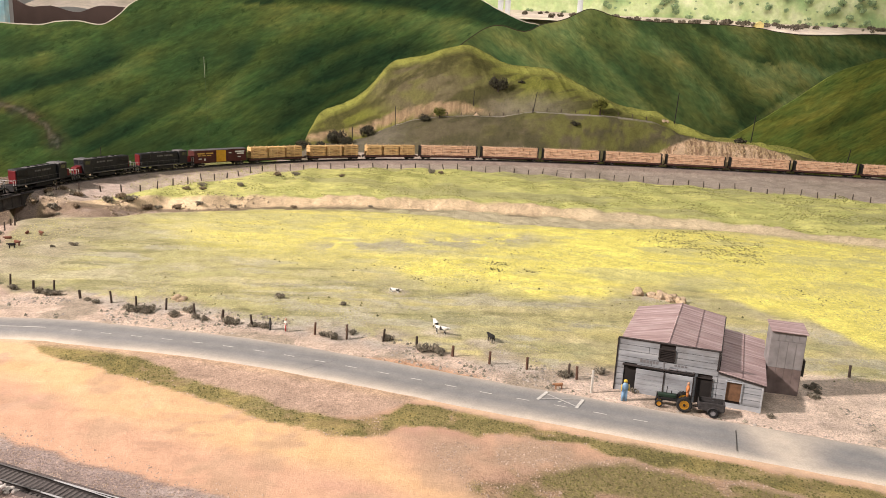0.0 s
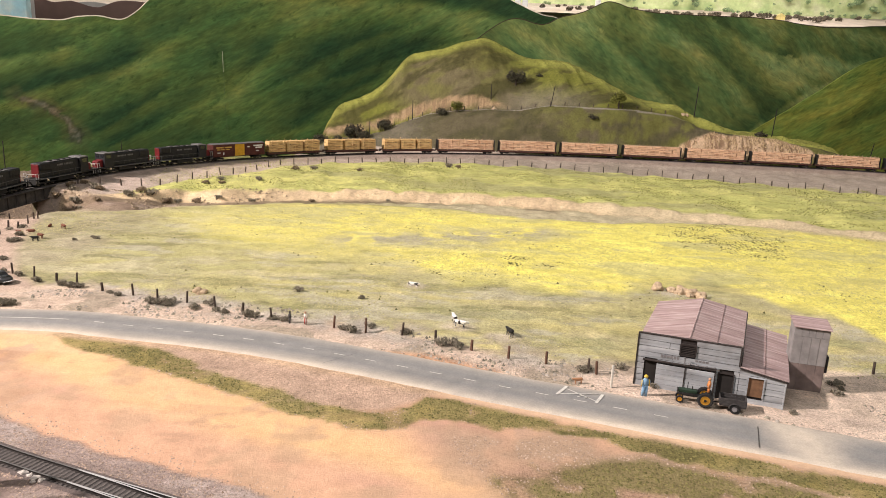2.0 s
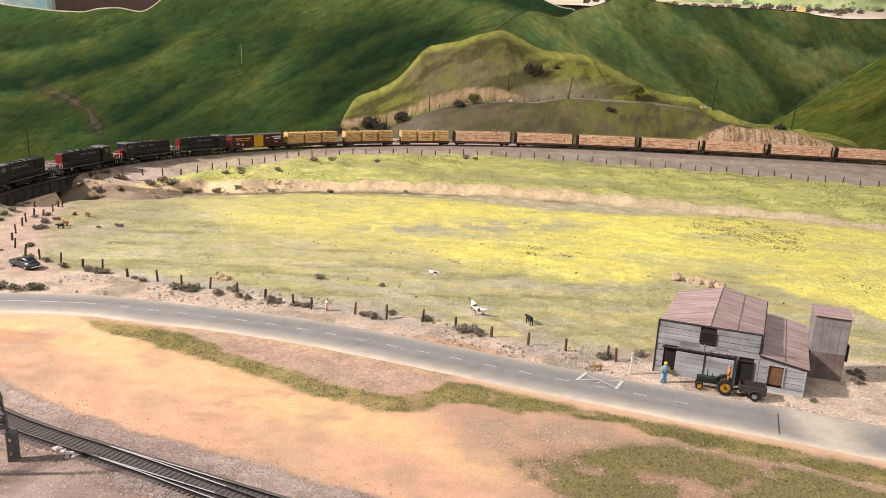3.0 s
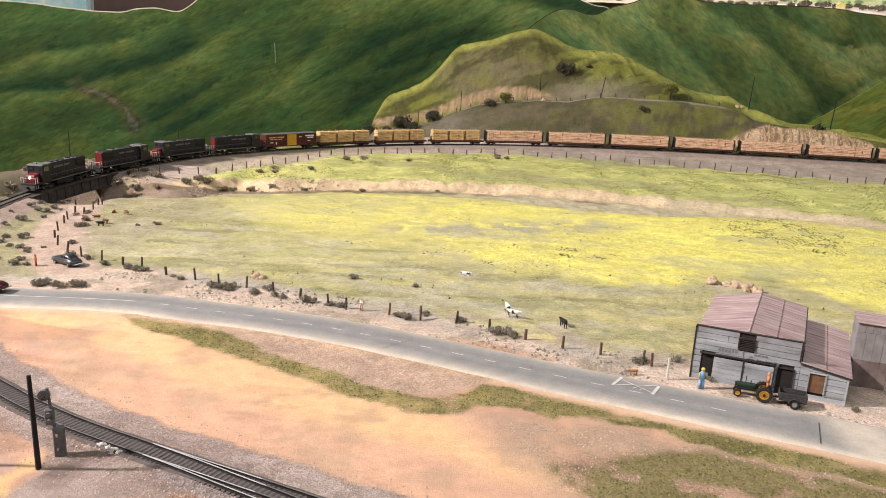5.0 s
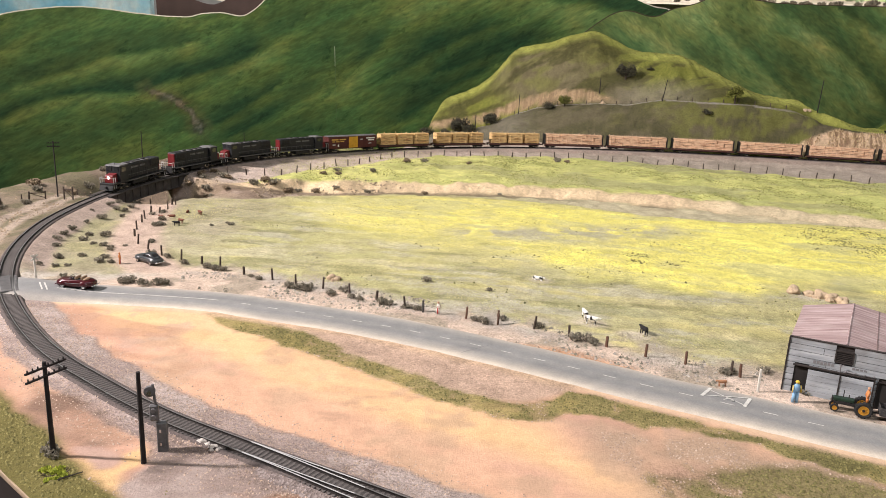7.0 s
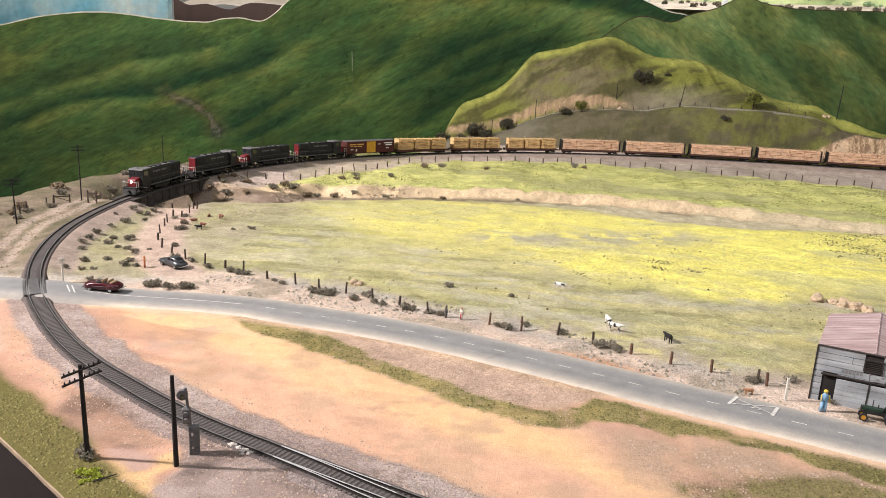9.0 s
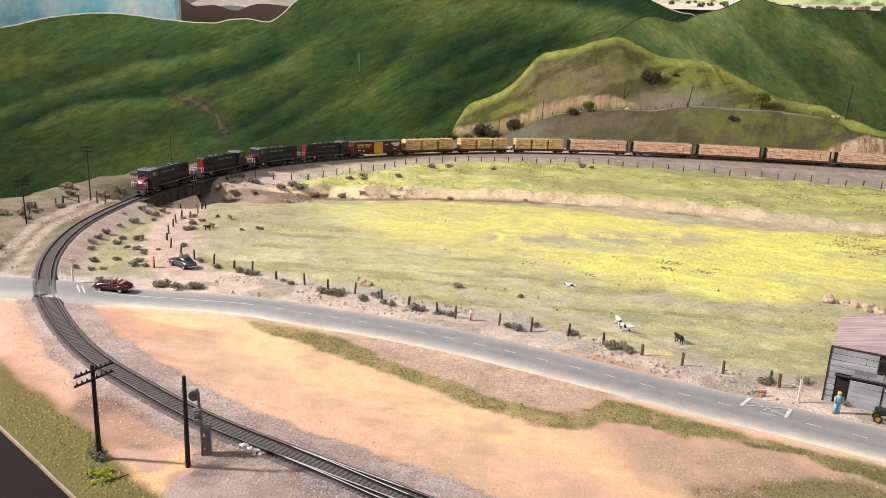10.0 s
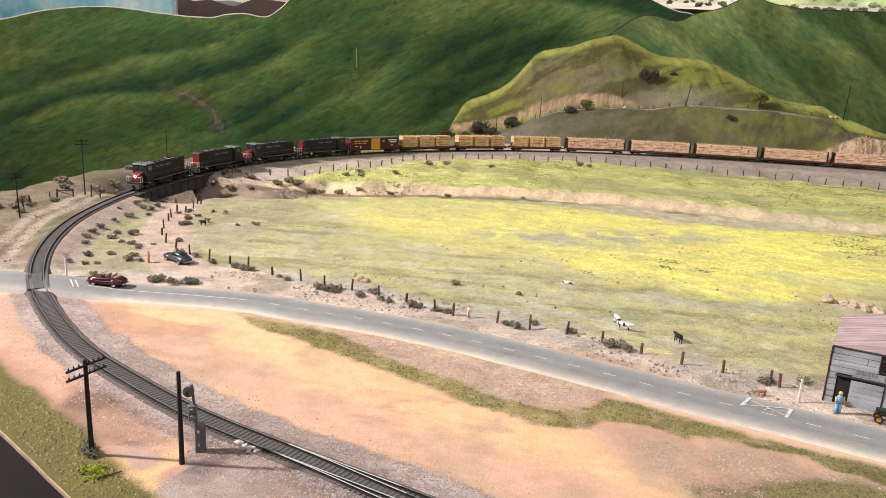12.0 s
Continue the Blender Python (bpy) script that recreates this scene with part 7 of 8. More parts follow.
BEHIND = BEHIND[(BEHIND[:, 1] > 1.35) & (BEHIND[:, 1] < 2.1) & (BEHIND[:, 0] < -0.8)][::26]
fence([(-1.117, 1.256), (-1.117, 1.276), (-1.116, 1.199), (-1.112, 1.178)], 0.016, 0.0017, "old leaning posts in the rough beyond the track", 31, lean=0.12)
fence([(p[0] - 0.075 - 0.01 * (p[1] < 1.6), p[1] + 0.035) for p in BEHIND], 0.0165, 0.0019, "fence posts behind the far side of the track", 8)
fence([(x, float(np.interp(x, BENCH[:, 0], BENCH[:, 1])) - 0.012) for x in np.arange(-0.3, 0.86, 0.058)], 0.016, 0.0019, "posts along the track bench on the hill", 9)


# ---- poles ----
POLE_WOOD = painted("black_pole_wood", (0.022, 0.018, 0.017, 1), 0.85, 0.3, 200)


def utility_pole(x, y, h, arms, label, lean=(0, 0), r=0.0016, turn=0, span=0.024):
    p = thing("utility_pole", ground_pose(x, y, turn, -0.001) @ Euler((lean[0], lean[1], 0)).to_matrix().to_4x4(), label, "utility pole", "utility poles")
    part("pole", rod(bmesh.new(), (0, 0, -0.003), (0, 0, h), r, r * 0.72, 8), POLE_WOOD, p)
    for k in range(arms):
        z = h - 0.004 - 0.0075 * k
        arm = part("crossarm", box(bmesh.new(), -span / 2, span / 2, -0.0021, -0.0008, z - 0.0008, z + 0.0008), POLE_WOOD, p)
        for j in range(8):
            xx = -span / 2 + span * (j + 0.5) / 8
            bm = bmesh.new()
            rod(bm, (xx, -0.0014, z + 0.0006), (xx, -0.0014, z + 0.0028), 0.0007, 0.0005, 6)
            part("insulator", bm, POLE_WOOD, arm)
    return p


utility_pole(-0.3715, 0.4625, 0.081, 0, "bare black pole beside the near track", (0, 0.0), 0.0022)
utility_pole(-0.4472, 0.4560, 0.084, 2, "black pole with two crossarms and insulators", (0, 0), 0.0022, 75, 0.036)
utility_pole(-1.0684, 1.117, 0.086, 2, "dark pole with two crossarms beyond the track", (0, -0.02), 0.0014, 45, 0.026)
utility_pole(-1.085, 1.322, 0.118, 2, "tall dark pole with two crossarms beyond the track", (0, 0.0), 0.0014, 35, 0.024)
utility_pole(-1.178, 1.794, 0.09, 0, "thin dark pole beyond the track", r=0.0014)
utility_pole(-1.02, 2.1, 0.06, 0, "thin dark pole beyond the track", r=0.0014)
utility_pole(-0.2235, 3.0, 0.082, 0, "thin dark pole on the hill", r=0.0019)
utility_pole(-0.4, 3.0, 0.06, 0, "thin dark pole on the hill", r=0.0019)
utility_pole(0.098, 3.03, 0.062, 0, "thin dark pole on the hill", r=0.0019)
utility_pole(0.338, 2.955, 0.085, 0, "leaning dark pole on the hill", (0, 0.14), 0.0019)
utility_pole(0.93, 3.0, 0.125, 0, "tall dark pole on the hill", (0, 0.04), 0.0021)
utility_pole(1.255, 3.0, 0.115, 0, "tall dark pole on the hill", (0, 0.05), 0.0021)
utility_pole(1.62, 2.93, 0.12, 0, "leaning dark pole beside the far track", (0, 0.12), 0.0021)


# ---- railway and roadside fixtures ----
POST_WHITE = painted("chalky_white_wood", (0.66, 0.62, 0.54, 1), 0.8, 0.15, 300)
SIGNAL_GREY = painted("signal_grey", (0.13, 0.125, 0.125, 1), 0.6, 0.3, 200)


def build_signal():
    s = thing("signal", ground_pose(-0.364, 0.486, 20), "grey trackside signal with round hoods and a relay box", "signal")
    part("relay_box", box(bmesh.new(), -0.0075, 0.0005, -0.0032, 0.0032, -0.001, 0.026, 0.0006), SIGNAL_GREY, s)
    part("mast", rod(bmesh.new(), (-0.004, 0, 0), (-0.009, 0.0, 0.06), 0.0012, n=8), SIGNAL_GREY, s)
    head = part("head", box(bmesh.new(), -0.0125, -0.0055, -0.0025, 0.0025, 0.028, 0.042, 0.001), SIGNAL_GREY, s)
    for z in (0.032, 0.038):
        part("lens", rod(bmesh.new(), (-0.009, -0.0022, z), (-0.009, -0.0045, z), 0.0019, n=12), GREY_STEEL, head)
    top = part("disc", rod(bmesh.new(), (-0.0115, -0.0015, 0.054), (-0.0115, 0.0015, 0.054), 0.0045, n=20), SIGNAL_GREY, s)
    part("lens", rod(bmesh.new(), (-0.0115, -0.0014, 0.054), (-0.0115, -0.004, 0.054), 0.0018, n=12), CHROME, top)
    for z in (0.006, 0.018):
        part("hinge", box(bmesh.new(), -0.005, -0.0035, -0.0042, -0.0034, z, z + 0.003), CHROME, s)


build_signal()


def white_post(x, y, h, label, board=False, turn=0):
    p = thing("marker_post", ground_pose(x, y, turn), label, "post", "white marker posts")
    part("shaft", box(bmesh.new(), -0.0011, 0.0011, -0.0011, 0.0011, -0.003, h, 0.0003), POST_WHITE, p)
    if board:
        for a in (40, -40):
            part("cross_board", box(bmesh.new(), -0.006, 0.006, -0.0018, -0.0012, -0.001, 0.001, m=Matrix.Translation((0, 0, h - 0.004)) @ Matrix.Rotation(radians(a), 4, "Y")), POST_WHITE, p)


white_post(0.1715, 0.7355, 0.026, "chalk-white wooden post beside the road")
white_post(-0.7850, 0.8690, 0.037, "white crossing sign post beside the track", True, 60)
white_post(-0.845, 0.765, 0.02, "dark stained post before the crossing", False)
bar("crossing_bar", (0.1217, 0.7283), (0.1084, 0.7069), 0.0017, "white painted bar of the crossing sign")
bar("crossing_bar", (0.1583, 0.7125), (0.1472, 0.6907), 0.0017, "white painted bar of the crossing sign")
bar("crossing_cross", (0.1209, 0.7223), (0.1473, 0.6953), 0.0007, "thin white painted cross on the road")
bar("crossing_cross", (0.111, 0.7088), (0.1564, 0.7129), 0.0007, "thin white painted cross on the road")
bar("crossing_letter", (0.1294, 0.7028), (0.1352, 0.7067), 0.0006, "short white painted letter bar")
bar("crossing_letter", (0.136, 0.7004), (0.1417, 0.7034), 0.0006, "short white painted letter bar")
CRACK = painted("faint_crack", (0.135, 0.132, 0.128, 1), 0.9, 0.3, 300)
JOINT = painted("dark_joint", (0.06, 0.055, 0.05, 1), 0.9, 0.3, 300)
bar("expansion_joint", (0.301, 0.657), (0.2855, 0.614), 0.0004, "thin dark expansion joint across the road").data.materials[0] = JOINT
for a, b in (((-0.1520, 0.7550), (-0.1360, 0.7720)), ((-0.1360, 0.7720), (-0.1180, 0.7910))):
    bar("road_crack", a, b, 0.00028, "faint dark crack across the lane").data.materials[0] = CRACK
bar("stop_bar", (-0.7585, 0.8425), (-0.7335, 0.8155), 0.001, "white stop bar before the crossing")
bar("stop_bar", (-0.752, 0.844), (-0.727, 0.817), 0.001, "white stop bar before the crossing")


def build_gate(x, y, turn, size, label):
    g = thing("field_gate", ground_pose(x, y, turn) @ Matrix.Diagonal((size, 1, 0.85 + 0.5 * (size < 0.7), 1)), label, "gate", "gates beyond the track")
    for x in (-0.016, 0.016):
        part("post", box(bmesh.new(), x - 0.0014, x + 0.0014, -0.0014, 0.0014, -0.003, 0.02), POST, g)
    part("rail", box(bmesh.new(), -0.017, 0.017, -0.0008, 0.0008, 0.0145, 0.0168), POST, g)
    part("brace", rod(bmesh.new(), (-0.016, 0, 0.016), (0.016, 0, 0.003), 0.0008, n=5), POST, g)


build_gate(-1.0495, 1.3075, 2, 0.6, "low dark wooden gate beyond the track")
build_gate(-1.103, 1.285, 40, 0.9, "old dark rail fence section beyond the track")


# ---- bushes, trees, stones ----
def leaf_material(name, low, high):
    s = Shader(name, 0.9, 0, 0.1)
    r = s.t.nodes.new("ShaderNodeNewGeometry").outputs["Random Per Island"]
    n = s.noise(300, 3)
    s.color(s.mix(s.ramp(r, (0, low), (1, high)), s.ramp(n, (0.3, grey(0.7)), (0.7, grey(1.15))), "MULTIPLY", 0.8))
    return s.m


SAGE = leaf_material("sage_grey", (0.115, 0.102, 0.076, 1), (0.31, 0.272, 0.205, 1))
DRY = leaf_material("dry_brush", (0.12, 0.088, 0.055, 1), (0.32, 0.245, 0.165, 1))
OAK = leaf_material("oak_green", (0.022, 0.03, 0.012, 1), (0.1, 0.11, 0.035, 1))
LEAF_GREEN = leaf_material("leaf_green", (0.05, 0.06, 0.014, 1), (0.2, 0.2, 0.05, 1))
DARK_OAK = leaf_material("dark_oak", (0.025, 0.025, 0.018, 1), (0.1, 0.092, 0.06, 1))
TWIG = painted("twig_bark", (0.06, 0.045, 0.035, 1), 0.9, 0.3, 300)


def clump_bm(seed, r, flat, count, lobes, size):
    """Many small leaf tufts on a few lobes, with gaps."""
    rng = random.Random(seed)
    bm = bmesh.new()
    centres = [(rng.uniform(-0.62, 0.62) * r, rng.uniform(-0.62, 0.62) * r, rng.uniform(0.3, 0.85) * r * flat, rng.uniform(0.35, 0.6) * r) for _ in range(lobes)]
    for _ in range(count):
        cx, cy, cz, cr = rng.choice(centres)
        d = Vector((rng.gauss(0, 1), rng.gauss(0, 1), rng.gauss(0.2, 0.8))).normalized() * cr * rng.uniform(0.6, 1.05)
        p = Vector((cx + d.x, cy + d.y, max(cz + d.z * flat, 0.05 * r)))
        q = size * rng.uniform(0.6, 1.3)
        m = Matrix.Translation(p) @ Euler((rng.uniform(0, 6), rng.uniform(0, 6), rng.uniform(0, 6))).to_matrix().to_4x4()
        v = [bm.verts.new(m @ Vector(c)) for c in ((-q, -q * 0.5, 0), (q, -q * 0.6, q * 0.2), (q * 0.2, q, 0), (0, 0, q * 0.8))]
        for f in ((0, 2, 1), (0, 1, 3), (1, 2, 3), (2, 0, 3)):
            bm.faces.new([v[i] for i in f])
    return bm


def bush(seed, r, material, label, flat=0.75, lobes=5, count=170, name="bush", category="bush", group="scrub bushes"):
    b = thing(name, Matrix(), label, category, group)
    part("foliage", clump_bm(seed, r, flat, count, lobes, r * 0.15), material, b)
    bm = bmesh.new()
    rng = random.Random(seed + 50)
    for _ in range(6):
        a = rng.uniform(0, 6.28)
        rod(bm, (0, 0, -0.1 * r), (math.cos(a) * r * 0.6, math.sin(a) * r * 0.6, r * flat * rng.uniform(0.5, 1)), r * 0.06, r * 0.03, 4)
    part("stem_base", bm, TWIG, b)
    return b


def scatter(kinds, places, seed):
    """Copies of the given bushes at x, y and size."""
    rng = random.Random(seed)
    for n, (x, y, s) in enumerate(places):
        k = kinds[n % len(kinds)]
        m = Matrix.Translation((x, y, spot_height(x, y) - 0.0006)) @ Matrix.Rotation(rng.uniform(0, 6.28), 4, "Z") @ Matrix.Scale(s, 4)
        s *= 1.05
        if n >= len(kinds):
            c = copy_thing(k, m)
            c.scale = (s, s, s * rng.uniform(0.85, 1.1))
        else:
            k.matrix_basis = m


SAGES = [bush(n, 0.009, SAGE, "grey-green sagebrush clump on sandy soil") for n in (1, 2, 3, 4)]
scatter(SAGES, [(-0.959, 1.307, 1), (-0.957, 1.341, 0.9), (-0.968, 1.42, 0.9), (-0.937, 1.298, 0.8), (-0.912, 1.274, 0.7), (-0.926, 1.308, 0.9), (-0.93, 1.339, 0.9), (-0.924, 1.233, 1.1), (-0.957, 1.25, 0.5),
    (-0.925, 1.187, 0.8), (-0.914, 1.128, 0.9), (-0.903, 1.09, 0.9), (-0.895, 1.063, 0.9), (-0.873, 1.034, 0.95), (-0.872, 1.115, 0.9), (-0.86, 1.086, 0.9), (-0.848, 1.122, 1.1), (-0.829, 1.068, 0.7), (-0.807, 1.06, 0.8),
    (-0.789, 1.05, 0.7), (-0.779, 1.039, 0.6), (-0.829, 0.975, 1.05), (-0.799, 0.992, 0.8), (-0.759, 0.975, 1), (-0.761, 0.995, 0.8), (-0.738, 0.975, 0.8), (-0.801, 0.931, 0.6), (-0.785, 0.94, 0.6), (-0.755, 0.889, 0.6),
    (-0.831, 0.931, 0.7), (-0.661, 0.89, 1.1), (-0.651, 0.894, 1.1), (-0.63, 0.891, 1.1), (-0.614, 0.894, 1.2), (-0.603, 0.899, 1), (-0.773, 1.071, 0.5), (-0.866, 1.312, 0.7), (-0.854, 1.339, 1), (-0.825, 1.276, 1),
    (-0.81, 1.231, 1), (-0.803, 1.239, 0.9), (-0.748, 1.106, 1), (-0.705, 1.036, 0.9), (-0.674, 1.029, 0.8), (-0.97, 1.437, 0.8), (-0.631, 1.003, 0.9),
    (-0.585, 0.992, 0.9), (-0.57, 0.988, 1.0), (-0.556, 0.985, 0.9), (-0.5, 0.965, 0.7),
    (-0.485, 0.958, 0.7), (-0.43, 0.936, 1.0), (-0.415, 0.932, 1.1), (-0.402, 0.926, 0.9), (-0.4, 0.94, 0.8), (-0.362, 0.922, 0.9), (-0.345, 0.94, 0.9), (-0.328, 0.912, 0.9),
    (-0.315, 0.908, 0.7), (-0.283, 0.904, 1.0), (-0.27, 0.9, 0.8), (-0.243, 0.897, 1.0), (-0.23, 0.893, 0.8), (-0.138, 0.867, 1.0), (-0.148, 0.872, 0.8), (-0.112, 0.888, 0.8),
    (-0.066, 0.866, 0.9), (-0.018, 0.838, 1.1), (-0.006, 0.834, 1.0), (0.004, 0.831, 1.0), (0.147, 0.776, 1.0), (0.154, 0.782, 0.8), (0.19, 0.79, 0.9), (0.245, 0.736, 0.9),
    (0.22, 0.742, 0.8), (0.43, 0.775, 0.65), (0.442, 0.778, 0.7), (0.436, 0.765, 0.6), (0.424, 0.748, 0.8), (0.352, 0.694, 0.5),
    (-0.240, 1.018, 0.8), (-0.144, 1.0, 0.7), (-0.68, 1.28, 0.7), (-0.69, 1.285, 0.6), (-0.71, 1.26, 0.6), (-0.448, 0.458, 0.9), (-0.455, 0.462, 0.8)], 11)
BRIGHT = leaf_material("bright_turf", (0.2, 0.24, 0.03, 1), (0.42, 0.44, 0.06, 1))
scatter([bush(15, 0.009, BRIGHT, "bright green turf clump at a pole foot", 0.35)], [(-0.434, 0.432, 1.0), (-0.424, 0.437, 0.8), (-0.428, 0.428, 0.6)], 13)
DRIES = [bush(n + 20, 0.011, DRY, "dry straw-coloured brush on the creek bank") for n in (1, 2)]
DARKS = [bush(n + 30, 0.011, SAGE, "dark low scrub by the creek") for n in (1, 2)]
scatter([DRIES[0], DARKS[0], DRIES[1], DARKS[1]], [(-0.945, 1.668, 1.3), (-0.93, 1.65, 1.1), (-0.935, 1.605, 1.5), (-0.915, 1.59, 1.2), (-0.95, 1.625, 1.3), (-0.91, 1.625, 1.2), (-0.93, 1.72, 1.0), (-0.9, 1.7, 1.3), (-0.885, 1.7, 1.1), (-0.82, 1.71, 1.3), (-0.8, 1.735, 1.2), (-0.775, 1.74, 1.3), (-0.745, 1.75, 1.4),
    (-0.72, 1.77, 1.1), (-0.68, 1.78, 1.1), (-0.63, 1.8, 0.9), (-0.85, 1.62, 0.9), (-0.88, 1.6, 0.8), (-0.7, 1.9, 0.9), (-0.68, 1.97, 1.1), (-0.66, 1.92, 0.9), (-0.58, 2.0, 1.0),
    (-0.52, 2.18, 1.2), (-0.47, 2.21, 1.1), (-0.33, 2.22, 1.0), (-0.05, 2.42, 1.3), (-0.02, 2.43, 0.9), (-0.55, 1.82, 0.9), (-0.4, 1.86, 0.8), (-0.2, 1.9, 0.7),
    (-1.133, 1.198, 0.9), (-1.109, 1.19, 0.8), (-1.118, 1.165, 0.9), (-1.09, 1.14, 0.8), (-1.1, 1.55, 1.2), (-1.14, 1.5, 1.2), (-1.12, 1.42, 1.3), (-1.16, 1.36, 1.2), (-1.2, 1.4, 1.5), (-1.18, 1.62, 1.1), (-1.15, 1.75, 1.1), (-1.1, 1.25, 1.1), (-1.13, 1.2, 1.2), (-1.15, 1.15, 1.0),
    (-1.1, 1.85, 1.1), (-1.02, 2.0, 1.0), (-1.0, 0.93, 1.0), (-1.01, 0.98, 1.2), (-0.86, 0.745, 0.9)], 12)


def stuff_clumps(name, n, seed, region, size, material, label, lift=0.0, tall=1.0):
    """A great many small tufts in one mesh, standing where the region allows."""
    rng = np.random.RandomState(seed)
    x, y = region(rng, n)
    z = ground_height(x, y) + lift
    q = size * rng.uniform(0.5, 1.5, len(x))
    shape = np.array([(-1, -0.6, -0.2), (1, -0.5, -0.2), (0.1, 1, -0.2), (0, 0, 1.1)])
    a = rng.uniform(0, 6.28, len(x))
    c, s = np.cos(a), np.sin(a)
    v = np.stack([np.stack([x + q * (c * p[0] - s * p[1]), y + q * (s * p[0] + c * p[1]), z + tall * q * p[2] * rng.uniform(0.5, 1.1, len(x))], 1) for p in shape], 1).reshape(-1, 3)
    k = np.arange(len(x))[:, None, None] * 4
    f = (k + np.array([(0, 1, 3), (1, 2, 3), (2, 0, 3)])[None]).reshape(-1, 3)
    me = bpy.data.meshes.new(name)
    me.vertices.add(len(v))
    me.vertices.foreach_set("co", v.ravel())
    me.loops.add(3 * len(f))
    me.loops.foreach_set("vertex_index", f.ravel())
    me.polygons.add(len(f))
    me.polygons.foreach_set("loop_start", np.arange(len(f)) * 3)
    me.update()
    me.materials.append(material)
    return tagged(new(name, me), label, "ground cover", kind="stuff")


def in_field(rng, n):
    x, y = rng.uniform(-0.85, 1.3, n), rng.uniform(0.8, 2.45, n)
    rd, rs, _ = line_field(x, y, ROAD[::6])
    near, far = np.interp(x, *CREEK_NEAR.T), np.interp(x, *CREEK_FAR.T)
    patch = fbm(x, y, 0.2, 201, 3)
    keep = (rs > 0) & (rd > 0.12 + 0.03 * rng.rand(n)) & ((y < near - 0.02) | (y > far + 0.01)) & (patch > rng.uniform(0.25, 0.6, n)) & (y < 2.5 - 0.1 * np.abs(x))
    keep &= ~((x > 0.17) & (x < 0.46) & (y < 0.93)) & ~((x < -0.5) & (y < 1.3))
    return x[keep], y[keep]


def on_verge(rng, n):
    x, y = rng.uniform(-0.6, 0.9, n), rng.uniform(0.5, 1.05, n)
    rd, rs, _ = line_field(x, y, ROAD[::6])
    keep = (rs > 0) & (rd > 0.04) & (rd < 0.125) & (fbm(x, y, 0.06, 203, 2) > rng.uniform(0.35, 0.65, n)) & ~((x > 0.19) & (x < 0.44) & (rd > 0.045))
    return x[keep], y[keep]


def by_track(rng, n):
    t = TRACK[rng.randint(0, len(TRACK) - 1, n)]
    x, y = t[:, 0] + rng.normal(0, 0.035, n), t[:, 1] + rng.normal(0, 0.035, n)
    d, _, _ = line_field(x, y, TRACK[::6])
    rd, _, _ = line_field(x, y, ROAD[::6])
    keep = (d > 0.0142) & (d < 0.066) & (rd > 0.05) & (y < 0.8 + 0.12 * rng.rand(n) ** 3) & (y > edge_y(x) + 0.01)
    return x[keep], y[keep]


def on_turf(rng, n):
    x, y = rng.uniform(-0.6, 0.5, n), rng.uniform(0.35, 0.82, n)
    tint = ground_tint(x, y, x * 0)[0]
    keep = (tint[:, 0] < 0.3) & (tint[:, 1] > tint[:, 0] * 0.78) & (y > edge_y(x) + 0.006)
    d, _, _ = line_field(x, y, TRACK[::6])
    return x[keep & (d > 0.04)], y[keep & (d > 0.04)]


TURF_TUFT = leaf_material("turf_tuft", (0.33, 0.305, 0.135, 1), (0.52, 0.48, 0.22, 1))
YELLOW_TUFT = leaf_material("yellow_flower_tuft", (0.52, 0.45, 0.1, 1), (0.78, 0.69, 0.19, 1))
DARK_TUFT = leaf_material("dark_tuft", (0.06, 0.06, 0.02, 1), (0.2, 0.18, 0.07, 1))
STRIP_TUFT = leaf_material("strip_tuft", (0.095, 0.086, 0.032, 1), (0.23, 0.2, 0.078, 1))
PEBBLE = leaf_material("pebble", (0.27, 0.225, 0.185, 1), (0.47, 0.395, 0.33, 1))
DULL_PEBBLE = leaf_material("dull_pebble", (0.24, 0.172, 0.128, 1), (0.49, 0.37, 0.285, 1))
stuff_clumps("field_tufts", 170000, 21, in_field, 0.0009, TURF_TUFT, "fine olive turf tufts across the field", 0.0002)


def yellow_part(rng, n):
    x, y = in_field(rng, n)
    low = np.interp(x, *YELLOW_EDGE.T)
    keep = (y > low - 0.01 + 0.06 * rng.rand(len(y))) & (x > -0.55) & (y < 1.8) & (fbm(x, y * 2.2, 0.3, 85, 4) > 0.42)
    return x[keep], y[keep]


stuff_clumps("yellow_tufts", 150000, 22, yellow_part, 0.0007, YELLOW_TUFT, "fine yellow flowering tufts in the field", 0.0002)


def in_clusters(rng, n):
    x, y = in_field(rng, n)
    keep = fbm(x, y * 1.6, 0.09, 231, 3) > rng.uniform(0.52, 0.7, len(x))
    xs, ys = [x[keep]], [y[keep]]
    # two dense drifts, and the dark fringe below the creek bed
    for count, outline in ((900, [(0.02, 1.29), (0.06, 1.215), (0.193, 1.226), (0.213, 1.28), (0.1, 1.325)]), (2600, [(0.49, 1.69), (0.651, 1.78), (0.74, 1.575), (0.66, 1.38), (0.559, 1.37), (0.52, 1.5), (0.446, 1.44)]),
            (500, [(-0.08, 1.2), (-0.02, 1.12), (0.02, 1.09), (0.03, 1.115), (-0.04, 1.175)])):
        o = np.array(outline)
        x, y = rng.uniform(o[:, 0].min(), o[:, 0].max(), count), rng.uniform(o[:, 1].min(), o[:, 1].max(), count)
        keep = inside(x, y, outline, 0.03) * fbm(x, y * 1.8, 0.05, 233, 3) > rng.uniform(0.36, 0.62, count)
        xs.append(x[keep])
        ys.append(y[keep])
    return np.concatenate(xs), np.concatenate(ys)


stuff_clumps("dark_tufts", 6000, 23, in_clusters, 0.0018, DARK_TUFT, "scattered dark green tufts in the field", 0.0002)


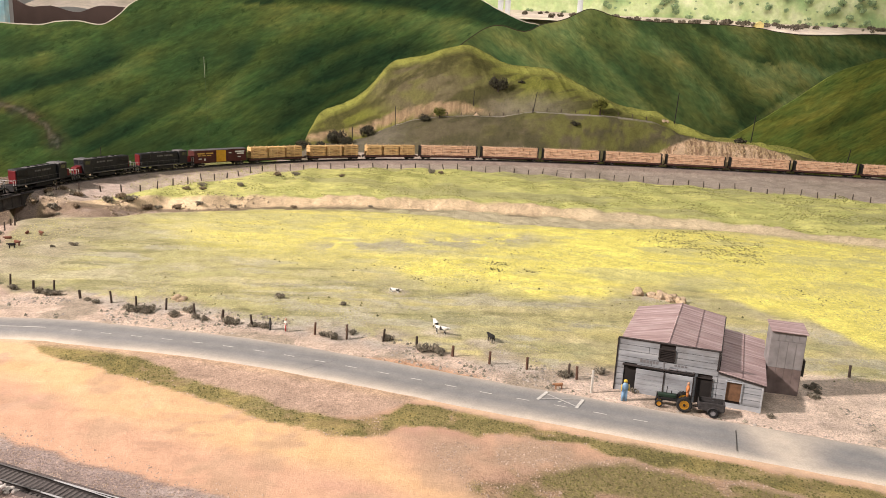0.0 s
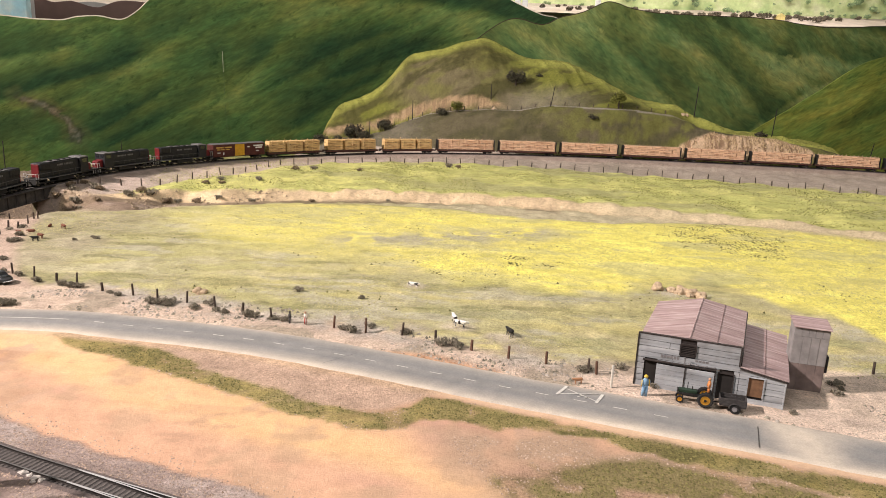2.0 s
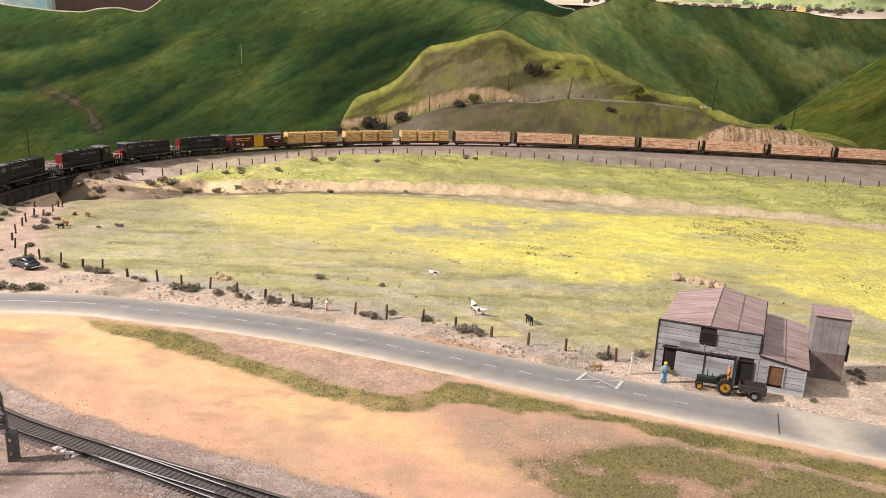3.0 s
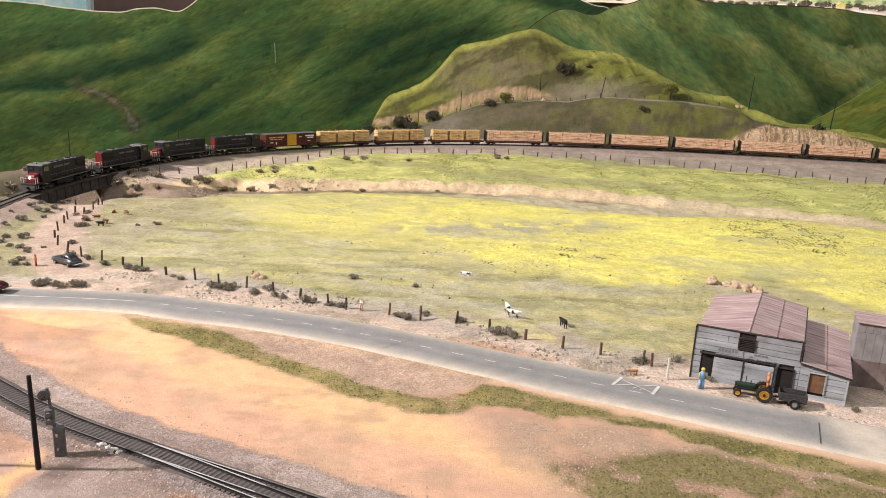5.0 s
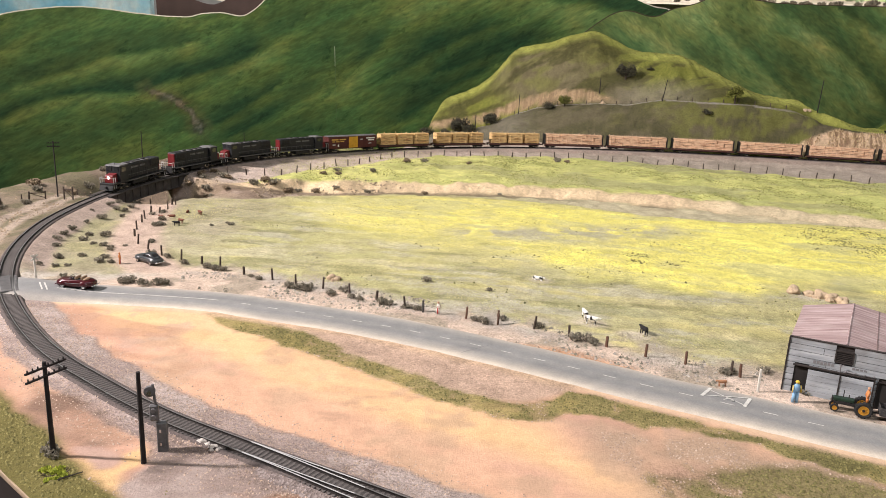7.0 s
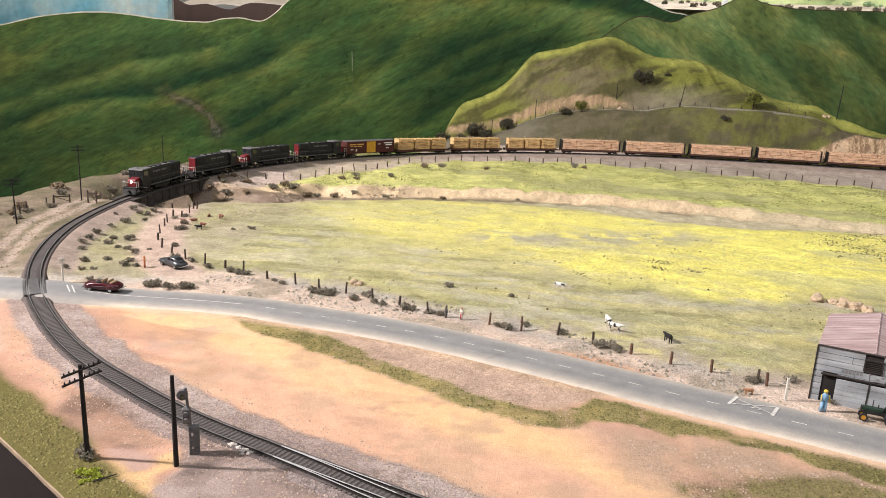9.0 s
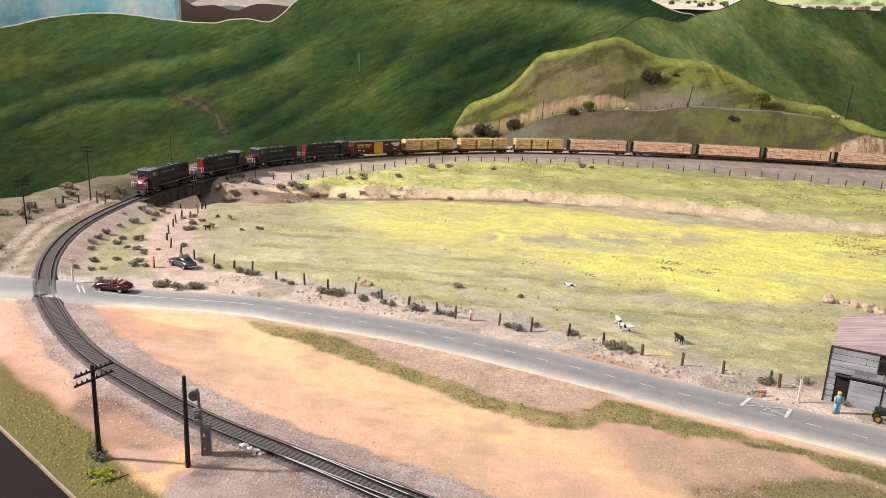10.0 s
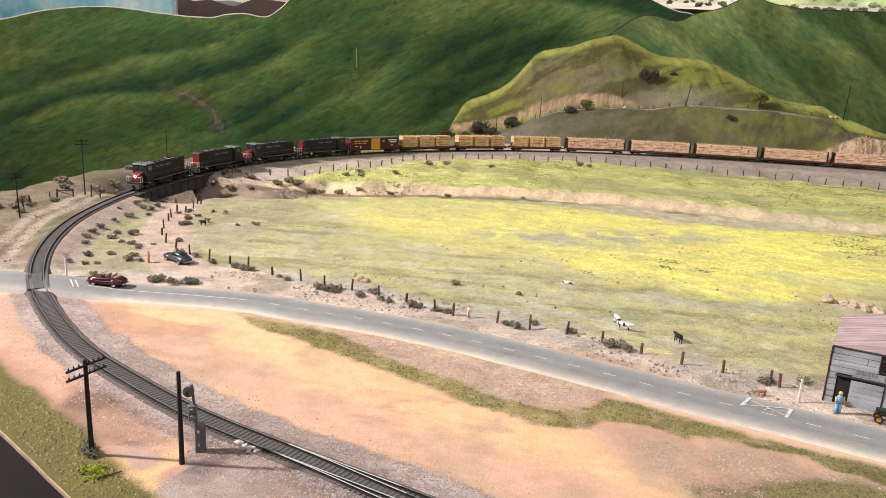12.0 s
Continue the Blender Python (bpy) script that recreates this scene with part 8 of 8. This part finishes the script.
def on_meadow(rng, n):
    x, y = rng.uniform(-0.75, 1.3, n), rng.uniform(1.75, 2.45, n)
    far = np.interp(x, *CREEK_FAR.T)
    keep = (y > far + 0.02) & (y < 2.5 - 0.1 * np.abs(x)) & (fbm(x, y * 1.5, 0.12, 221, 3) > rng.uniform(0.45, 0.68, n))
    return x[keep], y[keep]


MEADOW_TUFT = leaf_material("meadow_tuft", (0.1, 0.1, 0.03, 1), (0.36, 0.36, 0.1, 1))
stuff_clumps("meadow_tufts", 26000, 40, on_meadow, 0.0019, MEADOW_TUFT, "coarse green tufts on the far meadow", 0.0002)
stuff_clumps("verge_rubble", 42000, 24, on_verge, 0.0011, PEBBLE, "crumbled tan rubble along the verge")
GREY_CLOD = leaf_material("grey_clod", (0.2, 0.175, 0.145, 1), (0.44, 0.39, 0.33, 1))
stuff_clumps("verge_clods", 7000, 45, on_verge, 0.0026, GREY_CLOD, "grey clods and crumbs along the verge", 0.0, 0.7)
stuff_clumps("verge_tufts", 9000, 25, on_verge, 0.0024, SAGE, "dry grey tufts along the verge")
stuff_clumps("track_gravel", 70000, 26, by_track, 0.0009, DULL_PEBBLE, "loose pale gravel beside the track")
stuff_clumps("strip_grass", 60000, 27, on_turf, 0.0012, STRIP_TUFT, "short olive grass on the roadside strips")


def on_pebbles(rng, n):
    x, y = rng.uniform(-0.4, 0.5, n), rng.uniform(0.4, 0.8, n)
    rd, rs, _ = line_field(x, y, ROAD[::6])
    tint = ground_tint(x, y, x * 0)[0]
    keep = (rs < 0) & (rd > 0.04) & (tint[:, 0] > 0.2) & (tint[:, 0] < 0.42) & (tint[:, 1] < 0.755 * tint[:, 0]) & (tint[:, 1] > 0.68 * tint[:, 0]) & (y > edge_y(x) + 0.01)
    return x[keep], y[keep]


stuff_clumps("sand_pebbles", 36000, 28, on_pebbles, 0.0009, DULL_PEBBLE, "fine brown pebbles on the sand")


def on_hill(rng, n):
    x, y = rng.uniform(-0.6, 1.5, n), rng.uniform(2.86, 3.3, n)
    cy = np.interp(x, CREST[:, 0], CREST[:, 1])
    keep = (y < cy) & ~((x > 0.84) & (y < np.interp(x, BENCH[:, 0], BENCH[:, 1])))
    return x[keep], y[keep]


HILL_TUFT = leaf_material("hill_tuft", (0.085, 0.08, 0.03, 1), (0.19, 0.185, 0.052, 1))
stuff_clumps("hill_grass", 26000, 29, on_hill, 0.0016, HILL_TUFT, "short green grass on the hill", 0.0, 0.6)


def on_cut(rng, n):
    x, y = rng.uniform(0.84, 1.42, n), rng.uniform(2.858, 2.97, n)
    keep = (ground_height(x, y) < cut_top(x) - 0.006 * rng.rand(n)) & (fbm(x, y * 0.2, 0.03, 211, 2) > rng.uniform(0.25, 0.6, n))
    return x[keep], y[keep]


SHARD = leaf_material("rock_shard", (0.3, 0.2, 0.11, 1), (0.62, 0.45, 0.26, 1))
stuff_clumps("rock_shards", 2600, 39, on_cut, 0.004, SHARD, "crumbling tan rock face cut into the hill", -0.001, 1.7)


def tree(x, y, h, r, seed, material, label, flat=1.0):
    t = thing("tree", Matrix.Translation((x, y, spot_height(x, y) - 0.001)), label, "tree", "trees on the hill")
    bm = bmesh.new()
    rod(bm, (0, 0, -0.004), (0, 0, h * 0.45), r * 0.1, r * 0.07, 7)
    rng = random.Random(seed)
    for _ in range(5):
        a = rng.uniform(0, 6.28)
        rod(bm, (0, 0, h * 0.3), (math.cos(a) * r * 0.55, math.sin(a) * r * 0.55, h * rng.uniform(0.55, 0.85)), r * 0.055, r * 0.02, 5)
    part("trunk", bm, TWIG, t)
    bm = clump_bm(seed, r, flat, 800, 10, r * 0.085)
    bmesh.ops.translate(bm, vec=(0, 0, max(0.0, h - r * flat * 1.75)), verts=bm.verts)
    part("crown", bm, material, t)
    return t


tree(0.613, 2.966, 0.094, 0.036, 61, LEAF_GREEN, "bright green leafy tree on the hill", 1.15)
tree(0.2, 3.09, 0.08, 0.041, 62, DARK_OAK, "dark scraggly oak on the hill slope")
tree(-0.6, 2.98, 0.062, 0.036, 63, DARK_OAK, "dark oak at the foot of the hill")
tree(-0.455, 2.97, 0.075, 0.045, 64, DARK_OAK, "dark spreading oak behind the train")
tree(-0.42, 2.93, 0.05, 0.03, 68, DARK_OAK, "dark oak behind the train")
tree(-0.335, 3.0, 0.064, 0.038, 65, DARK_OAK, "dark round oak beside the hill track")
tree(-0.1, 2.97, 0.04, 0.024, 66, DARK_OAK, "small dark oak below the hill track")
tree(-0.04, 2.97, 0.056, 0.026, 67, LEAF_GREEN, "small green oak below the hill track")
scatter([bush(81, 0.022, DARK_OAK, "low dark scrub on the hillside", 0.6)], [(0.505, 2.92, 1.0), (1.21, 3.0, 1.2), (-0.52, 2.95, 1.0), (0.3, 3.12, 0.7)], 14)


STONE = painted("tan_stone", (0.46, 0.345, 0.225, 1), 0.9, 0.25, 120)


def rock(x, y, r, seed, label="pale tan boulder lying in the turf", material=None, squash=0.7):
    rng = random.Random(seed)
    bm = bmesh.new()
    r *= 1.3
    blob(bm, (0, 0, 0), r, (1, 0.8, squash), 3)
    for v in bm.verts:
        q = v.co / r + Vector((seed * 3.7, seed, 0))
        v.co *= 1 + 0.6 * noise.noise(q * 1.3) + 0.3 * abs(noise.noise(q * 3.1)) - 0.16 * abs(noise.noise(q * 6.5))
    ob = new("rock", bm_mesh("rock", bm, material or STONE))
    ob.matrix_basis = ground_pose(x, y, rng.uniform(0, 360), r * 0.25)
    return tagged(ob, label, "rock", "field stones")


for n, (x, y, r) in enumerate([(0.325, 1.135, 0.009), (0.36, 1.12, 0.0085), (0.374, 1.112, 0.008), (0.384, 1.1, 0.008), (0.345, 1.125, 0.006), (0.352, 1.112, 0.005), (0.367, 1.1, 0.005), (-0.377, 0.988, 0.0065), (-0.386, 0.992, 0.004)]):
    rock(x, y, r, n + 3)
PALE = painted("plaster_rubble", (0.52, 0.47, 0.42, 1), 0.85, 0.15, 200)
for n, (x, y, r) in enumerate([(-0.34, 0.4995, 0.0034), (-0.333, 0.4965, 0.003), (-0.327, 0.493, 0.0036), (-0.32, 0.4905, 0.0032), (-0.3265, 0.489, 0.0022)]):
    rock(x, y, r * 0.75, n + 30, "broken pale plaster lump beside the track", PALE, 0.6)
for n, (x, y, r) in enumerate([(0.112, 2.985, 0.008), (0.885, 3.0, 0.007), (0.9, 3.0, 0.006)]):
    rock(x, y, r, n + 50, "pale stone on the hill track", STONE)
STICK = painted("dead_stick", (0.05, 0.042, 0.03, 1), 0.9, 0.3, 200)
for x, y, l, a in ((-0.414, 0.431, 0.018, 45),):
    ob = new("stick", bm_mesh("stick", rod(bmesh.new(), (-l / 2, 0, 0.001), (l / 2, 0.001, 0.0016), 0.0008, 0.0005, 5), STICK))
    ob.matrix_basis = ground_pose(x, y, a)
    tagged(ob, "dry twig lying on the turf", "stick", "fallen sticks")


def on_bank(rng, n):
    x = rng.uniform(-1.05, 1.2, n)
    near, far = np.interp(x, *CREEK_NEAR.T), np.interp(x, *CREEK_FAR.T)
    y = np.where(x < -0.55, near + (far + 0.03 - near) * rng.uniform(-0.05, 1.0, n) ** 0.6, far - 0.055 + 0.06 * rng.rand(n))
    keep = fbm(x, y, 0.07, 205, 2) > rng.uniform(0.3, 0.65, n)
    return x[keep], y[keep]


BANK_STONE = leaf_material("bank_stone", (0.32, 0.24, 0.145, 1), (0.58, 0.46, 0.3, 1))
stuff_clumps("creek_rubble", 6000, 35, on_bank, 0.0014, BANK_STONE, "crumbled stones on the creek banks")


def on_left_bank(rng, n):
    x, y = on_bank(rng, n)
    keep = x < -0.45 - 0.25 * rng.rand(len(x))
    return x[keep], y[keep]


stuff_clumps("creek_scrub", 4500, 36, on_left_bank, 0.0034, DRY, "dry low scrub along the creek")


def beyond_track(rng, n):
    t = TRACK[rng.randint(0, len(TRACK) - 1, n)]
    x, y = t[:, 0] - np.abs(rng.normal(0.08, 0.07, n)), t[:, 1] + rng.normal(0, 0.05, n)
    d, s, _ = line_field(x, y, TRACK[::6])
    keep = (d > 0.035) & (s > 0) & (y > 0.9) & (y < 2.1) & (x < -0.85) & (fbm(x, y, 0.08, 207, 2) > rng.uniform(0.3, 0.65, n))
    return x[keep], y[keep]


LIP_STONE = leaf_material("lip_stone", (0.1, 0.08, 0.06, 1), (0.3, 0.24, 0.18, 1))
stuff_clumps("lip_rubble", 2600, 37, beyond_track, 0.0022, LIP_STONE, "tan rubble on the low ridge beyond the track")
stuff_clumps("lip_grass", 9000, 38, beyond_track, 0.0022, DRY, "dull dry tufts beyond the track")


# ---- the next layout, seen over the backdrop ----
def far_material(name, low, mid, high, scale):
    s = Shader(name, 0.9, 0, 0.1)
    a, b = s.noise(scale, 5), s.noise(scale * 7, 4)
    c = s.ramp(a, (0.32, low), (0.5, mid), (0.68, high))
    s.color(s.mix(c, s.ramp(b, (0.3, grey(0.8)), (0.7, grey(1.1))), "MULTIPLY", 0.8))
    return s.m


def sheet(name, f, xs, ys, material, label, category="backdrop"):
    v = [f(x, y) for y in ys for x in xs]
    w = len(xs)
    fa = [(a * w + b, a * w + b + 1, a * w + w + b + 1, a * w + w + b) for a in range(len(ys) - 1) for b in range(w - 1)]
    return tagged(new(name, mesh_from(name, v, fa, material, flat=False)), label, category, kind="structure")


PALE_HILL = far_material("pale_painted_hills", (0.3, 0.46, 0.2, 1), (0.54, 0.62, 0.3, 1), (0.78, 0.78, 0.5, 1), 3.4)
PINK_SOIL = far_material("pinkish_soil", (0.5, 0.42, 0.33, 1), (0.62, 0.52, 0.43, 1), (0.72, 0.61, 0.52, 1), 3.0)
SKY_PAINT = far_material("painted_sky", (0.26, 0.6, 0.72, 1), (0.5, 0.77, 0.82, 1), (0.86, 0.92, 0.84, 1), 2.6)
BROWN_PANEL = painted("brown_fascia", (0.1, 0.06, 0.048, 1), 0.7, 0.08, 10)
xs = np.arange(0.0, 5.6, 0.08)
sheet("far_ground", lambda x, y: (x, y, 0.86 + 0.15 * (y - 6.0) + 0.05 * (float(fbm(np.array([x]), np.array([y]), 0.8, 5, 3)[0]) - 0.5)), xs, np.arange(5.9, 7.3, 0.1), PINK_SOIL, "pinkish ground of the next layout beyond")
sheet("far_hills", lambda x, y: (x, 7.05 + 0.25 * y, 0.9 + 1.2 * y), np.arange(0.0, 6.2, 0.2), np.arange(0, 1.01, 0.1), PALE_HILL, "backdrop painted as pale green hills beyond")
bm = bmesh.new()
cut = spline([(-3.79, 0.86), (-3.7, 0.815), (-3.608, 0.8), (-3.462, 0.816), (-3.34, 0.785), (-3.222, 0.772), (-3.12, 0.81), (-3.023, 0.836), (-2.878, 0.834), (-2.7, 0.82)], 0.05)
prism(bm, [(-3.79, 0.2)] + [(-2.7, 0.2)] + [tuple(q) for q in cut[::-1]], 6.4, 6.44)
tagged(new("far_fascia", bm_mesh("far_fascia", bm, BROWN_PANEL)), "brown fascia with a wavy top on the next layout", "fascia", kind="structure")
sheet("far_sand", lambda x, y: (x, 6.46 + y, 0.8 + 0.3 * y + 0.02 * math.sin(x * 9)), np.arange(-3.8, -2.0, 0.06), np.arange(0, 1.0, 0.1), PINK_SOIL, "sandy scenery on the next layout")
slab("sky_panel", -5.38, -3.262, 5.4, 5.46, 0.2, 1.6, SKY_PAINT, "pale blue panel painted as sky", "backdrop")
FAR_LEAF = leaf_material("far_tree", (0.22, 0.33, 0.17, 1), (0.42, 0.52, 0.28, 1))
FAR_DARK = leaf_material("far_scrub", (0.08, 0.07, 0.05, 1), (0.26, 0.215, 0.16, 1))


def far_tree(seed, r, material, label):
    t = thing("far_tree", Matrix(), label, "tree", "trees of the next layout")
    bm = clump_bm(seed, r, 0.9, 150, 5, r * 0.2)
    bmesh.ops.translate(bm, vec=(0, 0, -r * 0.55), verts=bm.verts)
    part("crown", bm, material, t)
    part("trunk", rod(bmesh.new(), (0, 0, -r * 0.5), (0, 0, r * 0.5), r * 0.1, n=5), TWIG, t)
    return t


kinds = [far_tree(n + 90, 0.045, FAR_DARK if n % 2 else FAR_LEAF, "round model tree on the far layout") for n in range(4)]
rng = random.Random(31)
spots = []
for n in range(90):
    x = rng.uniform(0.6, 5.0)
    y = rng.uniform(6.05, 7.05)
    if fbm(np.array([x]), np.array([y]), 0.5, 77, 2)[0] > 0.42:
        spots.append((x, y, 0.88 + 0.15 * (y - 6.0), rng.uniform(0.35, 0.8), (1 if y < 6.7 else 0) + 2 * (n % 2)))
for n in range(60):
    x, y = 1.2 + 1.9 * rng.random() ** 1.2, rng.uniform(6.05, 6.5)
    if fbm(np.array([x]), np.array([y]), 0.4, 79, 2)[0] > 0.45:
        spots.append((x, y, 0.88 + 0.15 * (y - 6.0), rng.uniform(0.4, 1.0), 1 + 2 * (n % 2)))
for n in range(220):
    x, s = rng.uniform(1.3, 5.4), rng.uniform(0.08, 0.55)
    spots.append((x, 7.0 + 0.25 * s, 0.9 + 1.2 * s, 0.25 + 0.9 * rng.random() ** 2, 2 * (n % 2)))
for n, (x, y, z, s, k) in enumerate(spots):
    m = Matrix.Translation((x, y, z)) @ Matrix.Rotation(rng.uniform(0, 6), 4, "Z") @ Matrix.Scale(s, 4)
    c = copy_thing(kinds[k], m)
    c.scale = (s, s, s)
for n, k in enumerate(kinds):
    k.matrix_basis = Matrix.Translation((1.5 + n * 0.4, 6.5, 0.9))
HOUSE_YELLOW = painted("pale_yellow_paint", (0.75, 0.62, 0.25, 1), 0.7, 0.1, 60)
house = thing("far_house", Matrix.Translation((2.56, 6.3, 0.9)) @ Matrix.Scale(0.55, 4), "tiny yellow house on the far layout", "house")
part("walls", box(bmesh.new(), -0.06, 0.06, -0.05, 0.05, 0, 0.06), HOUSE_YELLOW, house)
part("roof", prism(bmesh.new(), [(-0.07, 0.055), (0.07, 0.055), (0, 0.1)], -0.055, 0.055), HOUSE_YELLOW, house)
WHITE_PIPE = painted("white_post_paint", (0.8, 0.8, 0.78, 1), 0.5, 0.05, 20)
for x in (0.366, 0.424, 1.0):
    ob = new("hall_post", bm_mesh("hall_post", rod(bmesh.new(), (x, 6.0, -1.05), (x, 6.0, 2.5), 0.022, n=16), WHITE_PIPE))
    tagged(ob, "slim white post of the hall", "post", "white hall posts", "structure")
